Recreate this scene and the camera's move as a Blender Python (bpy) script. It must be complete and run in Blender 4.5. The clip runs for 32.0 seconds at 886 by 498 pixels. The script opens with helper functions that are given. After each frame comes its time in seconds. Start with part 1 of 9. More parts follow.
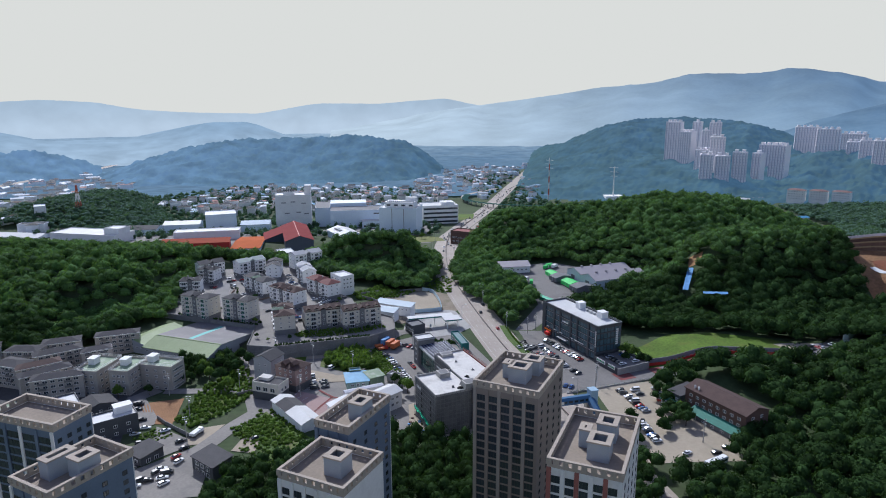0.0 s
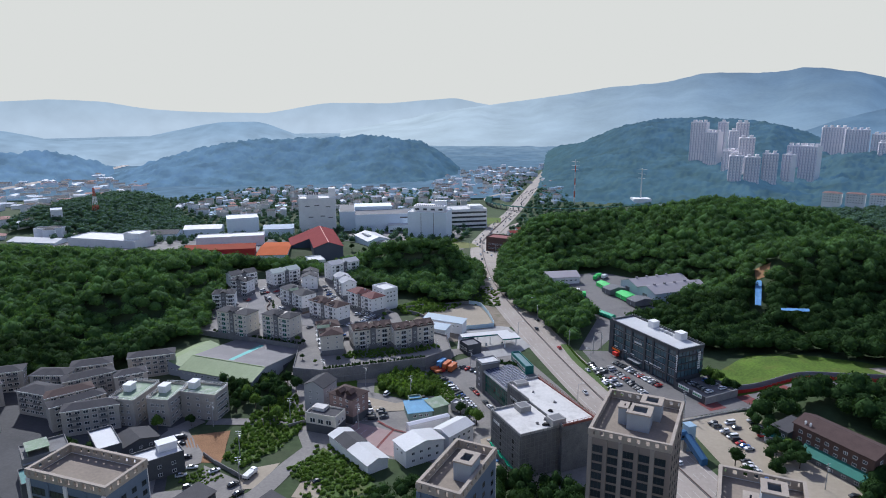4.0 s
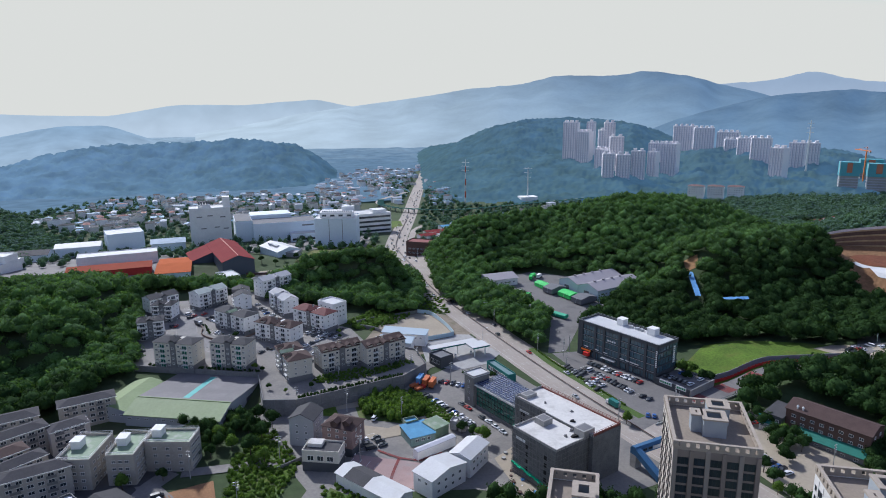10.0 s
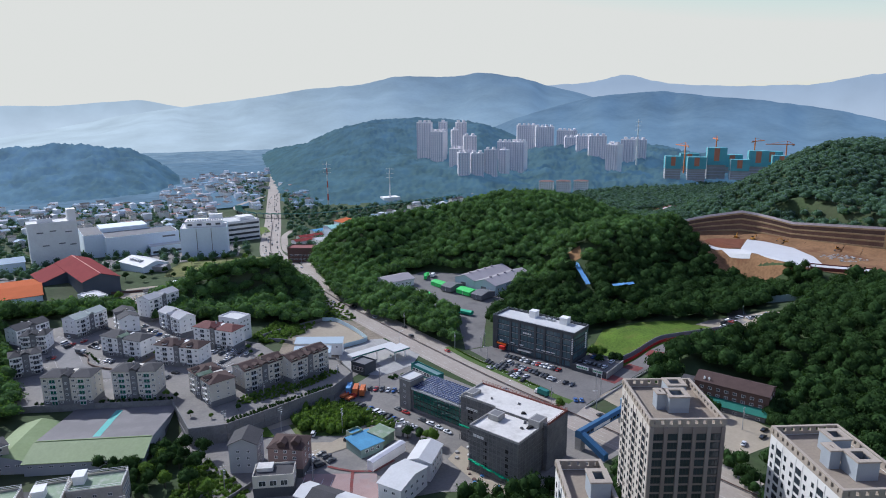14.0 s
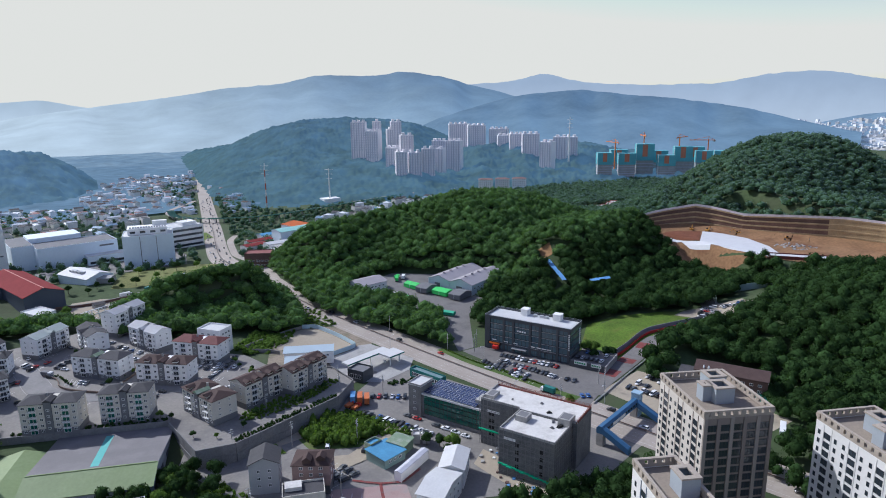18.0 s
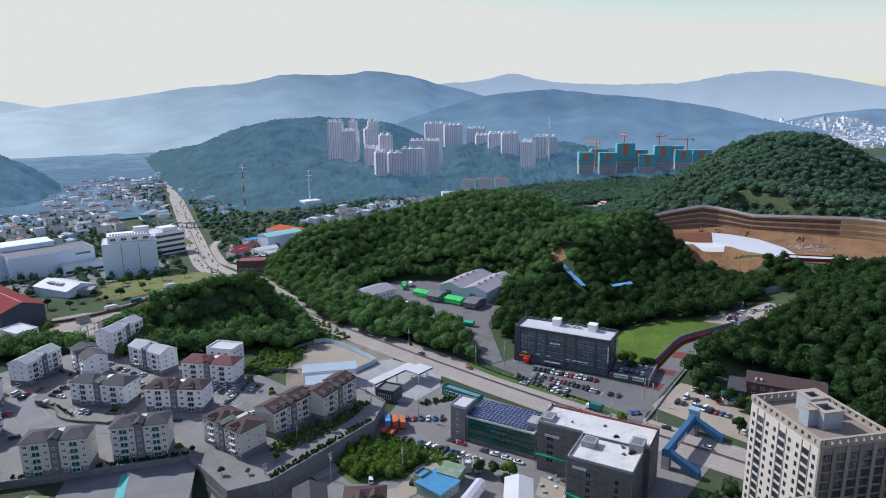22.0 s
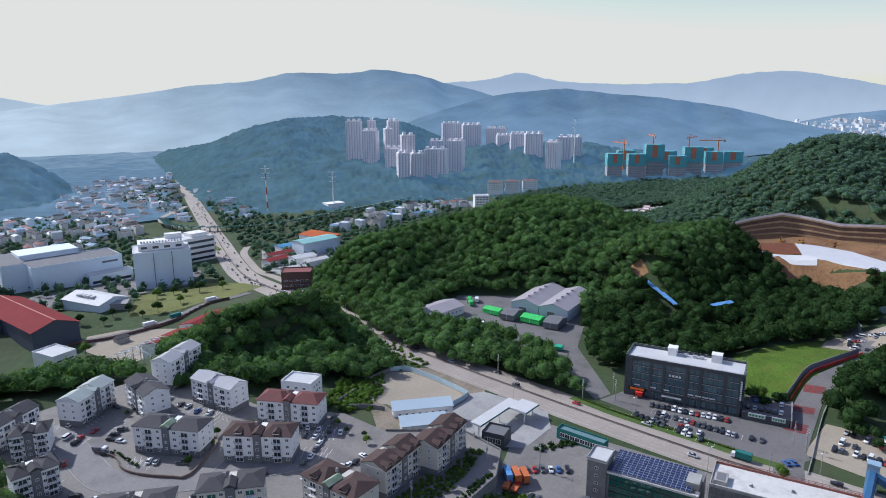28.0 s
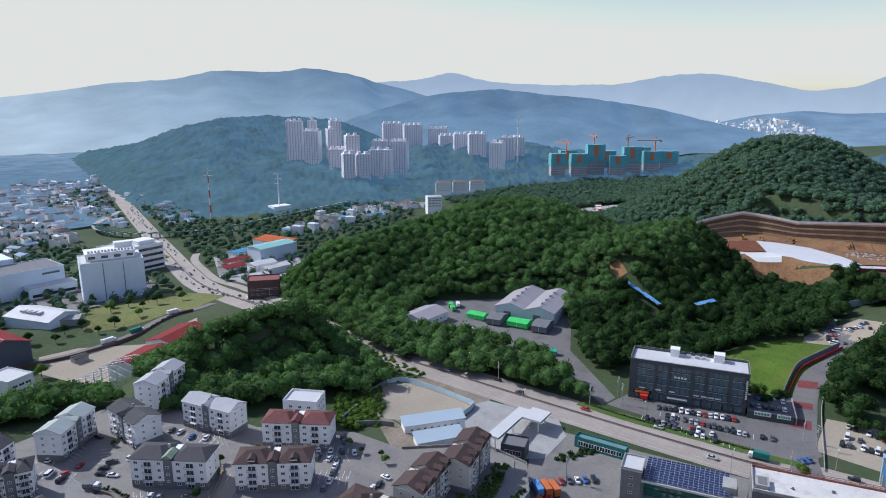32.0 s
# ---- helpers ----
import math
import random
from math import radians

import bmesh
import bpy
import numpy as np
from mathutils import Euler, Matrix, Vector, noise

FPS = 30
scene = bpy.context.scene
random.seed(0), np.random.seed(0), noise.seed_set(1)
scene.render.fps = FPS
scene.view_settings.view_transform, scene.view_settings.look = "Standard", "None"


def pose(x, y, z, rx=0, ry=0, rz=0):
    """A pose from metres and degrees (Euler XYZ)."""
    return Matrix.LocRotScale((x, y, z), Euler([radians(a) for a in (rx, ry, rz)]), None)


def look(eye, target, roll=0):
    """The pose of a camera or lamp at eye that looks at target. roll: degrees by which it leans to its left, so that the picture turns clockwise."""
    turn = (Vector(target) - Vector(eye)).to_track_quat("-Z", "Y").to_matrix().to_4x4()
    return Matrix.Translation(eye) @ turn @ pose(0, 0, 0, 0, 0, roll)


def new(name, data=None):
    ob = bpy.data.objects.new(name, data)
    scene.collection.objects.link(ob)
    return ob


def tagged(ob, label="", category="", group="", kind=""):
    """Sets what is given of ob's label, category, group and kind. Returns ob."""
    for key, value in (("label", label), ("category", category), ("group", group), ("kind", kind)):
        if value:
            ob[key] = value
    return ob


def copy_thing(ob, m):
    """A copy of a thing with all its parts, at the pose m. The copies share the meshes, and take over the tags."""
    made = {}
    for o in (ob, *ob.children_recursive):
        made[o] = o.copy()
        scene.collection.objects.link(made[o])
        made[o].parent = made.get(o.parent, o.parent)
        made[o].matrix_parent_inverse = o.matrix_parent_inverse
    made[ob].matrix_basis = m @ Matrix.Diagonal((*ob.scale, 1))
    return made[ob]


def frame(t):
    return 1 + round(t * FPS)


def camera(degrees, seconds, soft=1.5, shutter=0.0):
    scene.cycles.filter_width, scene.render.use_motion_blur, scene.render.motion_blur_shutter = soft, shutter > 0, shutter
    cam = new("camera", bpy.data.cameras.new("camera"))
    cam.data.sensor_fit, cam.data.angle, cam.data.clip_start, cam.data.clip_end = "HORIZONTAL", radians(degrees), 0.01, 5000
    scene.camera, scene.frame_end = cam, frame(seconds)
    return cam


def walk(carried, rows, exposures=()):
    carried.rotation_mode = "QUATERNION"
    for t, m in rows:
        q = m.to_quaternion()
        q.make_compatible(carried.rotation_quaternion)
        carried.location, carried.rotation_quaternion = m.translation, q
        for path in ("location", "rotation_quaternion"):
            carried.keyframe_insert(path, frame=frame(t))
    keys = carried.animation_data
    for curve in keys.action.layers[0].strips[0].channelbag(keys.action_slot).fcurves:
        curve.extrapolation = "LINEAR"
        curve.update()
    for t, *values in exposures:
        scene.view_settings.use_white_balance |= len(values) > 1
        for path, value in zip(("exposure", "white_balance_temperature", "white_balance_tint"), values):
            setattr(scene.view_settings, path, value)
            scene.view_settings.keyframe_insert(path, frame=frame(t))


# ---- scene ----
cam = camera(68.5, 32.0, soft=1.0)
PATH = [
    (0, pose(48.86, -44.01, 141.44, 77.24, 0.27, -0.47)),
    (0.5, pose(45.51, -39.54, 141.22, 77.23, 0.23, -0.35)),
    (1, pose(42.15, -35.19, 141.05, 77.21, 0.18, -0.24)),
    (1.5, pose(38.71, -31.00, 141.00, 77.21, 0.16, -0.15)),
    (2, pose(35.07, -26.89, 141.13, 77.20, 0.17, -0.07)),
    (2.5, pose(31.19, -22.82, 141.41, 77.21, 0.18, -0.01)),
    (3, pose(27.08, -18.66, 141.78, 77.20, 0.21, 0.03)),
    (3.5, pose(22.85, -14.59, 142.05, 77.20, 0.22, 0.05)),
    (4.5, pose(14.34, -7.84, 142.17, 77.19, 0.29, 0.02)),
    (5.5, pose(5.27, 0.06, 142.61, 77.17, 0.23, 0.24)),
    (6, pose(0.83, 1.97, 142.64, 77.17, 0.32, 0.21)),
    (6.5, pose(-3.96, 3.70, 142.57, 77.18, 0.36, 0.07)),
    (7, pose(-8.98, 5.27, 142.50, 77.19, 0.35, -0.52)),
    (7.5, pose(-14.00, 6.58, 142.38, 77.20, 0.35, -1.61)),
    (8, pose(-18.90, 7.78, 142.32, 77.20, 0.34, -3.18)),
    (8.5, pose(-23.69, 8.98, 142.26, 77.21, 0.34, -5.25)),
    (9, pose(-28.40, 10.30, 142.22, 77.23, 0.34, -7.74)),
    (9.5, pose(-33.10, 11.74, 142.18, 77.26, 0.35, -10.26)),
    (10, pose(-37.86, 13.25, 142.19, 77.26, 0.35, -12.44)),
    (10.5, pose(-42.67, 14.83, 142.33, 77.27, 0.38, -14.42)),
    (11, pose(-47.37, 16.39, 142.54, 77.27, 0.39, -16.29)),
    (11.5, pose(-51.96, 17.88, 142.85, 77.27, 0.40, -18.10)),
    (12, pose(-56.58, 19.40, 143.11, 77.24, 0.41, -19.84)),
    (12.5, pose(-61.26, 21.09, 143.38, 77.23, 0.42, -21.57)),
    (13, pose(-65.96, 23.16, 143.50, 77.23, 0.41, -23.27)),
    (13.5, pose(-70.66, 25.41, 143.55, 77.22, 0.37, -24.93)),
    (14, pose(-75.34, 27.87, 143.56, 77.19, 0.36, -26.48)),
    (14.5, pose(-79.98, 30.33, 143.63, 77.18, 0.37, -27.87)),
    (15, pose(-84.46, 32.97, 143.61, 77.17, 0.40, -29.04)),
    (15.5, pose(-88.67, 35.82, 143.53, 77.16, 0.41, -30.00)),
    (17.5, pose(-103.86, 48.91, 143.56, 77.08, 0.57, -32.82)),
    (18, pose(-106.88, 52.84, 143.51, 77.06, 0.58, -33.59)),
    (18.5, pose(-109.39, 57.20, 143.44, 77.04, 0.59, -34.45)),
    (19, pose(-111.64, 61.79, 143.40, 77.03, 0.59, -35.22)),
    (19.5, pose(-113.64, 66.53, 143.45, 77.02, 0.59, -35.78)),
    (20, pose(-115.39, 71.39, 143.43, 77.01, 0.59, -36.09)),
    (20.5, pose(-116.98, 76.40, 143.37, 77.01, 0.58, -36.28)),
    (21, pose(-118.46, 81.58, 143.23, 77.00, 0.57, -36.42)),
    (21.5, pose(-119.83, 86.77, 143.16, 77.00, 0.57, -36.57)),
    (22, pose(-121.09, 92.00, 143.04, 77.00, 0.57, -36.70)),
    (22.5, pose(-122.30, 97.37, 142.95, 77.00, 0.53, -36.77)),
    (23, pose(-123.53, 102.87, 142.82, 77.00, 0.49, -36.78)),
    (23.5, pose(-124.67, 108.31, 142.79, 77.00, 0.46, -36.77)),
    (24, pose(-125.76, 113.68, 142.76, 76.99, 0.46, -36.76)),
    (24.5, pose(-126.92, 119.02, 142.72, 76.98, 0.47, -36.74)),
    (25, pose(-128.15, 124.31, 142.62, 76.98, 0.46, -36.72)),
    (25.5, pose(-129.35, 129.60, 142.56, 76.98, 0.44, -36.70)),
    (27.5, pose(-134.02, 151.56, 142.73, 76.94, 0.38, -36.64)),
    (28, pose(-135.14, 157.02, 143.00, 76.93, 0.35, -36.72)),
    (28.5, pose(-136.29, 162.27, 143.28, 76.92, 0.33, -36.90)),
    (29, pose(-137.67, 167.36, 143.50, 76.94, 0.33, -37.18)),
    (29.5, pose(-139.45, 172.14, 143.71, 76.93, 0.35, -37.63)),
    (30, pose(-141.71, 176.41, 143.83, 76.91, 0.33, -38.38)),
    (30.5, pose(-144.40, 180.03, 143.82, 76.89, 0.25, -39.40)),
    (31, pose(-147.40, 183.10, 143.71, 76.89, 0.16, -40.54)),
    (31.5, pose(-150.67, 185.72, 143.67, 76.88, 0.07, -41.64)),
    (32, pose(-154.51, 187.94, 143.71, 76.89, 0.03, -42.92)),
]
walk(cam, PATH, [(0.0, -0.07, 5400, 12), (9.0, -0.07, 5400, 12), (18.0, 0.0, 5400, 12), (32.0, 0.0, 5400, 12)])

# ---- sky, sun ----
SUN_AZ, SUN_EL = 22.0, 40.0          # degrees left of +y, degrees up
world = bpy.data.worlds.new("sky")
scene.world = world
world.use_nodes = True
wn = world.node_tree
wn.nodes.clear()
sky = wn.nodes.new("ShaderNodeTexSky")
sky.sky_type = "NISHITA"
sky.sun_disc = False
sky.sun_elevation = radians(SUN_EL)
sky.sun_rotation = radians(-SUN_AZ)
sky.altitude, sky.air_density, sky.dust_density, sky.ozone_density = 100, 1.0, 0.6, 1.5
gain = wn.nodes.new("ShaderNodeVectorMath")         # a hazy sky: white along the horizon, blue overhead
gain.operation = "MULTIPLY"
gain.inputs[1].default_value = (1.36, 1.02, 0.95)
cap = wn.nodes.new("ShaderNodeVectorMath")
cap.operation = "MINIMUM"
cap.inputs[1].default_value = (5.45, 5.0, 3.98)
bg_sky = wn.nodes.new("ShaderNodeBackground")
bg_sky.inputs[1].default_value = 0.15
wout = wn.nodes.new("ShaderNodeOutputWorld")
wn.links.new(sky.outputs[0], gain.inputs[0])
wn.links.new(gain.outputs[0], cap.inputs[0])
wn.links.new(cap.outputs[0], bg_sky.inputs[0])
wn.links.new(bg_sky.outputs[0], wout.inputs[0])

sun = new("sun", bpy.data.lights.new("sun", "SUN"))
sun.data.energy, sun.data.angle, sun.data.color = 4.4, radians(0.6), (1.0, 0.925, 0.83)
_az, _el = radians(SUN_AZ), radians(SUN_EL)
SUN_DIR = Vector((-math.sin(_az) * math.cos(_el), math.cos(_az) * math.cos(_el), math.sin(_el)))
sun.matrix_world = look(SUN_DIR * 300, (0, 0, 0))

rng = np.random.default_rng(7)
rnd = random.Random(11)

# ---- materials ----
MATS = {}


def mat(name, base, rough=0.8, metal=0.0, var=0.12, scale=0.35, fine=4.0, bump=0.0, spec=0.3, per=0.0, isl=0.0, stain=None, glow=None, sheen=0.0, trans=0.0):
    """A surface: base colour, varied at two scales in metres^-1, with per-object shift, stains and fine relief."""
    if name in MATS:
        return MATS[name]
    m = bpy.data.materials.new(name)
    m.use_nodes = True
    nt = m.node_tree
    b = nt.nodes["Principled BSDF"]
    b.inputs["Roughness"].default_value = rough
    b.inputs["Metallic"].default_value = metal
    b.inputs["Specular IOR Level"].default_value = spec
    geo = nt.nodes.new("ShaderNodeNewGeometry")
    n1 = nt.nodes.new("ShaderNodeTexNoise")
    n1.inputs["Scale"].default_value, n1.inputs["Detail"].default_value = scale, 3
    n2 = nt.nodes.new("ShaderNodeTexNoise")
    n2.inputs["Scale"].default_value, n2.inputs["Detail"].default_value = fine, 2
    nt.links.new(geo.outputs["Position"], n1.inputs["Vector"])
    nt.links.new(geo.outputs["Position"], n2.inputs["Vector"])
    add = nt.nodes.new("ShaderNodeMath")
    add.operation = "ADD"
    nt.links.new(n1.outputs["Fac"], add.inputs[0])
    nt.links.new(n2.outputs["Fac"], add.inputs[1])
    last = add.outputs[0]
    if isl:
        mi = nt.nodes.new("ShaderNodeMath")
        mi.operation = "MULTIPLY_ADD"
        mi.inputs[1].default_value, mi.inputs[2].default_value = isl, -isl / 2
        nt.links.new(geo.outputs["Random Per Island"], mi.inputs[0])
        ai = nt.nodes.new("ShaderNodeMath")
        nt.links.new(last, ai.inputs[0])
        nt.links.new(mi.outputs[0], ai.inputs[1])
        last = ai.outputs[0]
    if per:
        info = nt.nodes.new("ShaderNodeObjectInfo")
        mad = nt.nodes.new("ShaderNodeMath")
        mad.operation = "MULTIPLY_ADD"
        mad.inputs[1].default_value, mad.inputs[2].default_value = per, -per / 2
        nt.links.new(info.outputs["Random"], mad.inputs[0])
        add2 = nt.nodes.new("ShaderNodeMath")
        nt.links.new(last, add2.inputs[0])
        nt.links.new(mad.outputs[0], add2.inputs[1])
        last = add2.outputs[0]
    ramp = nt.nodes.new("ShaderNodeMapRange")
    ramp.inputs["From Min"].default_value, ramp.inputs["From Max"].default_value = 0.6, 1.4
    ramp.inputs["To Min"].default_value, ramp.inputs["To Max"].default_value = 1 - var, 1 + var
    ramp.clamp = False
    nt.links.new(last, ramp.inputs["Value"])
    mul = nt.nodes.new("ShaderNodeVectorMath")
    mul.operation = "SCALE"
    mul.inputs[0].default_value = base[:3]
    nt.links.new(ramp.outputs[0], mul.inputs["Scale"])
    col = mul.outputs[0]
    if stain:
        sc, amount, colour = stain
        n3 = nt.nodes.new("ShaderNodeTexNoise")
        n3.inputs["Scale"].default_value, n3.inputs["Detail"].default_value, n3.inputs["Roughness"].default_value = sc, 5, 0.65
        nt.links.new(geo.outputs["Position"], n3.inputs["Vector"])
        r3 = nt.nodes.new("ShaderNodeMapRange")
        r3.inputs["From Min"].default_value, r3.inputs["From Max"].default_value = 0.5, 0.68
        r3.inputs["To Max"].default_value = amount
        nt.links.new(n3.outputs["Fac"], r3.inputs["Value"])
        mix = nt.nodes.new("ShaderNodeMix")
        mix.data_type = "RGBA"
        mix.inputs["B"].default_value = (*colour, 1)
        for s in mix.inputs:
            if s.name == "B" and s.type == "RGBA":
                s.default_value = (*colour, 1)
        nt.links.new(r3.outputs[0], mix.inputs["Factor"])
        nt.links.new(col, [s for s in mix.inputs if s.name == "A" and s.type == "RGBA"][0])
        col = [s for s in mix.outputs if s.type == "RGBA"][0]
    nt.links.new(col, b.inputs["Base Color"])
    if bump:
        bp = nt.nodes.new("ShaderNodeBump")
        bp.inputs["Strength"].default_value, bp.inputs["Distance"].default_value = 0.6, bump
        nt.links.new(n2.outputs["Fac"], bp.inputs["Height"])
        nt.links.new(bp.outputs[0], b.inputs["Normal"])
    if glow:
        b.inputs["Emission Color"].default_value = (*glow[:3], 1)
        b.inputs["Emission Strength"].default_value = glow[3]
    # blue-tinted sheen imitates haze in front of the farther woods
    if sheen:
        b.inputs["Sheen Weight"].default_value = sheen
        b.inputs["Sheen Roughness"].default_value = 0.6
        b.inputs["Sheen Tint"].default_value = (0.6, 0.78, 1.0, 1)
    if trans:                               # light that comes through the leaf
        tb = nt.nodes.new("ShaderNodeBsdfTranslucent")
        tc = nt.nodes.new("ShaderNodeVectorMath")
        tc.operation = "MULTIPLY"
        tc.inputs[1].default_value = (1.5, 1.55, 0.7)
        nt.links.new(col, tc.inputs[0])
        nt.links.new(tc.outputs[0], tb.inputs["Color"])
        ms_ = nt.nodes.new("ShaderNodeMixShader")
        ms_.inputs[0].default_value = trans
        nt.links.new(b.outputs[0], ms_.inputs[1])
        nt.links.new(tb.outputs[0], ms_.inputs[2])
        nt.links.new(ms_.outputs[0], nt.nodes["Material Output"].inputs["Surface"])
    MATS[name] = m
    return m


def glass(name, base, rough=0.08):
    m = mat(name, base, rough=rough, var=0.25, scale=0.12, fine=0.5, spec=0.7, per=0.5)
    return m


asphalt = mat("asphalt", (0.165, 0.155, 0.145), 0.8, var=0.16, scale=0.04, fine=0.8, spec=0.45, stain=(0.07, 0.75, (0.105, 0.10, 0.096)))
road_top = mat("road_surface", (0.335, 0.29, 0.245), 0.85, var=0.14, scale=0.03, fine=0.7, spec=0.45, stain=(0.05, 0.7, (0.40, 0.36, 0.31)))
dark_asphalt = mat("dark_asphalt", (0.075, 0.074, 0.075), 0.85, var=0.2, scale=0.05, fine=0.8, stain=(0.08, 0.6, (0.05, 0.05, 0.05)))
paving = mat("worn_paving", (0.215, 0.20, 0.18), 0.85, var=0.18, scale=0.05, fine=0.9, spec=0.4, stain=(0.06, 0.8, (0.145, 0.137, 0.13)))
concrete = mat("concrete", (0.36, 0.35, 0.33), 0.85, var=0.15, scale=0.1, fine=1.5, stain=(0.15, 0.5, (0.22, 0.215, 0.2)))
concrete_dark = mat("stained_concrete", (0.21, 0.205, 0.2), 0.9, var=0.2, scale=0.12, fine=1.5, stain=(0.2, 0.6, (0.13, 0.125, 0.12)))
line_white = mat("road_paint", (0.75, 0.75, 0.72), 0.7, var=0.15, scale=0.2, fine=2)
line_yellow = mat("yellow_road_paint", (0.7, 0.5, 0.12), 0.7, var=0.15, scale=0.2, fine=2)
soil = mat("earth", (0.24, 0.135, 0.065), 0.95, var=0.35, scale=0.06, fine=0.5, bump=0.3, stain=(0.035, 0.85, (0.14, 0.06, 0.028)))
sand = mat("sandy_earth", (0.35, 0.30, 0.225), 0.95, var=0.12, scale=0.05, fine=0.7, stain=(0.07, 0.5, (0.34, 0.3, 0.22)))
grass = mat("grass", (0.075, 0.125, 0.026), 0.9, var=0.35, scale=0.09, fine=1.2, bump=0.15, stain=(0.09, 0.8, (0.15, 0.135, 0.055)))
field_green = mat("mown_field", (0.085, 0.145, 0.012), 0.9, var=0.5, scale=0.05, fine=0.9, bump=0.2, stain=(0.06, 0.75, (0.125, 0.135, 0.025)))
ground_m = mat("ground_cover", (0.05, 0.075, 0.028), 0.95, var=0.3, scale=0.02, fine=0.3, bump=0.3, stain=(0.012, 0.6, (0.085, 0.085, 0.05)))
leaf = mat("leaves", (0.033, 0.064, 0.020), 0.85, var=0.5, scale=0.05, fine=0.3, spec=0.03, isl=0.5, trans=0.25)
# paler copy of the leaves: distance haze painted into the green
leaf_mid = mat("hillside_leaves_hazed", (0.082, 0.15, 0.042), 0.85, var=0.5, scale=0.045, fine=0.25, spec=0.03, isl=0.5, sheen=0.06, trans=0.35)
# haze over the far woods put in as lighter colour and blue sheen
leaf_far = mat("far_leaves_hazed", (0.066, 0.118, 0.055), 0.85, var=0.45, scale=0.03, fine=0.2, spec=0.03, isl=0.3, sheen=0.25, trans=0.3)
leaf_light = mat("light_leaves", (0.10, 0.165, 0.03), 0.8, var=0.4, scale=0.1, fine=0.8, spec=0.08, isl=0.5, trans=0.35)
bark = mat("bark", (0.10, 0.075, 0.055), 0.9, var=0.3, scale=0.5, fine=4)
white_wall = mat("white_render", (0.80, 0.79, 0.77), 0.8, var=0.07, scale=0.15, fine=1.5, per=0.3, stain=(0.25, 0.3, (0.64, 0.61, 0.57)))
cream_wall = mat("cream_render", (0.60, 0.565, 0.49), 0.8, var=0.08, scale=0.15, fine=1.5, per=0.4, stain=(0.25, 0.35, (0.5, 0.45, 0.38)))
beige_wall = mat("beige_tower_paint", (0.56, 0.51, 0.45), 0.8, var=0.06, scale=0.1, fine=1.0, stain=(0.2, 0.3, (0.4, 0.35, 0.3)))
grey_wall = mat("grey_wall", (0.17, 0.17, 0.175), 0.8, var=0.12, scale=0.2, fine=2)
dark_wall = mat("dark_grey_cladding", (0.075, 0.08, 0.088), 0.6, var=0.15, scale=0.2, fine=2)
roof_grey = mat("grey_shingles", (0.066, 0.064, 0.067), 0.85, var=0.2, scale=0.3, fine=2.5, per=0.5)
roof_brown = mat("brown_shingles", (0.075, 0.048, 0.042), 0.85, var=0.2, scale=0.3, fine=2.5, per=0.4)
roof_red = mat("red_metal_roof", (0.22, 0.04, 0.04), 0.85, spec=0.08, var=0.12, scale=0.1, fine=1.2)
roof_green = mat("pale_green_metal_roof", (0.20, 0.265, 0.11), 0.6, var=0.1, scale=0.06, fine=0.8, stain=(0.1, 0.3, (0.25, 0.31, 0.16)))
roof_white = mat("white_metal_roof", (0.56, 0.56, 0.55), 0.6, var=0.08, scale=0.1, fine=1.2, stain=(0.15, 0.4, (0.5, 0.48, 0.45)))
roof_slab = mat("roof_slab", (0.62, 0.60, 0.56), 0.85, var=0.1, scale=0.1, fine=1.0, stain=(0.15, 0.5, (0.36, 0.34, 0.31)))
roof_blue = mat("blue_metal_roof", (0.09, 0.27, 0.44), 0.5, var=0.12, scale=0.2, fine=1.5, stain=(0.2, 0.4, (0.12, 0.35, 0.55)))
green_coat = mat("green_roof_coating", (0.21, 0.28, 0.18), 0.7, var=0.15, scale=0.2, fine=1.5, stain=(0.25, 0.8, (0.36, 0.38, 0.33)))
teal = mat("teal_paint", (0.03, 0.17, 0.15), 0.6, var=0.12, scale=0.2)
green_tarp = mat("green_tarpaulin", (0.08, 0.55, 0.12), 0.6, var=0.15, scale=0.3, fine=1.5, bump=0.2)
orange_tarp = mat("orange_tarpaulin", (0.52, 0.15, 0.05), 0.6, var=0.15, scale=0.3, fine=1.5, bump=0.2)
blue_paint = mat("blue_steel_paint", (0.05, 0.13, 0.25), 0.5, var=0.1, scale=0.3)
red_paint = mat("red_paint", (0.55, 0.045, 0.04), 0.6, var=0.15, scale=0.2)
steel = mat("galvanised_steel", (0.45, 0.46, 0.47), 0.5, metal=0.4, var=0.1, scale=0.5)
brown_brick = mat("brown_brick", (0.12, 0.072, 0.06), 0.85, var=0.15, scale=0.3, fine=3)
pink_wall = mat("pale_apartment_paint", (0.80, 0.765, 0.775), 0.8, var=0.06, scale=0.05, fine=0.4, per=0.2)
factory_wall = mat("pale_blue_cladding", (0.74, 0.81, 0.87), 0.6, var=0.05, scale=0.05, fine=0.5, per=0.2)
win_glass = glass("window_glass", (0.035, 0.045, 0.055))
green_glass = glass("green_glazing", (0.015, 0.10, 0.075), 0.06)
office_glass = glass("smoked_glazing", (0.09, 0.145, 0.17), 0.06)
solar_m = mat("solar_cells", (0.018, 0.03, 0.085), 0.2, var=0.2, scale=0.3, fine=1, spec=0.6, per=0.4)
tarp_white = mat("white_sheeting", (0.58, 0.58, 0.58), 0.7, var=0.08, scale=0.2, fine=1, bump=0.3)
blue_tarp = mat("blue_sheeting", (0.12, 0.28, 0.52), 0.6, var=0.2, scale=0.3, fine=1, bump=0.3)
black_rubber = mat("rubber", (0.02, 0.02, 0.02), 0.8)


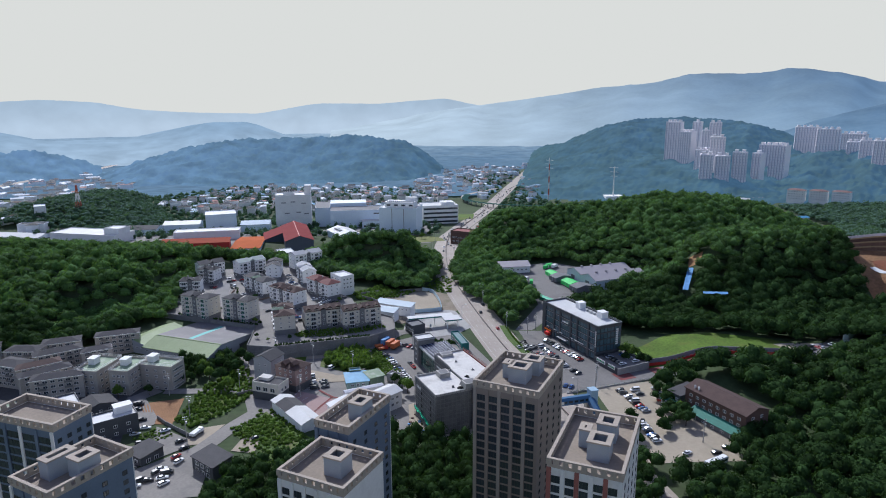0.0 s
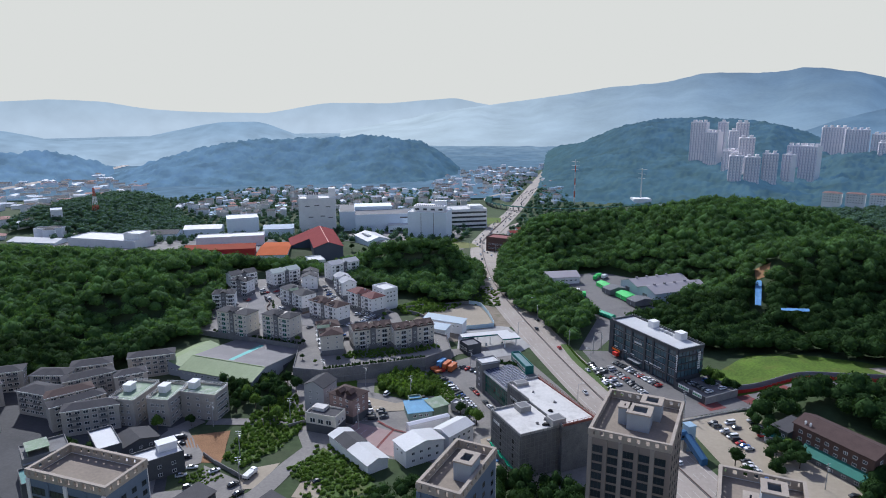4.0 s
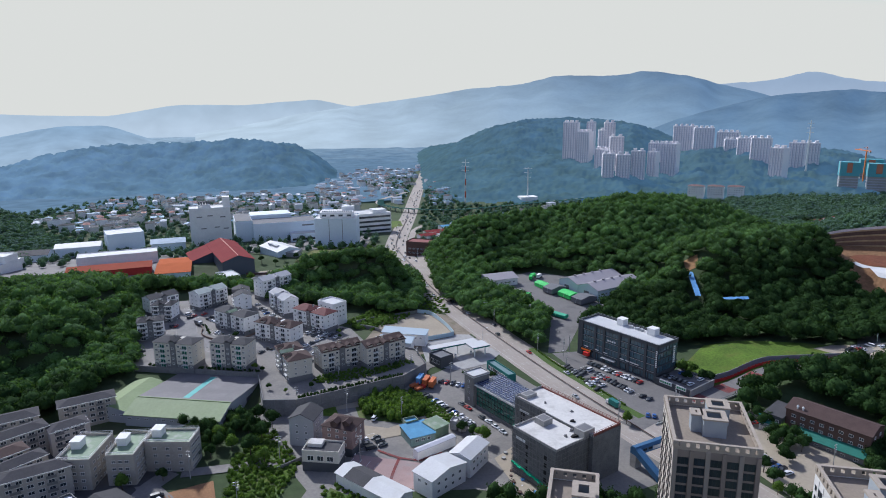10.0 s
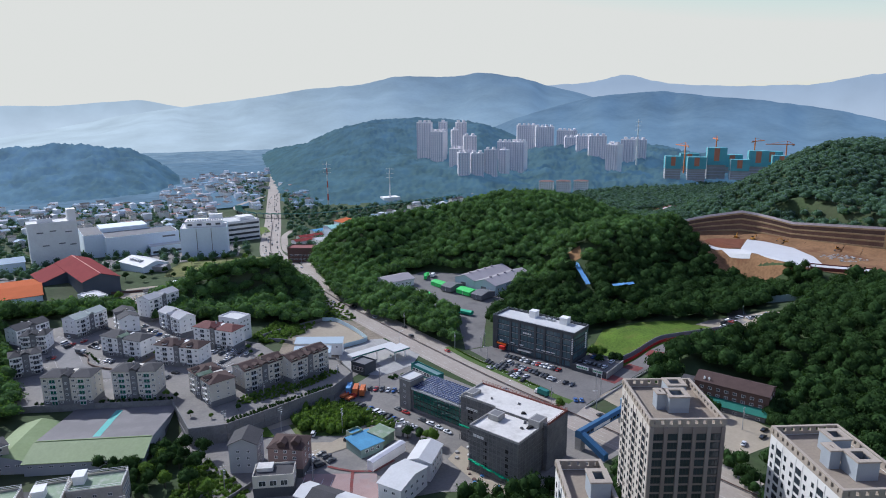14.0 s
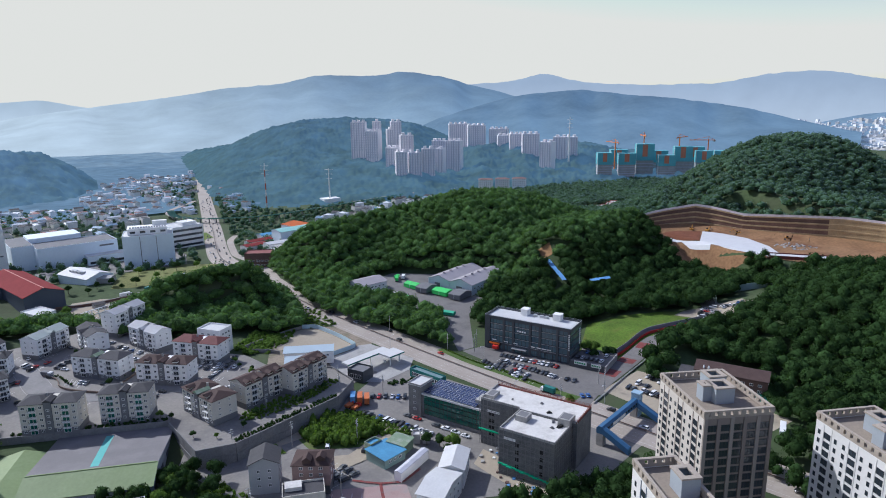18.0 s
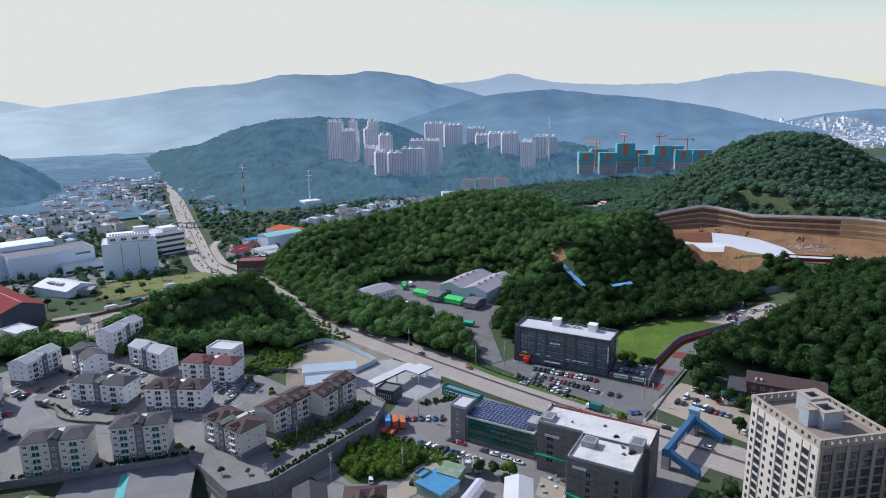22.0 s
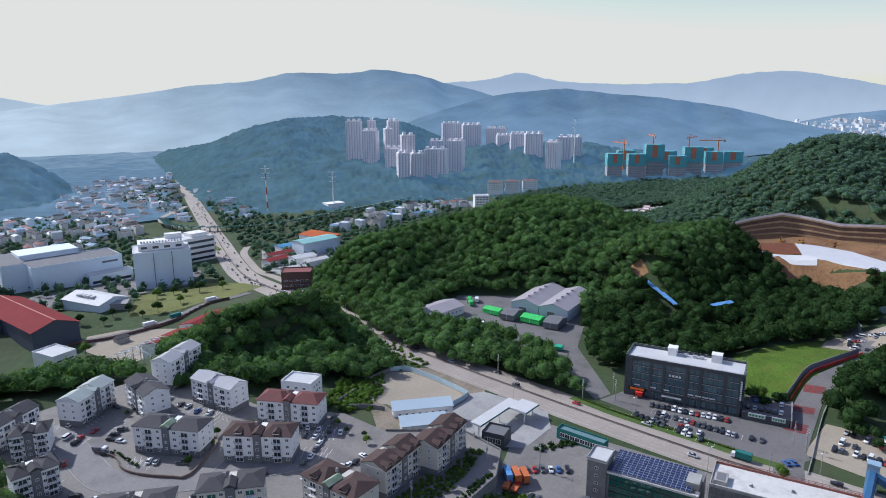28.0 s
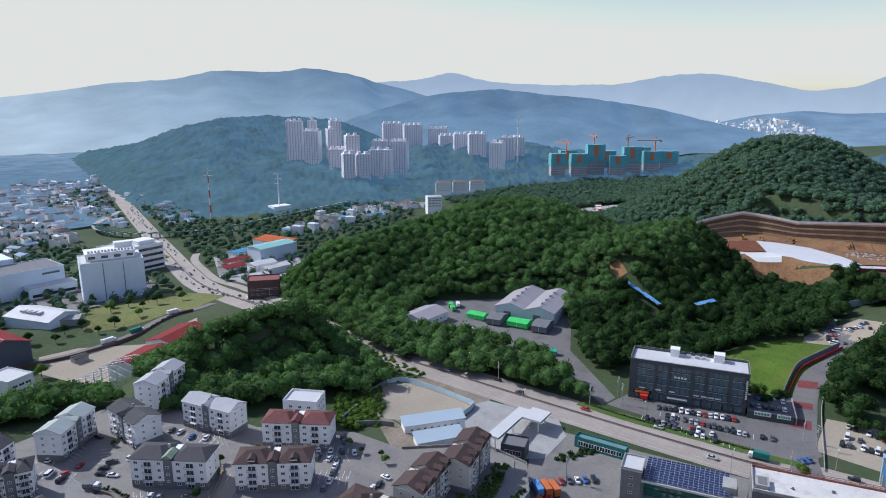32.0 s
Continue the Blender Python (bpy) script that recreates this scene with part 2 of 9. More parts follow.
# ---- mesh tools ----
class Build:
    """Collects corners and faces of one mesh; slots name the materials."""

    def __init__(self):
        self.v, self.f, self.m = [], [], []

    def face(self, pts, slot=0):
        n = len(self.v)
        self.v += [tuple(p) for p in pts]
        self.f.append(tuple(range(n, n + len(pts))))
        self.m.append(slot)
        return self

    def box(self, x0, y0, z0, x1, y1, z1, slot=0):
        n = len(self.v)
        self.v += [(x, y, z) for z in (z0, z1) for x, y in ((x0, y0), (x1, y0), (x1, y1), (x0, y1))]
        self.f += [tuple(n + i for i in q) for q in ((3, 2, 1, 0), (4, 5, 6, 7), (0, 1, 5, 4), (1, 2, 6, 5), (2, 3, 7, 6), (3, 0, 4, 7))]
        self.m += [slot] * 6
        return self

    def prism(self, poly, z0, z1, slot=0, top=None):
        """An upright prism on a counter-clockwise outline."""
        n, k = len(self.v), len(poly)
        self.v += [(x, y, z0) for x, y in poly] + [(x, y, z1) for x, y in poly]
        self.f += [tuple(range(n + k - 1, n - 1, -1)), tuple(range(n + k, n + 2 * k))]
        self.m += [slot, slot if top is None else top]
        for i in range(k):
            j = (i + 1) % k
            self.f.append((n + i, n + j, n + k + j, n + k + i))
            self.m.append(slot)
        return self

    def gable(self, x0, y0, x1, y1, z, rise, over=0.5, thick=0.25, along="x", slot=0, end_slot=None):
        """A pitched roof over a rectangle, ridge along x or y, as two thick slopes with closed ends."""
        if along == "x":
            a0, a1, b0, b1 = x0 - over, x1 + over, y0 - over, y1 + over
            P = lambda a, b, c: (a, b, c)
        else:
            a0, a1, b0, b1 = y0 - over, y1 + over, x0 - over, x1 + over
            P = lambda a, b, c: (b, a, c)
        bm_ = (b0 + b1) / 2
        sec = [(b0, z - 0.1), (bm_, z + rise), (b1, z - 0.1), (b1, z - 0.1 + thick), (bm_, z + rise + thick), (b0, z - 0.1 + thick)]
        n = len(self.v)
        self.v += [P(a0, b, c) for b, c in sec] + [P(a1, b, c) for b, c in sec]
        quads = [(i, (i + 1) % 6, 6 + (i + 1) % 6, 6 + i) for i in range(6)]
        ends = [(0, 5, 4, 1), (1, 4, 3, 2), (6, 7, 10, 11), (7, 8, 9, 10)]
        self.f += [tuple(n + i for i in q) for q in quads + ends]
        self.m += [slot] * 10
        es = slot if end_slot is None else end_slot
        for a in (a0 + over, a1 - over):
            self.face([P(a, b0 + over, z - 0.1), P(a, b1 - over, z - 0.1), P(a, bm_, z + rise)], es)
        return self

    def rod(self, a, b, r, k=6, r2=None, slot=0):
        a, b = Vector(a), Vector(b)
        r2 = r if r2 is None else r2
        q = (b - a).to_track_quat("Z", "Y")
        n = len(self.v)
        for c, rr in ((a, r), (b, r2)):
            self.v += [tuple(c + q @ Vector((rr * math.cos(2 * math.pi * i / k), rr * math.sin(2 * math.pi * i / k), 0))) for i in range(k)]
        self.f += [(n + i, n + (i + 1) % k, n + k + (i + 1) % k, n + k + i) for i in range(k)]
        self.f += [tuple(range(n + k - 1, n - 1, -1)), tuple(range(n + k, n + 2 * k))]
        self.m += [slot] * (k + 2)
        return self

    def mesh(self, name, *mats_):
        me = bpy.data.meshes.new(name)
        me.from_pydata(self.v, [], self.f)
        for m in mats_:
            me.materials.append(m)
        me.polygons.foreach_set("material_index", self.m)
        me.update()
        return me


def part(name, b, m, parent=None, label="", at=None):
    """One mesh object under a thing; b is a Build or a ready mesh."""
    me = b if isinstance(b, bpy.types.Mesh) else b.mesh(name, *(m if isinstance(m, (tuple, list)) else (m,)))
    ob = new(name, me)
    if parent is not None:
        ob.parent = parent
    if at is not None:
        ob.matrix_basis = at
    if label:
        tagged(ob, label)
    return ob


def thing(name, label, category, at=None, group="", kind=""):
    e = new(name)
    e.empty_display_size = 0.5
    if at is not None:
        e.matrix_basis = at
    return tagged(e, label, category, group, kind)


def smooth_mesh(ob):
    ob.data.polygons.foreach_set("use_smooth", [True] * len(ob.data.polygons))
    return ob


# ---- lie of the land ----
def ridge(x, y, x0, y0, x1, y1, w, h):
    dx, dy = x1 - x0, y1 - y0
    t = np.clip(((x - x0) * dx + (y - y0) * dy) / (dx * dx + dy * dy + 1e-6), 0, 1)
    d2 = (x - x0 - t * dx) ** 2 + (y - y0 - t * dy) ** 2
    return h * np.exp(-d2 / (w * w))


HILLS = [  # ends of the crest, width, height
    (265, 566, 331, 601, 85, 43), (276, 436, 336, 431, 48, 38), (124, 596, 257, 610, 42, 32),
    (690, 500, 730, 478, 120, 74), (600, 470, 700, 480, 112, 62), (506, 420, 506, 250, 58, 46), (325, 215, 480, 105, 82, 30),
    (-420, 470, -190, 430, 85, 26), (-470, 820, -490, 1010, 85, 30), (-25, 480, 28, 490, 36, 28)
]
FLATS = [  # x, y, radius x, radius y, turn, level, softness
    (148, 462, 62, 44, -45, 1.0, 18), (195, 295, 48, 26, 10, 5.0, 18),
    (60, 330, 110, 130, 0, 0.0, 30), (-60, 300, 130, 60, 0, -1.0, 25),
    (414, 336, 56, 98, -10, 26.0, 14), (-72, 405, 78, 72, 0, 4.0, 20), (185, 215, 34, 30, 0, 0.5, 25), (-95, 605, 75, 42, 15, -15.0, 38),
]


def land(x, y):
    """Height of the ground."""
    x, y = np.asarray(x, float), np.asarray(y, float)
    z = np.interp(y, [-2000, 560, 760, 1040, 2350, 5000], [0, 0, -20, -35, -70, -80])
    h = 0 * x
    for q in HILLS:
        h = np.maximum(h, ridge(x, y, *q)) + 0.25 * np.minimum(h, ridge(x, y, *q))
    z = z + h
    for cx, cy, rx, ry, turn, lev, soft in FLATS:
        c, s = math.cos(radians(turn)), math.sin(radians(turn))
        u, v = (x - cx) * c + (y - cy) * s, -(x - cx) * s + (y - cy) * c
        d = np.maximum(np.abs(u) - rx, np.abs(v) - ry)
        k = np.clip(1 - d / soft, 0, 1)
        k = k * k * (3 - 2 * k)
        z = z * (1 - k) + lev * k
    # the main road keeps its own grade
    rx_ = np.interp(y, [0, 248, 322, 417, 476, 546, 662, 768, 1013, 1407, 2245], [165, 104, 87, 69, 60, 56, 59, 71, 126, 212, 397])
    d = np.abs(x - rx_)
    k = np.clip(1 - (d - 16) / 25, 0, 1)
    k = k * k * (3 - 2 * k)
    zr = np.interp(y, [-2000, 560, 760, 1040, 2350, 5000], [0, 0, -20, -35, -70, -80])
    return z * (1 - k) + zr * k


def graded(lo, a, b, hi, step, grow):
    out = list(np.arange(a, b + step, step))
    s, p = step, a
    while p > lo:
        s *= grow
        p -= s
        out.insert(0, p)
    s, p = step, out[-1]
    while p < hi:
        s *= grow
        p += s
        out.append(p)
    return np.array(out)


GX = graded(-4500, -330, 560, 4800, 5.0, 1.08)
GY = graded(-1500, 60, 760, 4800, 5.0, 1.08)
_gx, _gy = np.meshgrid(GX, GY)
GZ = land(_gx, _gy)


def gz(x, y):
    """Height of the ground mesh at a place."""
    i = int(np.clip(np.searchsorted(GX, x) - 1, 0, len(GX) - 2))
    j = int(np.clip(np.searchsorted(GY, y) - 1, 0, len(GY) - 2))
    u, v = (x - GX[i]) / (GX[i + 1] - GX[i]), (y - GY[j]) / (GY[j + 1] - GY[j])
    return float(GZ[j, i] * (1 - u) * (1 - v) + GZ[j, i + 1] * u * (1 - v) + GZ[j + 1, i] * (1 - u) * v + GZ[j + 1, i + 1] * u * v)


def sheet(name, xs, ys, zs, m, smooth=True):
    ny, nx = zs.shape
    gx, gy = np.meshgrid(xs, ys)
    co = np.stack([gx, gy, zs], -1).reshape(-1, 3)
    idx = np.arange(nx * ny).reshape(ny, nx)
    q = np.stack([idx[:-1, :-1], idx[:-1, 1:], idx[1:, 1:], idx[1:, :-1]], -1).reshape(-1, 4)
    me = bpy.data.meshes.new(name)
    me.vertices.add(len(co))
    me.vertices.foreach_set("co", co.ravel())
    me.loops.add(q.size)
    me.loops.foreach_set("vertex_index", q.ravel())
    me.polygons.add(len(q))
    me.polygons.foreach_set("loop_start", np.arange(0, q.size, 4))
    me.materials.append(m)
    me.update(calc_edges=True)
    me.polygons.foreach_set("use_smooth", [smooth] * len(q))
    return new(name, me)


tagged(sheet("ground", GX, GY, GZ, ground_m), "green and brown open ground of the valley", "ground", kind="structure")


def drape(name, poly, m, lift=0.12, cell=4.0, label="", category="pavement", kind="structure", thick=0.0):
    """A patch of surface that follows the ground, inside an outline (any direction)."""
    bm = bmesh.new()
    vs = [bm.verts.new((x, y, 0)) for x, y in poly]
    bm.faces.new(vs)
    xs, ys = [p[0] for p in poly], [p[1] for p in poly]
    for axis, lo, hi in ((0, min(xs), max(xs)), (1, min(ys), max(ys))):
        k = math.ceil(lo / cell) * cell
        while k < hi:
            no = (1, 0, 0) if axis == 0 else (0, 1, 0)
            bmesh.ops.bisect_plane(bm, geom=bm.verts[:] + bm.edges[:] + bm.faces[:], plane_co=(k, k, 0), plane_no=no)
            k += cell
    for v in bm.verts:
        v.co.z = gz(v.co.x, v.co.y) + lift
    bmesh.ops.recalc_face_normals(bm, faces=bm.faces[:])
    bm.normal_update()
    if sum(f.normal.z for f in bm.faces) < 0:
        bmesh.ops.reverse_faces(bm, faces=bm.faces[:])
    me = bpy.data.meshes.new(name)
    bm.to_mesh(me)
    bm.free()
    me.materials.append(m)
    return tagged(new(name, me), label, category, kind=kind)


def ribbon(name, line, width, m, lift=0.15, step=5.0, off=0.0, parent=None, zf=None):
    """A strip along a centre line, following the ground (or zf)."""
    pts = smooth_line(line, step)
    b = Build()
    prev = None
    for i, p in enumerate(pts):
        d = (pts[min(i + 1, len(pts) - 1)] - pts[max(i - 1, 0)]).normalized()
        nrm = Vector((-d.y, d.x))
        a, c = p + nrm * (off + width / 2), p + nrm * (off - width / 2)
        f = zf or gz
        cur = ((a.x, a.y, f(a.x, a.y) + lift), (c.x, c.y, f(c.x, c.y) + lift))
        if prev:
            b.face([prev[0], prev[1], cur[1], cur[0]])
        prev = cur
    return part(name, b, m, parent)


def smooth_line(line, step):
    P = [Vector(p[:2]) for p in line]
    P = [P[0] * 2 - P[1]] + P + [P[-1] * 2 - P[-2]]
    out = []
    for i in range(1, len(P) - 2):
        n = max(1, int((P[i + 1] - P[i]).length / step))
        for k in range(n):
            t = k / n
            a, b_, c, d = P[i - 1], P[i], P[i + 1], P[i + 2]
            out.append(0.5 * ((2 * b_) + (c - a) * t + (2 * a - 5 * b_ + 4 * c - d) * t * t + (3 * b_ - a - 3 * c + d) * t ** 3))
    out.append(P[-2])
    return out


def inside(x, y, poly):
    x, y = np.asarray(x), np.asarray(y)
    c = np.zeros(x.shape, bool)
    j = len(poly) - 1
    for i in range(len(poly)):
        (xi, yi), (xj, yj) = poly[i], poly[j]
        c ^= ((yi > y) != (yj > y)) & (x < (xj - xi) * (y - yi) / (yj - yi + 1e-9) + xi)
        j = i
    return c

# ---- roads, yards, fields ----
LOT = [(104, 500), (149, 519), (209, 468), (184, 428), (142, 398), (108, 346), (97, 346), (120, 400), (112, 440), (98, 478)]
MAIN = [(165, 0), (135, 120), (104, 248), (95.4, 281), (86.4, 322), (77, 371), (69, 417), (60, 476), (56, 546), (59, 662), (71, 768), (126, 1013), (212, 1407), (397, 2245)]
main_road = ribbon("road", MAIN, 24, road_top, 0.15)
tagged(main_road, "wide pale dusty dual carriageway through the valley", "road", kind="structure")
drape("yard_of_sheds", LOT, asphalt, 0.14, label="grey asphalt yard of the sheds in the wood")
drape("mown_field", [(158, 281), (162, 312), (190, 334), (270, 304), (232, 288), (205, 291)], field_green, 0.14, label="bright green mown field behind the office", category="field")
drape("office_car_park", [(99, 345), (116, 344), (137, 296), (150, 285), (124, 258), (108, 262)], asphalt, 0.16, label="asphalt car park of the glass office")
drape("lower_yards", [(-66, 310), (10, 322), (42, 345), (75, 380), (52, 378), (66, 330), (92, 250), (100, 215), (60, 205), (20, 225), (-40, 235), (-50, 260)], paving, 0.12, label="asphalt yards and lanes between the low buildings")
drape("dirt_lot", [(-8, 374), (2, 398), (20, 436), (40, 440), (66, 416), (68, 392), (46, 374), (24, 362)], mat("grey_dirt", (0.24, 0.20, 0.15), 0.95, var=0.25, scale=0.1, fine=0.8, bump=0.2, stain=(0.08, 0.7, (0.10, 0.11, 0.05))), 0.12, label="grey dirt and weeds round the sandy plot")
drape("sand_lot", [(6, 412), (16, 428), (36, 434), (43, 430), (46.5, 418), (48.5, 407), (49.7, 396), (50, 387), (30, 381), (8, 400)], sand, 0.18, label="bare sandy building plot")
drape("gravel_car_park", [(126, 262), (160, 268), (172, 225), (172, 190), (132, 190), (128, 236)], sand, 0.14, label="pale gravel car park")
drape("flats_yards", [(-210, 300), (-150, 316), (-125, 300), (-92, 285), (-92, 262), (-100, 250), (-86, 205), (-100, 185), (-140, 200), (-205, 232)], dark_asphalt, 0.1, label="dark asphalt lanes between the low flats")

# ---- woods ----
def ico(sub):
    bm = bmesh.new()
    bmesh.ops.create_icosphere(bm, subdivisions=sub, radius=1)
    v = np.array([p.co[:] for p in bm.verts])
    f = np.array([[q.index for q in p.verts] for p in bm.faces])
    bm.free()
    return v, f


def crown_template(sub, leaves, size, seed, tall=1.0):
    """Unit crown: a lumpy body and loose leaf sprays round it. Corners, triangles."""
    r = np.random.default_rng(seed)
    v, f = ico(sub)
    lump = r.normal(size=(11, 3))
    lump /= np.linalg.norm(lump, axis=1, keepdims=True)
    amp = r.uniform(0.16, 0.42, 11)
    rad = 0.72 + (amp * np.exp(-(1 - v @ lump.T) / 0.09)).max(1) + r.uniform(-0.05, 0.05, len(v))
    body = v * rad[:, None]
    body[:, 2] *= np.where(body[:, 2] < 0, 0.55, 0.85 * tall)
    d = r.normal(size=(leaves, 3))
    d[:, 2] = np.abs(d[:, 2]) - 0.35
    d /= np.linalg.norm(d, axis=1, keepdims=True)
    rl = (0.73 + (amp * np.exp(-(1 - d @ lump.T) / 0.09)).max(1)) * r.uniform(0.92, 1.1, leaves)
    c = d * rl[:, None]
    c[:, 2] *= np.where(c[:, 2] < 0, 0.55, 0.85 * tall)
    up = r.normal(size=(leaves, 3))
    a = np.cross(d + 0.6 * r.normal(size=(leaves, 3)), up)
    a /= np.linalg.norm(a, axis=1, keepdims=True) + 1e-9
    b = np.cross(d, a)
    s = size * r.uniform(0.6, 1.3, (leaves, 1))
    tri = np.stack([c - a * s, c + a * s + b * s * 0.3, c + b * s * 1.6 + d * s * 0.5], 1).reshape(-1, 3)
    n = len(body)
    tf = n + np.arange(leaves * 3).reshape(-1, 3)
    return np.vstack([body, tri]), np.vstack([f, tf]), len(f)


TREE_NEAR = [crown_template(1, 165, 0.115, 100 + i) for i in range(8)]
TREE_FAR = [crown_template(1, 50, 0.17, 200 + i) for i in range(6)]


def canopy_mesh(name, pos, size, high, templates, m, r):
    """Crowns at the given places, joined into one mesh."""
    V, F, S, base = [], [], [], 0
    pick = r.integers(0, len(templates), len(pos))
    for k, (tv, tf, nb) in enumerate(templates):
        w = np.where(pick == k)[0]
        if not len(w):
            continue
        a = r.uniform(0, 2 * np.pi, len(w))
        c, s = np.cos(a)[:, None], np.sin(a)[:, None]
        x = tv[None, :, 0] * c - tv[None, :, 1] * s
        y = tv[None, :, 0] * s + tv[None, :, 1] * c
        sz, hi = size[w][:, None], high[w][:, None]
        v = np.stack([x * sz + pos[w, 0:1], y * sz + pos[w, 1:2], tv[None, :, 2] * hi + pos[w, 2:3]], -1)
        f = tf[None] + (base + np.arange(len(w)) * len(tv))[:, None, None]
        V.append(v.reshape(-1, 3))
        F.append(f.reshape(-1, 3))
        S.append(np.tile(np.arange(len(tf)) < nb, len(w)))
        base += len(w) * len(tv)
    V, F, S = np.vstack(V), np.vstack(F), np.concatenate(S)
    me = bpy.data.meshes.new(name)
    me.vertices.add(len(V))
    me.vertices.foreach_set("co", V.ravel())
    me.loops.add(F.size)
    me.loops.foreach_set("vertex_index", F.ravel().astype(np.int32))
    me.polygons.add(len(F))
    me.polygons.foreach_set("loop_start", np.arange(0, F.size, 3))
    me.materials.append(m)
    me.update(calc_edges=True)
    me.polygons.foreach_set("use_smooth", S)
    return me


def scatter(poly, gap, seed, holes=()):
    """Places about gap apart, unevenly, inside an outline and outside the holes."""
    r = np.random.default_rng(seed)
    xs, ys = [p[0] for p in poly], [p[1] for p in poly]
    gx, gy = np.meshgrid(np.arange(min(xs), max(xs), gap), np.arange(min(ys), max(ys), gap * 0.87))
    gx = gx + (np.arange(gx.shape[0]) % 2)[:, None] * gap / 2
    gx, gy = gx + r.uniform(-0.42, 0.42, gx.shape) * gap, gy + r.uniform(-0.42, 0.42, gx.shape) * gap
    k = inside(gx, gy, poly)
    for h in holes:
        k &= ~inside(gx, gy, h)
    return np.stack([gx[k], gy[k]], -1), r


def wood(name, poly, gap, seed, label, templates=None, m=None, size=(3.6, 6.6), tall=(7.0, 13.0), holes=()):
    xy, r = scatter(poly, gap, seed, holes)
    z = np.array([gz(x, y) for x, y in xy])
    s = r.uniform(*size, len(xy))
    h = r.uniform(*tall, len(xy)) * (0.75 + 0.25 * s / size[1])
    pos = np.column_stack([xy, z + h * 0.62])
    me = canopy_mesh(name, pos, s, h * 0.55, templates or TREE_NEAR, m or leaf, r)
    return tagged(new(name, me), label, "woodland", kind="stuff")


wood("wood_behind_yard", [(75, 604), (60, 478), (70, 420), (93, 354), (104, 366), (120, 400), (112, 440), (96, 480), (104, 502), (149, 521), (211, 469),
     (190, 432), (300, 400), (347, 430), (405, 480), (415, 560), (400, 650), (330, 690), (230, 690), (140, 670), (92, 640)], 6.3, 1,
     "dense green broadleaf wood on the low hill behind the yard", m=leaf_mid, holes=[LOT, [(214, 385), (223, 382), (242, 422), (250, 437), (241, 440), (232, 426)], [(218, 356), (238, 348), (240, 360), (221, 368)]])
wood("wood_behind_field", [(128, 372), (150, 348), (190, 334), (267, 306), (300, 300), (330, 318), (346, 334), (338, 372), (350, 424), (300, 402), (190, 432), (146, 396)], 6.2, 2,
     "dense green broadleaf wood behind the mown field", holes=[[(214, 385), (223, 382), (242, 422), (250, 437), (241, 440), (232, 426)], [(218, 356), (238, 348), (240, 360), (221, 368)]])
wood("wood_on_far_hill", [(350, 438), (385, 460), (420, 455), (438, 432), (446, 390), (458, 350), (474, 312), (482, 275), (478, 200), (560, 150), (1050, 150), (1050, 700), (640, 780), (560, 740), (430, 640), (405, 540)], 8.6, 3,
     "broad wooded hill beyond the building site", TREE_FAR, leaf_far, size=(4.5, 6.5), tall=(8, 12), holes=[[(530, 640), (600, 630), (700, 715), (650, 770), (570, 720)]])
wood("wood_by_brown_house", [(160, 258), (174, 276), (200, 278), (235, 281), (262, 270), (290, 272), (330, 285), (380, 255), (450, 150), (450, 40), (230, 40), (205, 120), (196, 180), (200, 200), (214, 207), (214, 222), (204, 230), (207, 243), (193, 268), (178, 262), (170, 252)], 6.4, 4,
     "dense green broadleaf wood around the brown house")
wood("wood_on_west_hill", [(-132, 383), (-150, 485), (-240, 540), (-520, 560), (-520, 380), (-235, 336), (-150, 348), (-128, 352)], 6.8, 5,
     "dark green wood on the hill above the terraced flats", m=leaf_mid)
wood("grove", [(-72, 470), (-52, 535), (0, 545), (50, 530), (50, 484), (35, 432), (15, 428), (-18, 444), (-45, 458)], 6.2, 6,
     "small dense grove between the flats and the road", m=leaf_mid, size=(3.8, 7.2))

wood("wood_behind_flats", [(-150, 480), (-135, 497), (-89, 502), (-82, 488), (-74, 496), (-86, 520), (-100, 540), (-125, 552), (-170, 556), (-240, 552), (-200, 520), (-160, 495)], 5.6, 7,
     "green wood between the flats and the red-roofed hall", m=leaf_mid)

wood("site_wood", [(316, 286), (330, 318), (346, 334), (356, 318), (346, 300), (338, 268), (326, 268)], 5.6, 8, "green trees below the excavation")
wood("wood_above_low_flats", [(-320, 282), (-228, 297), (-196, 303), (-170, 313), (-152, 322), (-142, 330), (-140, 350), (-150, 352), (-235, 338), (-320, 352)], 5.8, 9, "dark trees on the slope above the low flats")

wood("trees_between_low_flats", [(-150, 237), (-144, 242), (-128, 232), (-126, 227), (-134, 229)], 4.2, 87, "small dark trees between the low flats", size=(1.8, 2.8), tall=(4, 6))

# ---- hills and mountains of the distance ----
def value_noise(x, y, seed):
    """Smooth noise in -1..1 on the unit lattice."""
    x, y = np.asarray(x, float), np.asarray(y, float)
    tab = np.random.default_rng(seed).uniform(-1, 1, (256, 256))
    i, j = np.floor(x).astype(int), np.floor(y).astype(int)
    u, v = x - i, y - j
    u, v = u * u * (3 - 2 * u), v * v * (3 - 2 * v)
    g = lambda a, b: tab[a % 256, b % 256]
    return (g(i, j) * (1 - u) + g(i + 1, j) * u) * (1 - v) + (g(i, j + 1) * (1 - u) + g(i + 1, j + 1) * u) * v


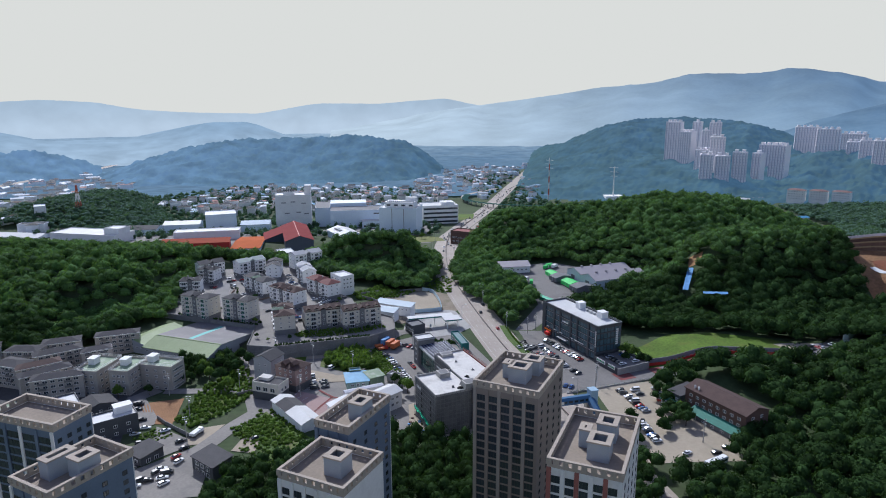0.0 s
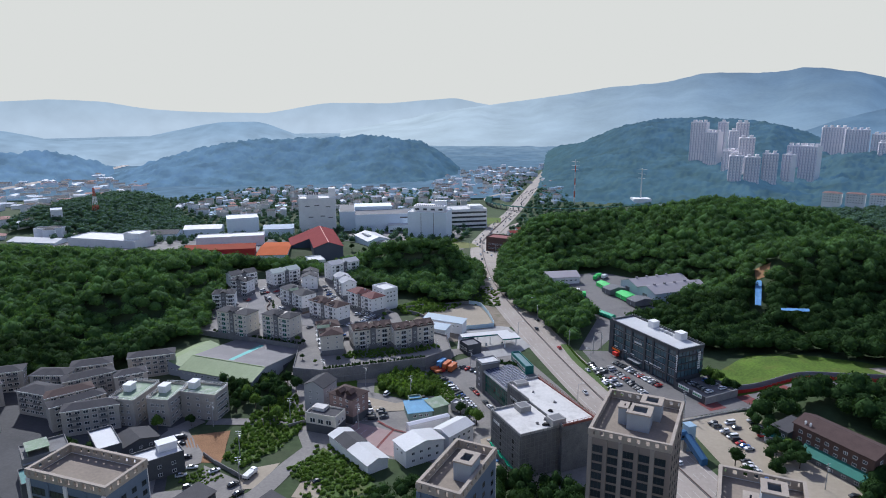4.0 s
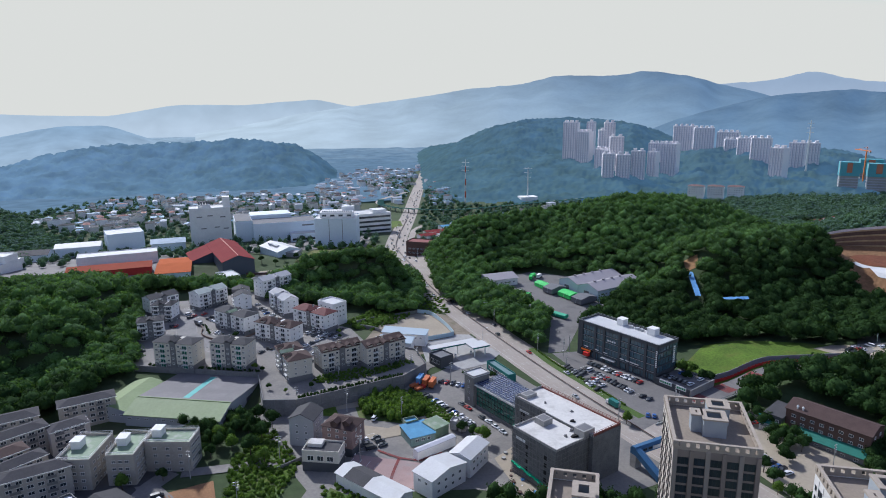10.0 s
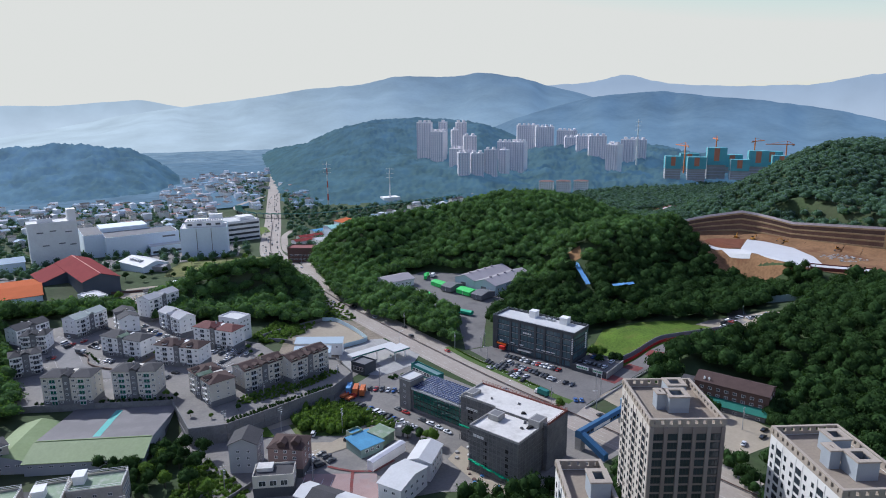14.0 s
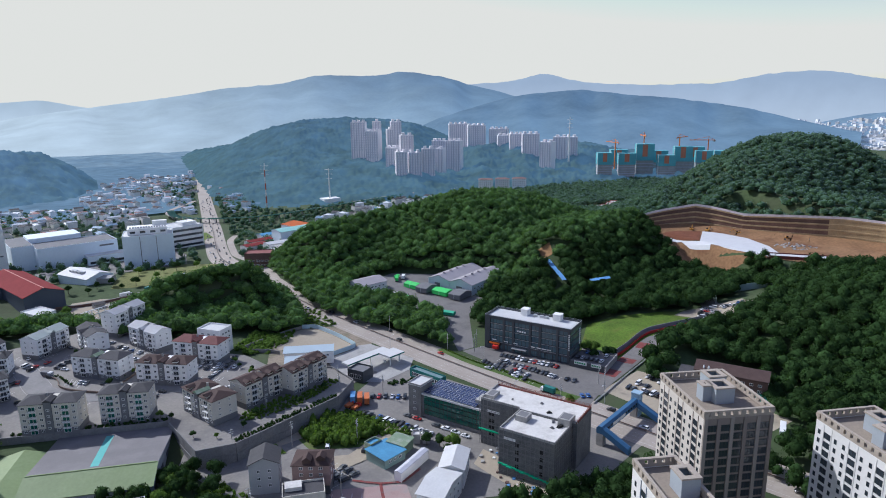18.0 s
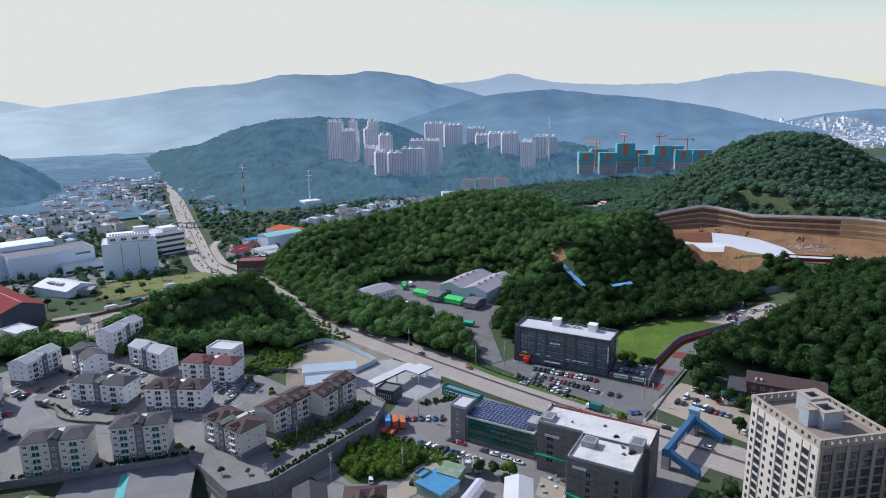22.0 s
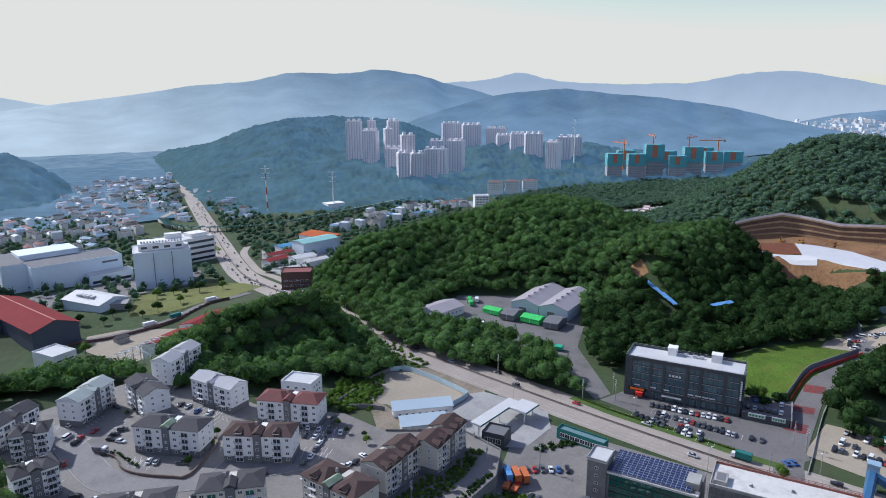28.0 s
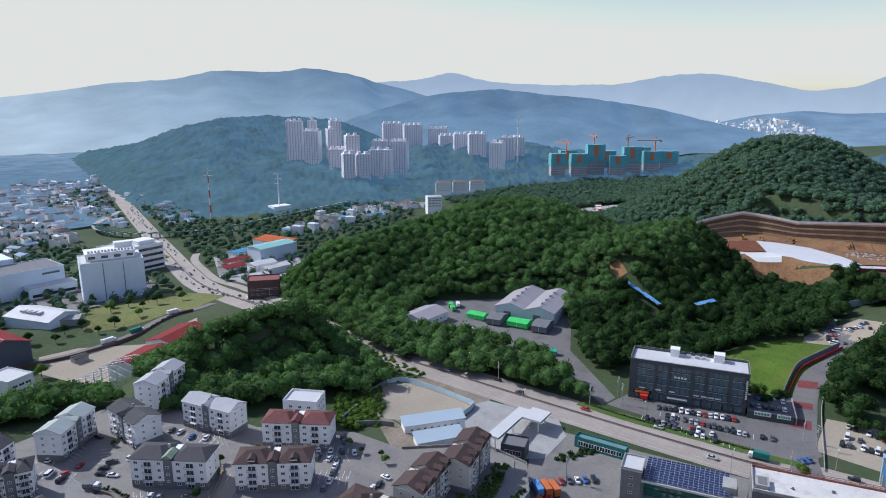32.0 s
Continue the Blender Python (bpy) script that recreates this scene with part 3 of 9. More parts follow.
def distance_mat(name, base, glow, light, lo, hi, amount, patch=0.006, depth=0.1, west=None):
    """Far land: wooded ground with the glow of the air in front of it painted on as emission, stronger in the low
    valleys.
    """
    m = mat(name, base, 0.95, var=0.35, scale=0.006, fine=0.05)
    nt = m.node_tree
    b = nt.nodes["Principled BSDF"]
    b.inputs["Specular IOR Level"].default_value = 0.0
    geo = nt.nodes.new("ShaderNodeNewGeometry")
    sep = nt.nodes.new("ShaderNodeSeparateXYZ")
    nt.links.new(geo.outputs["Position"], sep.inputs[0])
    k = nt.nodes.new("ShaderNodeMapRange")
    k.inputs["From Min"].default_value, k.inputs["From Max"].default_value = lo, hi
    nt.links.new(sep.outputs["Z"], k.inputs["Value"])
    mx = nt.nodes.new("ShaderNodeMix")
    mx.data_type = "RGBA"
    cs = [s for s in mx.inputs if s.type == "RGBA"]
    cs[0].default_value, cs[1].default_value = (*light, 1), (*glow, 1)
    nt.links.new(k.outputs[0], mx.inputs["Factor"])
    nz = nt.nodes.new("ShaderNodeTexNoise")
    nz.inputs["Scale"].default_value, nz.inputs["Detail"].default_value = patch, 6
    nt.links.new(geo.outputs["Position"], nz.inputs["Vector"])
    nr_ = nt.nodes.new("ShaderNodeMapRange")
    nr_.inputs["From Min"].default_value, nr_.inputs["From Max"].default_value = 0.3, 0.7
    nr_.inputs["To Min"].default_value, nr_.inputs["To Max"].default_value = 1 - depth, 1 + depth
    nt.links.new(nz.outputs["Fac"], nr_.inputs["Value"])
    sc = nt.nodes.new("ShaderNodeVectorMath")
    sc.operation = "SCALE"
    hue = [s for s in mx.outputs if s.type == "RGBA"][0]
    if west:                                # whiter haze painted towards the sun's side of the valley
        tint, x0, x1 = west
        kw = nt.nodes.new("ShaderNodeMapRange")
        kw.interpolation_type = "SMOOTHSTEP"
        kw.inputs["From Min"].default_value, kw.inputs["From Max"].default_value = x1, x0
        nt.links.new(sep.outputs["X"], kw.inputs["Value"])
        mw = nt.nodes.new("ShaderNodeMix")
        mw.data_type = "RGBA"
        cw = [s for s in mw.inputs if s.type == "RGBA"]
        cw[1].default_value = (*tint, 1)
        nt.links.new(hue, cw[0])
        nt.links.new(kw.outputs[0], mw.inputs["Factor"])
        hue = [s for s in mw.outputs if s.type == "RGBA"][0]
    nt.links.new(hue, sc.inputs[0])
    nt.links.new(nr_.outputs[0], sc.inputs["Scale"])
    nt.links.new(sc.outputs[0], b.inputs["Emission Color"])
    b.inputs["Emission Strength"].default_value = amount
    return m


HUB = (-60.0, 80.0, 143.0)


def range_of_hills(name, label, crest, dist, depth, m, rough=0.06, seed=1, foot=-60.0, da=0.12, nr=26, canopy=0.0, category="mountain"):
    """A ridge seen from the valley: crest as (bearing, rise) in degrees at a distance; its slopes fall to the foot on both sides."""
    az = np.arange(crest[0][0], crest[-1][0] + da, da)
    el = np.interp(az, [c[0] for c in crest], [c[1] for c in crest])
    el = np.convolve(np.pad(el, 6, mode="edge"), np.ones(13) / 13, "valid")
    top = HUB[2] + dist * np.tan(np.radians(el))
    top = top + rough * (top - foot) * (0.5 * value_noise(az * 1.3, 0 * az, seed) + 0.25 * value_noise(az * 3.7, 0 * az + 9, seed)) * 0.5
    ends = np.clip(np.minimum(az - az[0], az[-1] - az) / 3.0, 0, 1)
    foot = (foot - 45 * (1 - ends * ends * (3 - 2 * ends)) * (canopy > 0))[None]
    s = np.linspace(-1, 0.7, nr)
    A, S = np.meshgrid(az, s)
    bend = 0.10 * depth * value_noise(A * 0.5, 0 * A, seed + 3)
    R = dist + S * depth + bend * (1 - np.abs(S))
    prof = np.clip(1 - np.abs(S), 0, 1) ** 1.15
    X, Y = HUB[0] + R * np.sin(np.radians(A)), HUB[1] + R * np.cos(np.radians(A))
    lw = 330 if dist < 2500 else 560
    spur = 1 + (0.3 * value_noise(X / lw, Y / lw, seed + 5) + 0.14 * value_noise(X / 150, Y / 150, seed + 6)) * np.clip(1 - np.abs(1 - 2 * np.clip(-S, 0, 1)), 0, 1)
    smooth_top = HUB[2] + dist * np.tan(np.radians(el))
    mixed = smooth_top[None] + (top - smooth_top)[None] * np.clip(prof, 0, 1) ** 6
    Z = foot + (mixed - foot) * np.clip(prof * spur, 0, 1)
    if canopy:
        Z = Z + canopy * value_noise(X / 7.0, Y / 7.0, seed + 7) + canopy * value_noise(X / 19.0, Y / 19.0, seed + 8)
    ny, nx = Z.shape
    ob = sheet(name, az, s, Z, m)
    ob.data.vertices.foreach_set("co", np.stack([X, Y, Z], -1).reshape(-1, 3).ravel())
    ob.data.update()
    return tagged(ob, label, category, kind="structure")


# air haze painted into the emission colours, one set for each range
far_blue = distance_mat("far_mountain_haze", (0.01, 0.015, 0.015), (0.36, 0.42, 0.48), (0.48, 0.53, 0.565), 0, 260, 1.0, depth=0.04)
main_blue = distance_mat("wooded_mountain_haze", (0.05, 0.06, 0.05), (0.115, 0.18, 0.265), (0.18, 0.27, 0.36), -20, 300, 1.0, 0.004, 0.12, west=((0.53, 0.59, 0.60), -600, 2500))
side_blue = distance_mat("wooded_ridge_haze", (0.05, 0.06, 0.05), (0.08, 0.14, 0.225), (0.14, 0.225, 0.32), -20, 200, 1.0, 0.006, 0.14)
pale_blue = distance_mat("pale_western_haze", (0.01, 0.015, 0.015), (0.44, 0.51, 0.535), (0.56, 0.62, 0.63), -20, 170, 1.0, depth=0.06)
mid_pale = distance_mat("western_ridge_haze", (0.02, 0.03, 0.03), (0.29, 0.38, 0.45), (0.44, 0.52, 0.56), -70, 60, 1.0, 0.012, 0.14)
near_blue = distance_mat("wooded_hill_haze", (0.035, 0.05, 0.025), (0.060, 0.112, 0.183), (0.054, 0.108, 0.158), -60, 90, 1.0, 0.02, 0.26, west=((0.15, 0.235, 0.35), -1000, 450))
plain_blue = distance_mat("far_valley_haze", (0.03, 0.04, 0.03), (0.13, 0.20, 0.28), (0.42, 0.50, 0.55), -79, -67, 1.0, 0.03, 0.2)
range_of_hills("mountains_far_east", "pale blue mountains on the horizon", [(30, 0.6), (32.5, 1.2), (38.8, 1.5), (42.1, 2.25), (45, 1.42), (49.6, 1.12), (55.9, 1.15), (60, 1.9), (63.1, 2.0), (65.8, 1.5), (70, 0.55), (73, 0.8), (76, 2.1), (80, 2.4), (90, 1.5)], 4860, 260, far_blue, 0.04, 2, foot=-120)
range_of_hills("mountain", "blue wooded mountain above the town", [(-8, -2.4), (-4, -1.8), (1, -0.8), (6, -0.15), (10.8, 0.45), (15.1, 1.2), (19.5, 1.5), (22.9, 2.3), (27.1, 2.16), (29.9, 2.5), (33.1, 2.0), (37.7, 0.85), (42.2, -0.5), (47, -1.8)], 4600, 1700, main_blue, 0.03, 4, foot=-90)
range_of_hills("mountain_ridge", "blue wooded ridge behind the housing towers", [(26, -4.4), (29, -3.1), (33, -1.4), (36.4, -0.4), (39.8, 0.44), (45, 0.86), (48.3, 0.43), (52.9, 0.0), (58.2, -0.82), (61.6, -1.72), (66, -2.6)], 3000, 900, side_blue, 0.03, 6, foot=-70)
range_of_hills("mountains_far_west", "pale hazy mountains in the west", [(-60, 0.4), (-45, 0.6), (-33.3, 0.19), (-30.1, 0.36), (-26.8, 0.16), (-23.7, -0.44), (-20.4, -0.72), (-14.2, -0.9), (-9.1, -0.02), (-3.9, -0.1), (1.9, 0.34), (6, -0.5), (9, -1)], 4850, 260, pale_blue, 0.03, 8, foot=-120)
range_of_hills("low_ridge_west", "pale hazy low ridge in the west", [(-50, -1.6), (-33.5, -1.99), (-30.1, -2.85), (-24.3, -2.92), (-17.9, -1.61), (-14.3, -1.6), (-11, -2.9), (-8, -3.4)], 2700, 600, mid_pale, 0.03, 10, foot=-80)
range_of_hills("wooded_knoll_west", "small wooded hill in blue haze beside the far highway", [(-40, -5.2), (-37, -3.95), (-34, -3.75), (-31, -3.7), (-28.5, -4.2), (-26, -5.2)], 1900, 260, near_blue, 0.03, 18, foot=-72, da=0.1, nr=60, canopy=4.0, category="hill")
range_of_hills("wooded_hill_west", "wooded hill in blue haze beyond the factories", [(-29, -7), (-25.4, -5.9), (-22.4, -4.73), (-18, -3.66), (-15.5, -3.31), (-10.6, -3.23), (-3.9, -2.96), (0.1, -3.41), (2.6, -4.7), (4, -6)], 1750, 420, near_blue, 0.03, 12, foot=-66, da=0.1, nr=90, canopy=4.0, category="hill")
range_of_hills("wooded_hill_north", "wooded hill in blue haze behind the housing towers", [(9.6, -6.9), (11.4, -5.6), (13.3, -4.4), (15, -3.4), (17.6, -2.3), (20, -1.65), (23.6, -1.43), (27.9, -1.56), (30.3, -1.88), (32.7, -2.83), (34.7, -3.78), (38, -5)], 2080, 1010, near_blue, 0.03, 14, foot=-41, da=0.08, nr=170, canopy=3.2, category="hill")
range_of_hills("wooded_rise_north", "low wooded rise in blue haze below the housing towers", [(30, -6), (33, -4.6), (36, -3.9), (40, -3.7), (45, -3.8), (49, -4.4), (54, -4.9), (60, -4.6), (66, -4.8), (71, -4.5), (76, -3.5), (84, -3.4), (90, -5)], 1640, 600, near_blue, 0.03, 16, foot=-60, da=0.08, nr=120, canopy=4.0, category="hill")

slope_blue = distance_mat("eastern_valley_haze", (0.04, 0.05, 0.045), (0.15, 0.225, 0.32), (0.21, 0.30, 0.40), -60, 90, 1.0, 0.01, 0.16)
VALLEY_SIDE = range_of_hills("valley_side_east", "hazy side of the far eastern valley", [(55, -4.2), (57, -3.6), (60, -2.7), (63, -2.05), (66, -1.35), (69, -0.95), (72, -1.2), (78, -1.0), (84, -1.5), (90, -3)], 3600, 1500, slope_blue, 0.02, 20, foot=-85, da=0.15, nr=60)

# the floor of the valley beyond the town
_x = graded(-4500, -1400, 2600, 4800, 20.0, 1.1)
_y = graded(1250, 1300, 3000, 4800, 40.0, 1.1)
_fx, _fy = np.meshgrid(_x, _y)
_road = np.abs(_fx - np.interp(_fy, [p[1] for p in MAIN], [p[0] for p in MAIN]))
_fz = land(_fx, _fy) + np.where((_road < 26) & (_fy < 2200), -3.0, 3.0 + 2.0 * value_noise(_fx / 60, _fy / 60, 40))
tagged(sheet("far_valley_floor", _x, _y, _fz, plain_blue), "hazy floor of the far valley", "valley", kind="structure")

# ---- buildings ----
WIN = {}


def window_mesh(w, h, g=None, fr=None, bars=1, deep=0.1):
    """A framed window in one piece, lying in the xz plane, facing -y, its origin at its lower middle; panes sit back in the frame."""
    g, fr = g or win_glass, fr or white_wall
    key = (round(w, 2), round(h, 2), g.name, fr.name, bars)
    if key not in WIN:
        b = Build()
        t = min(0.1, w * 0.12)
        xs = [-w / 2, -w / 2 + t]
        for i in range(bars):
            x = -w / 2 + w * (i + 1) / (bars + 1)
            xs += [x - t / 2, x + t / 2]
        xs += [w / 2 - t, w / 2]
        zs = [0, t, h - t, h]
        at = {}

        def vert(x, y, z):
            k = (round(x, 4), round(y, 4), round(z, 4))
            if k not in at:
                at[k] = len(b.v)
                b.v.append((x, y, z))
            return at[k]

        def quad(pts, slot=0):
            b.f.append(tuple(vert(*p) for p in pts))
            b.m.append(slot)

        yf, yg = -deep, -deep * 0.35
        for i in range(len(xs) - 1):
            for j in range(3):
                x0, x1, z0, z1 = xs[i], xs[i + 1], zs[j], zs[j + 1]
                if i % 2 == 1 and j == 1:
                    quad([(x0, yg, z0), (x1, yg, z0), (x1, yg, z1), (x0, yg, z1)], 1)
                    quad([(x0, yf, z0), (x0, yg, z0), (x0, yg, z1), (x0, yf, z1)])
                    quad([(x1, yg, z0), (x1, yf, z0), (x1, yf, z1), (x1, yg, z1)])
                    quad([(x0, yf, z0), (x1, yf, z0), (x1, yg, z0), (x0, yg, z0)])
                    quad([(x0, yg, z1), (x1, yg, z1), (x1, yf, z1), (x0, yf, z1)])
                else:
                    quad([(x0, yf, z0), (x1, yf, z0), (x1, yf, z1), (x0, yf, z1)])
        for i in range(len(xs) - 1):
            quad([(xs[i], 0.02, 0), (xs[i + 1], 0.02, 0), (xs[i + 1], yf, 0), (xs[i], yf, 0)])
            quad([(xs[i], yf, h), (xs[i + 1], yf, h), (xs[i + 1], 0.02, h), (xs[i], 0.02, h)])
        for j in range(3):
            quad([(xs[0], 0.02, zs[j]), (xs[0], yf, zs[j]), (xs[0], yf, zs[j + 1]), (xs[0], 0.02, zs[j + 1])])
            quad([(xs[-1], yf, zs[j]), (xs[-1], 0.02, zs[j]), (xs[-1], 0.02, zs[j + 1]), (xs[-1], yf, zs[j + 1])])
        WIN[key] = b.mesh("window", fr, g)
    return WIN[key]


SIDES = {"front": (0, 0, 0), "right": (1, 0, 90), "back": (1, 1, 180), "left": (0, 1, 270)}


def on_side(side, L, W, u, z, out=0.0):
    """A pose on a wall of an L by W house: u along the wall from its left end as seen from outside."""
    fx, fy, turn = SIDES[side]
    a = radians(turn)
    return pose(fx * L + u * math.cos(a) + out * math.sin(a), fy * W + u * math.sin(a) - out * math.cos(a), z, 0, 0, turn)


def windows(parent, L, W, side, us, zs, w, h, g=None, fr=None, bars=1):
    me = window_mesh(w, h, g, fr, bars)
    for z in zs:
        for u in us:
            part("window", me, None, parent, at=on_side(side, L, W, u, z))


def spread(n, L, margin=1.5):
    return [margin + (L - 2 * margin) * (i + 0.5) / n for i in range(n)]


def house(name, label, A, ang, L, W, z, h, wall, roof="flat", roofm=None, category="house", rise=2.5, win=(), base=None, base_h=0.0, over=0.5, along="x", group="", sink=3.0):
    """A plain building. A: its front-left corner on the ground; the front runs along ang; win: rows of (side, count, heights, width, height)."""
    e = thing(name, label, category, pose(A[0], A[1], z, 0, 0, ang), group)
    b = Build()
    if base:
        part("ground_storey", Build().box(0.05, 0.05, -sink, L - 0.05, W - 0.05, base_h), base, e)
        b.box(0, 0, base_h, L, W, h)
    else:
        b.box(0, 0, -sink, L, W, h)
    part("wall", b, wall, e)
    roofm = roofm or roof_slab
    if roof == "flat":
        r = Build().box(0.25, 0.25, h, L - 0.25, W - 0.25, h + 0.12)
        part("roof", r, roofm, e)
        p = Build()
        p.box(0, 0, h, L, 0.25, h + 0.9).box(0, W - 0.25, h, L, W, h + 0.9).box(0, 0.25, h, 0.25, W - 0.25, h + 0.9).box(L - 0.25, 0.25, h, L, W - 0.25, h + 0.9)
        part("parapet", p, wall, e)
    elif roof == "shed":
        n = Build()
        o = over
        n.face([(-o, -o, h), (L + o, -o, h), (L + o, W + o, h + rise), (-o, W + o, h + rise)])
        n.face([(-o, W + o, h + rise + 0.2), (L + o, W + o, h + rise + 0.2), (L + o, -o, h + 0.2), (-o, -o, h + 0.2)][::-1])
        n.box(-o, -o, h - 0.02, L + o, -o + 0.1, h + 0.2)
        n.face([(0, 0, h), (0, W, h + rise), (0, W, h)]).face([(L, 0, h), (L, W, h), (L, W, h + rise)]).face([(0, W, h), (0, W, h + rise), (L, W, h + rise), (L, W, h)])
        part("roof", n, roofm, e)
    elif roof == "hip":
        n = Build()
        o = over
        k = min(W, L) / 2
        c = [(-o, -o, h), (L + o, -o, h), (L + o, W + o, h), (-o, W + o, h)]
        r0, r1 = ((k, W / 2, h + rise), (L - k, W / 2, h + rise)) if L >= W else ((L / 2, k, h + rise), (L / 2, W - k, h + rise))
        if L >= W:
            n.face([c[0], c[1], r1, r0]).face([c[1], c[2], r1]).face([c[2], c[3], r0, r1]).face([c[3], c[0], r0])
        else:
            n.face([c[0], c[1], r0]).face([c[1], c[2], r1, r0]).face([c[2], c[3], r1]).face([c[3], c[0], r0, r1])
        n.box(-o, -o, h - 0.15, L + o, W + o, h)
        part("roof", n, roofm, e)
    else:
        part("roof", Build().gable(0, 0, L, W, h, rise, over, along=along, slot=0, end_slot=1), (roofm, wall), e)
    for side, count, zs, w, hh in win:
        span = L if side in ("front", "back") else W
        windows(e, L, W, side, spread(count, span), zs, w, hh)
    return e

# ---- vehicles ----
def paint(name, base):
    return mat(name, base, 0.28, var=0.05, scale=0.5, fine=3, spec=0.6)


CAR_COLOURS = {"white": paint("white_car_paint", (0.78, 0.78, 0.77)), "black": paint("black_car_paint", (0.018, 0.018, 0.02)), "silver": paint("silver_car_paint", (0.42, 0.43, 0.44)),
               "dark grey": paint("grey_car_paint", (0.09, 0.095, 0.10)), "red": paint("red_car_paint", (0.42, 0.03, 0.025)), "blue": paint("blue_car_paint", (0.04, 0.12, 0.35))}


def lofted(sections, closed_ends=True, slot=0):
    """A skin through cross-sections of equal corner count."""
    b = Build()
    k = len(sections[0])
    for s in sections:
        b.v += [tuple(p) for p in s]
    for i in range(len(sections) - 1):
        for j in range(k):
            a, c = i * k + j, i * k + (j + 1) % k
            b.f.append((a, c, c + k, a + k))
            b.m.append(slot)
    if closed_ends:
        b.f += [tuple(range(k - 1, -1, -1)), tuple(range((len(sections) - 1) * k, len(sections) * k))]
        b.m += [slot, slot]
    return b


def body_section(x, w, z0, z1, r=0.14):
    h = w / 2
    return [(x, -h + r, z0), (x, h - r, z0), (x, h, z0 + r), (x, h, z1 - r), (x, h - r, z1), (x, -h + r, z1), (x, -h, z1 - r), (x, -h, z0 + r)]


WHEEL = None


def wheel_mesh():
    global WHEEL
    if WHEEL is None:
        b = Build().rod((0, -0.11, 0), (0, 0.11, 0), 0.33, 12).rod((0, -0.125, 0), (0, 0.125, 0), 0.19, 8, slot=1)
        WHEEL = b.mesh("wheel", black_rubber, steel)
    return WHEEL


def make_car(colour, style, label):
    """A parked car, its origin on the ground under its middle, its nose along +x."""
    e = thing("car", label, "car")
    if style == "saloon":
        hull = [(-2.25, 1.55, 0.45, 0.82), (-2.1, 1.72, 0.28, 0.95), (-1.2, 1.8, 0.22, 0.98), (0.9, 1.8, 0.22, 0.95), (1.9, 1.72, 0.26, 0.82), (2.28, 1.5, 0.42, 0.68)]
        cab = [(-1.75, 1.45, 0.93, 0.97), (-1.05, 1.42, 0.93, 1.40), (0.15, 1.42, 0.93, 1.42), (1.05, 1.5, 0.92, 0.96)]
        top = (-1.0, 0.12, 1.38, 1.45, 1.22)
    elif style == "suv":
        hull = [(-2.2, 1.6, 0.5, 1.0), (-2.1, 1.8, 0.32, 1.08), (0.9, 1.84, 0.28, 1.06), (1.95, 1.78, 0.32, 0.98), (2.25, 1.55, 0.48, 0.8)]
        cab = [(-2.1, 1.55, 1.03, 1.10), (-1.85, 1.5, 1.03, 1.58), (0.1, 1.5, 1.03, 1.62), (1.05, 1.58, 1.03, 1.08)]
        top = (-1.8, 0.1, 1.58, 1.66, 1.32)
    else:
        hull = [(-2.45, 1.65, 0.45, 1.0), (-2.4, 1.85, 0.32, 1.12), (1.3, 1.88, 0.3, 1.12), (2.1, 1.8, 0.32, 1.02), (2.5, 1.6, 0.45, 0.85)]
        cab = [(-2.38, 1.62, 1.08, 1.15), (-2.28, 1.58, 1.08, 1.88), (0.9, 1.58, 1.08, 1.92), (1.75, 1.64, 1.08, 1.14)]
        top = (-2.3, 0.95, 1.86, 1.98, 1.5)
    smooth_mesh(part("body", lofted([body_section(*s) for s in hull]), CAR_COLOURS[colour], e))
    part("glasshouse", lofted([body_section(x, w, a, c, 0.02) for x, w, a, c in cab]), win_glass, e)
    x0, x1, z0, z1, w = top
    part("roof_panel", Build().box(x0, -w / 2, z0, x1, w / 2, z1), CAR_COLOURS[colour], e)
    for sx in (-1.38, 1.4):
        for sy in (-0.8, 0.8):
            part("wheel", wheel_mesh(), None, e, at=pose(sx, sy, 0.33))
    return e


CAR_MADE = {}
CAR_MIX = [("white", "saloon")] * 5 + [("white", "suv")] * 4 + [("black", "saloon")] * 4 + [("black", "suv")] * 3 + [("silver", "saloon")] * 2 + [("dark grey", "suv")] * 3 + [("dark grey", "saloon")] * 2 + [("red", "saloon"), ("blue", "saloon"), ("white", "van"), ("black", "van")]


def car(x, y, turn, z=None, kind=None, group="parked cars", where="parked on asphalt"):
    kind = kind or rnd.choice(CAR_MIX)
    z = gz(x, y) + 0.17 if z is None else z
    m = pose(x, y, z, 0, 0, turn)
    key = (*kind, group)
    if key not in CAR_MADE:
        e = make_car(kind[0], kind[1], f"{kind[0]} {kind[1] if kind[1] != 'suv' else 'off-road'} car {where}")
        e.matrix_basis = m
        tagged(e, group=group)
        CAR_MADE[key] = e
        return e
    return copy_thing(CAR_MADE[key], m)


def car_row(a, b, n, turn, skip=0.12, group="cars in the car park", where="parked in a row on asphalt", z=None):
    for i in range(n):
        if rnd.random() < skip:
            continue
        t = (i + 0.5) / n
        car(a[0] + (b[0] - a[0]) * t + rnd.uniform(-0.2, 0.2), a[1] + (b[1] - a[1]) * t + rnd.uniform(-0.2, 0.2), turn + rnd.choice((0, 180)) + rnd.uniform(-3, 3), z, group=group, where=where)


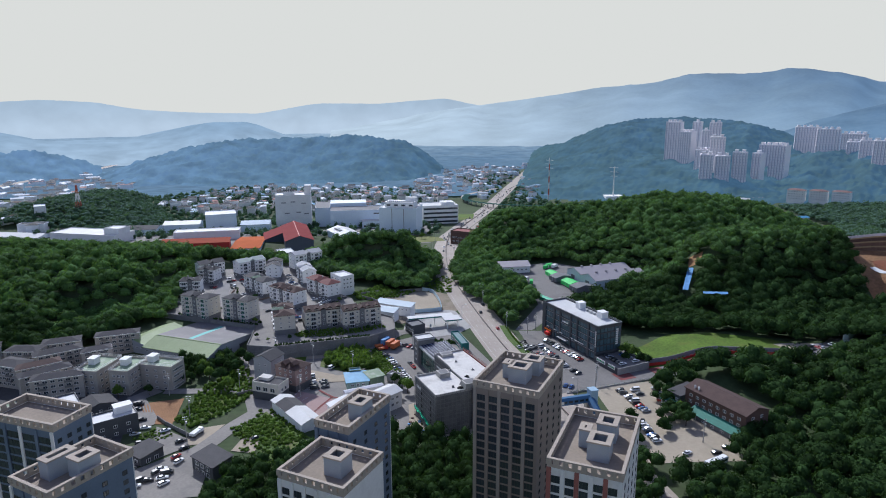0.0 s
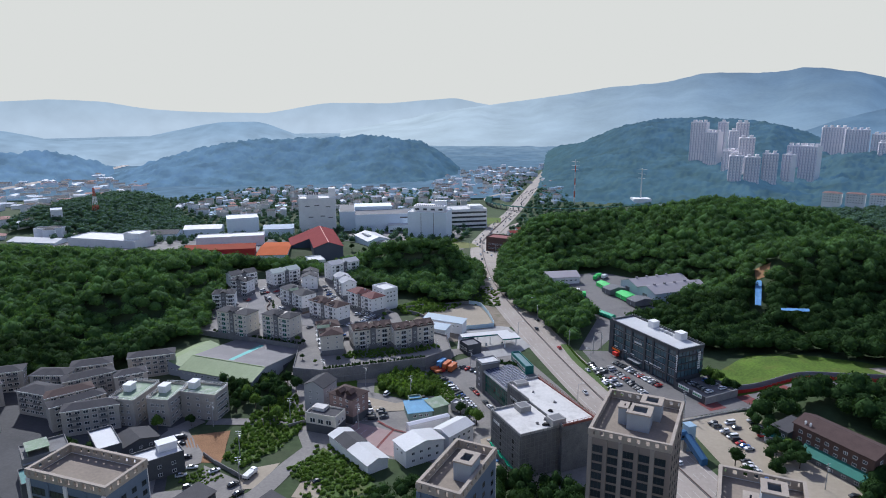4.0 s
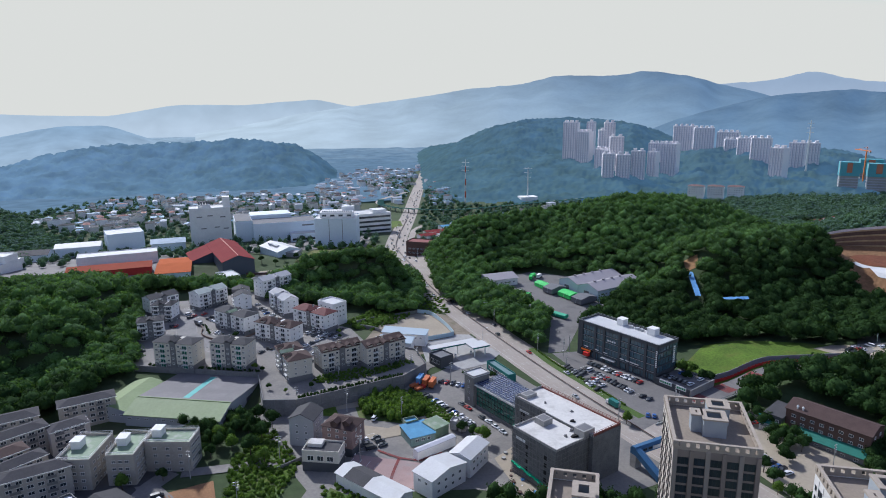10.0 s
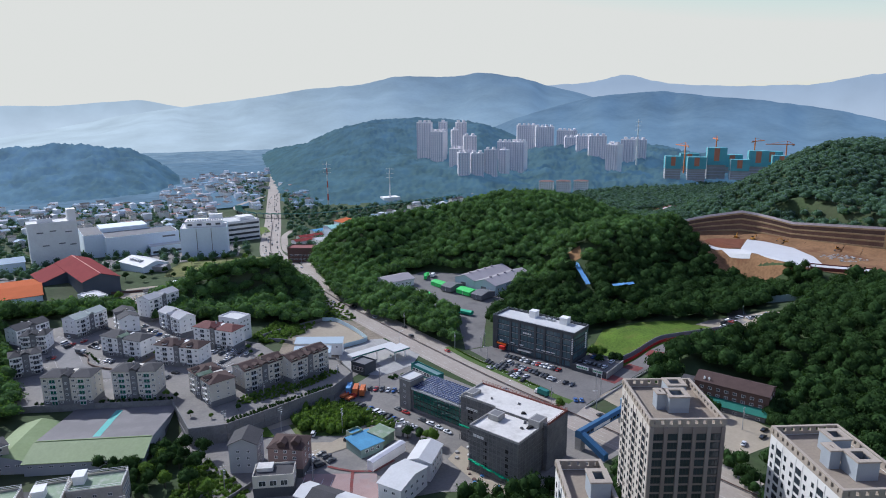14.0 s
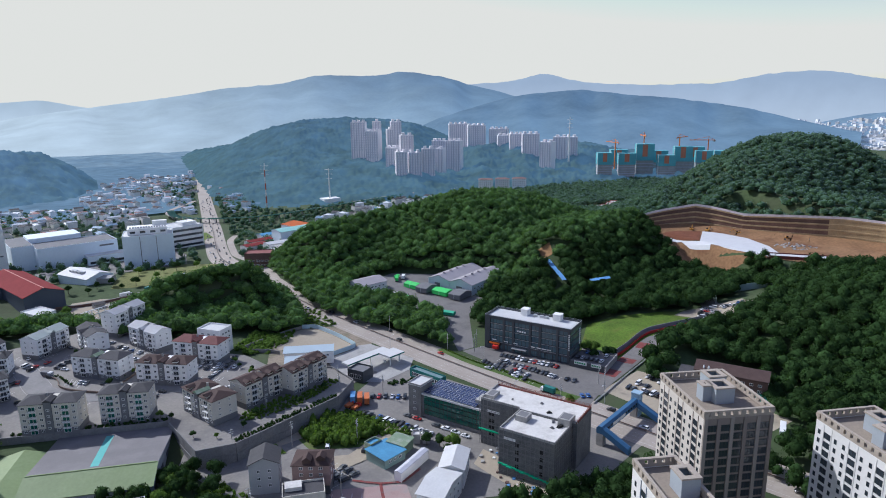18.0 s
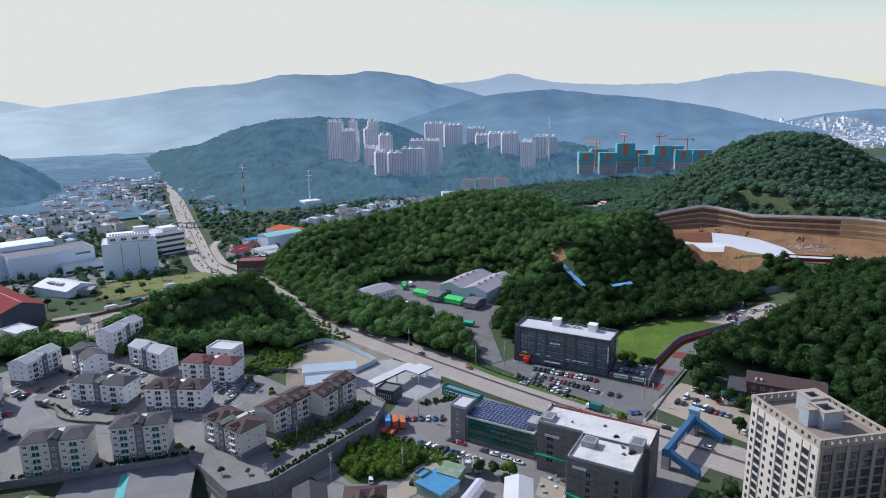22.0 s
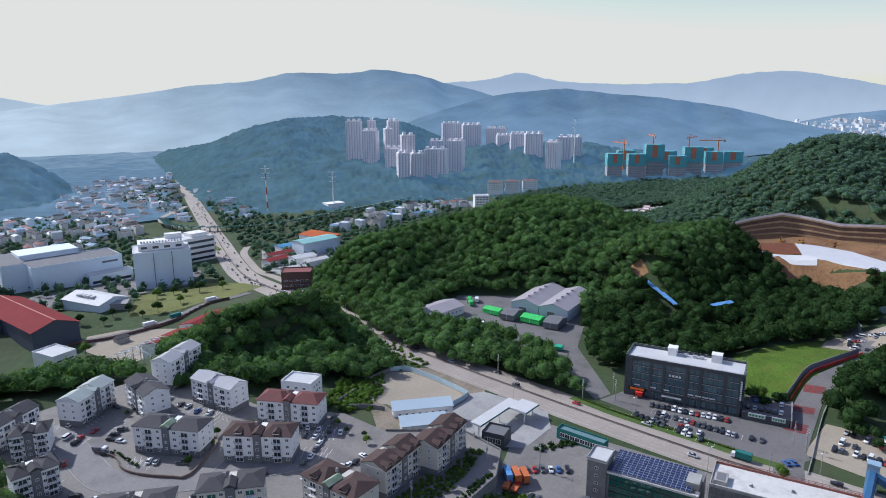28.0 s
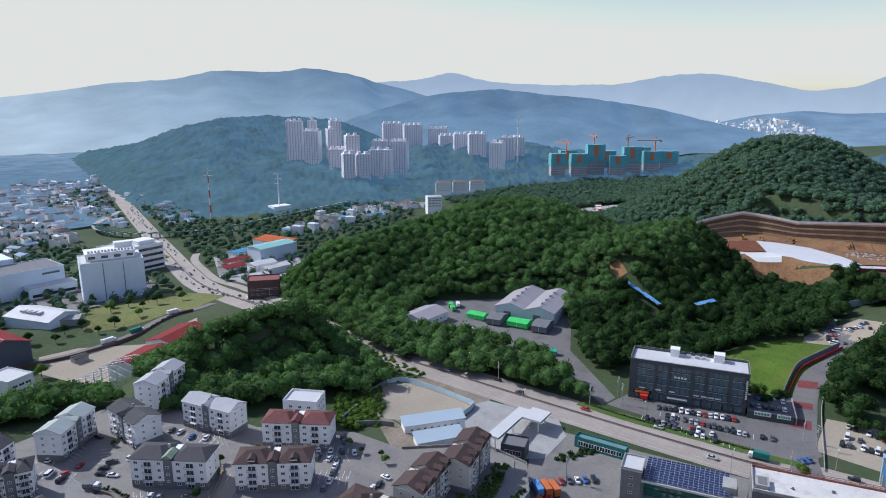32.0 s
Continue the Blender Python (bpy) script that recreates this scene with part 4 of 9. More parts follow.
def lorry(x, y, turn, cab_m, box_m, L=7.5, H=2.6, label="white box lorry on the road", z=None, group=""):
    z = gz(x, y) + 0.17 if z is None else z
    e = thing("lorry", label, "lorry", pose(x, y, z, 0, 0, turn), group)
    part("cargo_box", Build().box(-L / 2, -1.2, 1.0, L / 2 - 2.1, 1.2, 1.0 + H), box_m, e)
    part("chassis", Build().box(-L / 2, -0.9, 0.55, L / 2, 0.9, 0.98), black_rubber, e)
    part("cab", lofted([body_section(L / 2 - 1.95, 2.3, 0.6, 2.5), body_section(L / 2 - 0.5, 2.3, 0.6, 2.45), body_section(L / 2 - 0.05, 2.2, 0.6, 1.5)]), cab_m, e)
    part("windscreen", Build().face([(L / 2 - 0.46, -1.0, 2.3), (L / 2 - 0.46, 1.0, 2.3), (L / 2 + 0.0, 1.0, 1.5), (L / 2 + 0.0, -1.0, 1.5)]).face([(L / 2 - 0.5, -1.0, 2.3), (L / 2 - 0.04, -1.0, 1.5), (L / 2 - 0.04, 1.0, 1.5), (L / 2 - 0.5, 1.0, 2.3)]), win_glass, e)
    for sx in (-L / 2 + 1.2, L / 2 - 1.1):
        for sy in (-1.0, 1.0):
            part("wheel", wheel_mesh(), None, e, at=pose(sx, sy, 0.45) @ Matrix.Diagonal((1.35, 1.6, 1.35, 1)))
    return e


def bus(x, y, turn, m, label, z=None, L=11.0):
    z = gz(x, y) + 0.17 if z is None else z
    e = thing("bus", label, "bus", pose(x, y, z, 0, 0, turn))
    part("body", lofted([body_section(-L / 2, 2.4, 0.5, 3.0), body_section(-L / 2 + 0.3, 2.5, 0.35, 3.15), body_section(L / 2 - 0.3, 2.5, 0.35, 3.15), body_section(L / 2, 2.4, 0.5, 2.95)]), m, e)
    for sy in (-1.26, 1.26):
        part("window_band", Build().box(-L / 2 + 0.5, sy - 0.015, 1.5, L / 2 - 0.5, sy + 0.015, 2.5), win_glass, e)
    part("windscreen", Build().box(L / 2 - 0.06, -1.05, 1.3, L / 2 + 0.02, 1.05, 2.6), win_glass, e)
    for sx in (-L / 2 + 2.2, L / 2 - 2.4):
        for sy in (-1.1, 1.1):
            part("wheel", wheel_mesh(), None, e, at=pose(sx, sy, 0.48) @ Matrix.Diagonal((1.45, 1.6, 1.45, 1)))
    return e

# ---- blocks of flats on the terrace ----
RAIL = None


def balcony_mesh(w, m_rail, key):
    k = ("balcony", round(w, 1), key)
    if k not in WIN:
        b = Build()
        b.box(-w / 2, -1.05, 0.95, w / 2, -0.99, 1.05).box(-w / 2, -1.05, 0.95, -w / 2 + 0.06, 0, 1.05).box(w / 2 - 0.06, -1.05, 0.95, w / 2, 0, 1.05)
        n = 7
        for i in range(n):
            x = -w / 2 + 0.04 + (w - 0.08) * i / (n - 1)
            b.box(x - 0.03, -1.04, 0, x + 0.03, -1.0, 0.95)
        WIN[k] = (Build().box(-w / 2, -1.05, -0.15, w / 2, 0.02, 0.0).mesh("balcony", white_wall), b.mesh("railing", m_rail))
    return WIN[k]


def flats(label, A, ang, L, W, z, roofm, floors=4, bay=None, base=None, wall=None, rail=None, hipped=True, dormers=0, cap=None, rise=2.2, wglass=None, gable_windows=2, key="a"):
    """A block of flats: a dark ground storey, white upper storeys, a stair bay in the middle, balconies, a pitched roof in two halves."""
    bay, base, wall, rail = bay or grey_wall, base or grey_wall, wall or white_wall, rail or dark_wall
    e = thing("block_of_flats", label, "flats", pose(A[0], A[1], z, 0, 0, ang), "flats on the terrace")
    g, sh = 2.9, 2.75
    h = g + sh * (floors - 1) + 0.3
    part("ground_storey", Build().box(0.03, 0.03, -2.5, L - 0.03, W - 0.03, g), base, e)
    half = (L - 3.2) / 2
    b = Build()
    b.box(0, 0, g, half, W, h).box(half + 3.2, 0, g, L, W, h).box(half, 0.6, g, half + 3.2, W, h)
    part("wall", b, wall, e)
    part("stair_bay", Build().box(half + 0.1, -0.35, 0.0, half + 3.1, 0.75, h + 0.9), bay, e)
    part("stair_cap", Build().gable(half - 0.2, -0.6, half + 3.4, W * 0.5, h + 0.9, 1.0, 0.15, 0.2, along="y"), cap or roofm, e)
    part("eave_band", Build().box(-0.25, -0.25, h, half + 0.1, W + 0.25, h + 0.18).box(half + 3.1, -0.25, h, L + 0.25, W + 0.25, h + 0.18), wall, e)
    for x0, x1 in ((0, half), (half + 3.2, L)):
        if hipped:
            n = Build()
            o, zz = 0.55, h + 0.18
            c = [(x0 - o, -o, zz), (x1 + (o if x0 else 0.3), -o, zz), (x1 + (o if x0 else 0.3), W + o, zz), (x0 - (0.3 if x0 else o), W + o, zz)]
            c[0] = (x0 - (0.3 if x0 else o), -o, zz)
            k = W * 0.32
            r0, r1 = (x0 + k, W / 2, zz + rise), (x1 - k, W / 2, zz + rise)
            n.face([c[0], c[1], r1, r0]).face([c[1], c[2], r1]).face([c[2], c[3], r0, r1]).face([c[3], c[0], r0])
            n.box(c[0][0], -o, zz - 0.16, c[1][0], W + o, zz)
            part("roof", n, roofm, e)
        else:
            part("roof", Build().gable(x0 + 0.3, 0, x1 - 0.3, W, h + 0.18, rise, 0.5, 0.2, slot=0, end_slot=1), (roofm, wall), e)
        xm = (x0 + x1) / 2
        if dormers:
            for dx in ((-half * 0.25, half * 0.25) if dormers > 1 else (0,)):
                d = Build().box(xm + dx - 1.3, 0.3, h + 0.15, xm + dx + 1.3, 2.6, h + 1.35, 1)
                d.gable(xm + dx - 1.4, -0.2, xm + dx + 1.4, 3.2, h + 1.35, 0.9, 0.15, 0.15, along="y")
                part("dormer", d, (roofm, wall), e)
    bm_ = balcony_mesh(3.4, rail, key)
    for f in range(floors):
        zf = 0.2 + (g if f else 0) + (f - 1) * sh * (1 if f else 0)
        zf = 0.5 if f == 0 else g + (f - 1) * sh
        for x0 in (0, half + 3.2):
            for u, w, hh, zz in ((0.17, 1.5, 1.2, 0.95), (0.52, 2.8, 1.9, 0.15), (0.86, 1.3, 1.2, 0.95)):
                part("window", window_mesh(w, hh, wglass if w > 2 else None), None, e, at=on_side("front", L, W, x0 + half * u, zf + zz))
            if f:
                part("railing", bm_[1], None, part("balcony", bm_[0], None, e, at=on_side("front", L, W, x0 + half * 0.52, zf)), "dark metal railing")
        if f:
            part("window", window_mesh(1.2, 1.0), None, e, at=on_side("front", L, W, half + 1.6, zf - 0.2, 0.35))
            for u in spread(4, L, 2.0):
                part("window", window_mesh(1.5, 1.1), None, e, at=on_side("back", L, W, u, zf + 0.95))
            if gable_windows:
                for side in ("left", "right"):
                    for u in spread(gable_windows, W, 1.0):
                        part("window", window_mesh(1.0, 1.1), None, e, at=on_side(side, L, W, u, zf + 0.95))
    part("vent", Build().box(half - 1.0, W * 0.55, h + 1.2, half - 0.2, W * 0.55 + 0.8, h + 2.6), concrete, e)
    return e


TZ = 6.5
flats("white block of flats with a rust-red roof and dark railings", (-46.5, 410), -47, 27, 11, TZ, mat("rust_red_shingles", (0.15, 0.055, 0.05), 0.8, var=0.2, scale=0.3, fine=2.5), bay=concrete_dark, hipped=True, dormers=0)
flats("white block of flats with dark brown hipped roofs", (-68.2, 389), -40, 26.5, 11, TZ, roof_brown, dormers=1)
flats("white flats with grey roofs and a dark stair bay", (-94, 418), -47, 28, 11, TZ, roof_grey, bay=grey_wall, cap=green_coat, hipped=True)
flats("white flats with pale grey-green roofs beside the wood", (-107.8, 453.3), 44, 23, 10.6, TZ, mat("pale_shingles", (0.36, 0.40, 0.37), 0.8, var=0.12, scale=0.2), hipped=False, floors=4)
flats("white block of flats with charcoal roofs", (-87.5, 465), -82, 23, 10.9, TZ, roof_grey, hipped=False)
flats("white block of flats with pale grey roofs below the grove", (-62.5, 450), -67, 26, 10, TZ, mat("pale_grey_shingles", (0.40, 0.40, 0.41), 0.8, var=0.12, scale=0.2), hipped=False)
flats("white and grey block of flats beside the steel frame", (-67, 467), 40, 25, 10.5, TZ, mat("pale_grey_shingles", (0.40, 0.40, 0.41)), hipped=False, floors=5)
flats("cream flats with green-glazed balconies on the retaining wall", (-117.6, 359.8), -25, 22.8, 10.5, TZ, roof_grey, wall=cream_wall, wglass=green_glass, floors=5, rise=1.8, key="b")
flats("cream block of flats with green-glazed balconies beside the lane", (-88.5, 352.5), -26, 20.5, 10.5, TZ, roof_grey, wall=cream_wall, wglass=green_glass, floors=5, rise=1.8, key="b")
flats("cream block of flats with brown roofs and white awnings", (-55.5, 346), -73, 24.5, 12, TZ, roof_brown, wall=cream_wall, cap=green_coat, dormers=1)
flats("cream block of flats with long brown roofs above the wall", (-31.8, 330), 21, 22.5, 11, TZ, roof_brown, wall=cream_wall, dormers=2, hipped=False)
flats("cream block of flats with long brown roofs above the wall end", (-9.0, 331), 25, 24, 11, TZ, roof_brown, wall=cream_wall, dormers=2, hipped=False)
flats("white block of flats on the slope under the western wood", (-137, 448), 40, 20, 10, TZ, roof_grey, hipped=False)
flats("white block of flats at the western end of the terrace", (-135, 402), 8, 14, 10, TZ, roof_grey, hipped=True)
flats("white block of flats half way along the terrace lane", (-134, 437), -16, 13, 10, TZ, roof_grey, hipped=True)
house("flat_roofed_house", "white four-storey house with a flat roof behind the red roof", (-31, 421), -52, 15, 11, TZ, 11.4, white_wall, "flat", roof_white, "house", win=[("front", 3, (3, 6, 8.8), 1.6, 1.2), ("right", 3, (3, 6, 8.8), 1.4, 1.2)])
# terrace slab with retaining walls, lanes and plots
TERR = [(-150, 372), (-123, 361), (-64, 338), (-60, 305), (-45, 302), (-28, 307), (8, 318), (22, 331), (20, 352), (-6, 372), (-12, 396), (-40, 428), (-52, 470), (-75, 492), (-130, 480), (-150, 440)]
terr = thing("terrace", "asphalt terrace of the flats behind a concrete retaining wall", "terrace", kind="structure")
part("terrace_top", Build().prism(TERR, 1.0, TZ, 0), paving, terr)
for i in range(len(TERR)):
    a, c = Vector(TERR[i]), Vector(TERR[(i + 1) % len(TERR)])
    if i > 8:
        continue
    d = (c - a).normalized()
    n = Vector((d.y, -d.x))
    L_ = (c - a).length
    k = max(1, round(L_ / 6))
    for j in range(k):
        p, q = a + d * (L_ * j / k), a + d * (L_ * (j + 1) / k)
        b = Build()
        s = 0.04 * d
        for lo, hi, o in ((-4, 2.6, 0.55), (2.6, TZ + 0.9, 0.3)):
            b.prism([(p + n * o + s)[:], (p - n * 0.1 + s)[:], (q - n * 0.1 - s)[:], (q + n * o - s)[:]][::-1], lo, hi)
        part("retaining_wall_panel", b, concrete_dark, terr)

# ---- the glazed office, the showroom, the unfinished building ----
office = thing("office_building", "dark glazed five-storey office building with a pale roof", "office", pose(113.7, 342.5, 0, 0, 0, -65))
OL, OW, OH = 53.0, 17.0, 19.6
part("core", Build().box(0.6, 0.6, -2, OL - 0.6, OW - 0.6, OH - 0.2), dark_wall, office)
part("roof", Build().box(0.5, 0.5, OH - 0.2, OL - 0.5, OW - 0.5, OH), roof_white, office)
for z0, z1 in ((0, 0.5), (4.0, 5.2), (8.4, 9.0), (12.1, 12.6), (15.6, 16.2), (18.6, OH + 0.9)):
    fb = Build()
    fb.box(0, 0, z0, OL, 0.6, z1).box(0, OW - 0.6, z0, OL, OW, z1).box(0, 0.6, z0, 0.6, OW - 0.6, z1).box(OL - 0.6, 0.6, z0, OL, OW - 0.6, z1)
    part("floor_band", fb, dark_wall, office)
BAYS = (0, 2.0, 11.5, 17.5, 28.0, 34.0, 44.5, 51.0)
for x in BAYS:
    part("pier", Build().box(x, -0.25, 0, x + 1.4 if x else 2.0, 0.62, OH + 0.9), dark_wall, office)
for z in (5.2, 9.0, 12.6, 16.2):
    part("floor_line", Build().box(2.0, -0.07, z - 0.28, OL - 0.4, 0.0, z - 0.06), steel, office, "thin steel floor line")
frame_m = mat("dark_window_frame", (0.03, 0.033, 0.036), 0.5)
for z0, z1 in ((5.2, 8.4), (9.0, 12.1), (12.6, 15.6), (16.2, 18.6)):
    for a, c in zip(BAYS[:-1], BAYS[1:]):
        x0, x1 = a + (1.4 if a else 2.0), c
        n = max(2, round((x1 - x0) / 2.3))
        for i in range(n):
            w = (x1 - x0) / n
            part("pane", window_mesh(w, z1 - z0, office_glass, frame_m, 0), None, office, at=pose(x0 + w * (i + 0.5), 0.42 if (i % 4) else 0.44, z0))
    for side, span in (("right", OW), ("left", OW)):
        n = 7
        for i in range(n):
            part("pane", window_mesh(span / n - 0.15, z1 - z0, office_glass, frame_m, 0), None, office, at=on_side(side, OL, OW, span * (i + 0.5) / n, z0, -0.42))
for i in range(11):
    part("shop_window", window_mesh(4.2, 3.2, office_glass, frame_m, 2), None, office, at=pose(2.6 + 4.7 * i, 0.4, 0.6))
part("roof_rail", Build().box(0, 0, OH + 1.3, OL, 0.08, OH + 1.4).box(0, OW - 0.08, OH + 1.3, OL, OW, OH + 1.4).box(0, 0, OH + 1.3, 0.08, OW, OH + 1.4).box(OL - 0.08, 0, OH + 1.3, OL, OW, OH + 1.4), steel, office)
for x, w in ((17.5, 4.2), (37.5, 4.6)):
    part("roof_cabin", Build().box(x, 11.5, OH, x + w, 16, OH + 3.6).box(x - 0.15, 11.35, OH + 3.6, x + w + 0.15, 16.15, OH + 3.85), white_wall, office)
for x in (25, 29, 32):
    part("roof_unit", Build().box(x, 12.5, OH, x + 2, 14.2, OH + 1.3), steel, office)
part("sign_band", Build().box(2.2, -0.4, 3.2, 10.8, -0.2, 5.0), mat("black_sign", (0.02, 0.02, 0.02), 0.5), office, "black shop sign")
part("shop_sign", Build().box(3.0, -0.5, 3.5, 9.6, -0.4, 4.6), mat("orange_sign", (0.85, 0.22, 0.03), 0.5), office, "orange shop sign")
part("shop_awning", Build().box(5.8, -2.4, 1.2, 9.2, -0.3, 3.1), mat("red_awning", (0.65, 0.04, 0.03), 0.6), office, "red shop awning")
part("entrance_canopy", Build().box(18, -2.2, 3.3, 27, 0, 3.6), steel, office)
sg = Build()
for i in range(9):
    sg.box(OL - 1.35, -0.42, 8.2 + i * 1.05, OL - 0.55, -0.26, 8.9 + i * 1.05)
part("upright_sign", sg, line_white, office, "white upright sign bars")
sg = Build()
for i in range(8):
    sg.box(OL, 13.0, 8.0 + i * 1.2, OL + 0.12, 14.6, 8.9 + i * 1.2)
part("end_sign", sg, line_white, office, "white upright sign bars")
for i in range(4):
    part("sign_bar", Build().box(20.5 + i * 1.5, -0.02, 13.3, 21.5 + i * 1.5, 0.3, 14.2), line_white, office, "white sign bar")
for x in (5, 12.5, 18.6, 29.5, 33, 36, 39):
    part("sign_bar", Build().box(x, -0.32, 5.9, x + 2.6, -0.2, 6.5), line_white, office, "white sign bar")
# the parking deck at its end
deck = thing("parking_deck", "low parking deck with white sign panels beside the office", "parking deck", pose(113.7, 342.5, 0, 0, 0, -65))
part("slab", Build().box(OL + 0.2, -1.5, 2.6, OL + 20, OW + 2, 3.2), asphalt, deck)
part("front_wall", Build().box(OL + 0.2, -1.9, -1, OL + 19.6, -1.5, 3.9), dark_wall, deck)
part("end_wall", Build().prism([(OL + 20, -1.9), (OL + 20.5, -1.9), (OL + 20.5, OW + 2), (OL + 20, OW + 2)], -1, 3.9), concrete, deck)
part("back_wall", Build().box(OL + 0.2, OW + 2, -1, OL + 20.4, OW + 2.4, 3.9), concrete, deck)
for x, w in ((OL + 3, 7.0), (OL + 12.5, 5.5)):
    part("sign_panel", Build().box(x, -2.15, 2.2, x + w, -1.95, 4.2), line_white, deck, "white sign panel")
    for i in range(5):
        part("sign_bar", Build().box(x + 0.4 + i * w / 5.6, -2.2, 2.7, x + 0.4 + i * w / 5.6 + w / 8, -2.16, 3.6), mat("green_sign", (0.05, 0.3, 0.12), 0.6), deck, "green sign bar")
for i in range(6):
    v = Matrix.Translation((113.7, 342.5, 0)) @ pose(0, 0, 0, 0, 0, -65) @ Vector((OL + 2.5 + i * 2.7, 5, 3.2))
    car(v.x, v.y, -65 + 90, 3.22, group="cars on the deck", where="parked on the deck")
    if i % 2:
        v = Matrix.Translation((113.7, 342.5, 0)) @ pose(0, 0, 0, 0, 0, -65) @ Vector((OL + 2.5 + i * 2.7, 14, 3.2))
        car(v.x, v.y, -65 + 90, 3.22, group="cars on the deck", where="parked on the deck")

# showroom with a solar roof: the stair tower stands at its left end
SL, SW, SH = 38.0, 17.0, 10.5
show = thing("showroom", "showroom with a green glass front under a solar roof", "showroom", pose(35.5, 297.5, 0, 0, 0, -67))
part("body", Build().box(6.5, 0.8, -2, SL, SW, SH), concrete_dark, show)
part("stair_tower", Build().box(-0.5, -0.6, -2, 6.5, 9, 14.2), concrete_dark, show)
part("stair_tower_roof", Build().box(-0.8, -0.9, 14.2, 6.8, 9.3, 14.6), roof_white, show)
part("tower_parapet", Build().box(-0.8, -0.9, 14.6, 6.8, -0.6, 15.2).box(-0.8, 9, 14.6, 6.8, 9.3, 15.2).box(-0.8, -0.6, 14.6, -0.5, 9, 15.2).box(6.5, -0.6, 14.6, 6.8, 9, 15.2), concrete, show)
for k in range(4):
    for i in range(14):
        w = (SL - 7.6) / 14
        part("pane", window_mesh(w, 2.3, green_glass, frame_m, 0), None, show, at=pose(7.4 + w * (i + 0.5), 0.78, 0.6 + k * 2.4))
part("eave_beam", Build().box(6.5, 0, SH - 0.3, SL, 0.9, SH + 0.5), roof_white, show)
for k in range(4):
    part("window", window_mesh(1.4, 1.0), None, show, at=pose(3.0, -0.6, 2 + 3 * k))
part("end_cabin", Build().box(SL - 5, 4, SH, SL - 0.5, 11, SH + 2.6), concrete, show)
racks = Build()
for i in range(9):
    racks.box(7.2 + i * 3.3, 0.6, SH, 7.35 + i * 3.3, SW - 0.5, SH + 0.9)
part("panel_rack", racks, steel, show)
pm = Build().box(-0.8, -0.72, 0, 0.8, 0.72, 0.06).box(-0.74, -0.66, 0.06, 0.74, 0.66, 0.065, 1).mesh("solar_panel", steel, solar_m)
for i in range(17):
    for j in range(10):
        part("solar_panel", pm, None, show, at=pose(7.9 + i * 1.66, 1.2 + j * 1.5, SH + 1.0 + j * 0.07, 2.6, 0, 0))

# unfinished concrete building wrapped in grey netting
net = mat("grey_scaffold_net", (0.15, 0.15, 0.15), 0.9, var=0.3, scale=0.25, fine=2.0, bump=0.1, stain=(0.2, 0.5, (0.24, 0.235, 0.22)))
unf = thing("unfinished_building", "unfinished concrete building wrapped in grey netting, pale flat roof", "building site", pose(46.5, 257, 0, 0, 0, -66))
UH = 19.5
part("rear_block", Build().box(0, 0, -2, 43, 16, UH), net, unf)
part("front_block", Build().box(18, -17.5, -2, 41, 0.05, UH - 1.0), net, unf)
part("rear_roof", Build().box(0.4, 0.4, UH, 42.6, 15.6, UH + 0.12), roof_slab, unf)
part("front_roof", Build().box(18.4, -17.1, UH - 1, 40.6, 0.3, UH - 0.88), roof_slab, unf)
part("parapet", Build().box(0, 0, UH, 18, 0.3, UH + 1.0).box(0, 0.3, UH, 0.3, 16, UH + 1.0), concrete, unf)
part("rear_parapet", Build().box(41, 0, UH, 43, 0.3, UH + 1.0), concrete, unf)
part("front_parapet", Build().box(18, -17.5, UH - 1, 41, -17.2, UH).box(18, -17.2, UH - 1, 18.3, 0, UH).box(40.7, -17.2, UH - 1, 41, 0, UH), concrete, unf)
rr = Build()
for i in range(22):
    rr.box(i * 2.0 - 0.06, 15.8, UH, i * 2.0 + 0.06, 15.92, UH + 1.8)
for i in range(10):
    rr.box(42.8, i * 1.7, UH, 42.92, i * 1.7 + 0.12, UH + 1.8)
for zz in (0.5, 1.1, 1.7):
    rr.box(0, 15.82, UH + zz, 43, 15.9, UH + zz + 0.12).box(42.82, 0, UH + zz, 42.9, 16, UH + zz + 0.12)
rr.box(0, 15.5, UH, 43, 15.78, UH + 0.9).box(42.5, 0, UH, 42.78, 15.5, UH + 0.9)
part("red_edge_rail", rr, mat("red_oxide_rail", (0.24, 0.09, 0.07), 0.7), unf, "red-brown scaffold rail")
for x0, y0, x1, y1, hh in ((20, -8, 25, -3, 1.5), (36, -3, 41, 3, 2.3), (1, 2, 5, 8, 1.6)):
    part("roof_upstand", Build().box(x0, y0, UH - 1 if y0 < 0 else UH, x1, y1, UH + hh).box(x0 + 0.6, y0 + 0.6, UH + hh, x1 - 0.6, y1 - 0.6, UH + hh + 0.05, 1), (concrete, grey_wall), unf)
for k in range(6):
    part("net_band", Build().box(17.9, -17.58, 1.5 + k * 3, 41.1, -17.5, 1.62 + k * 3).box(-0.08, -0.08, 1.5 + k * 3, 17.9, 0, 1.62 + k * 3), concrete_dark, unf)
pole_m = mat("scaffold_tube", (0.22, 0.215, 0.21), 0.6, metal=0.3, var=0.2, scale=0.5)
for i in range(13):
    part("scaffold_pole", Build().box(18.1 + i * 1.9, -18.05, -1, 18.2 + i * 1.9, -17.95, UH + 0.4), pole_m, unf)
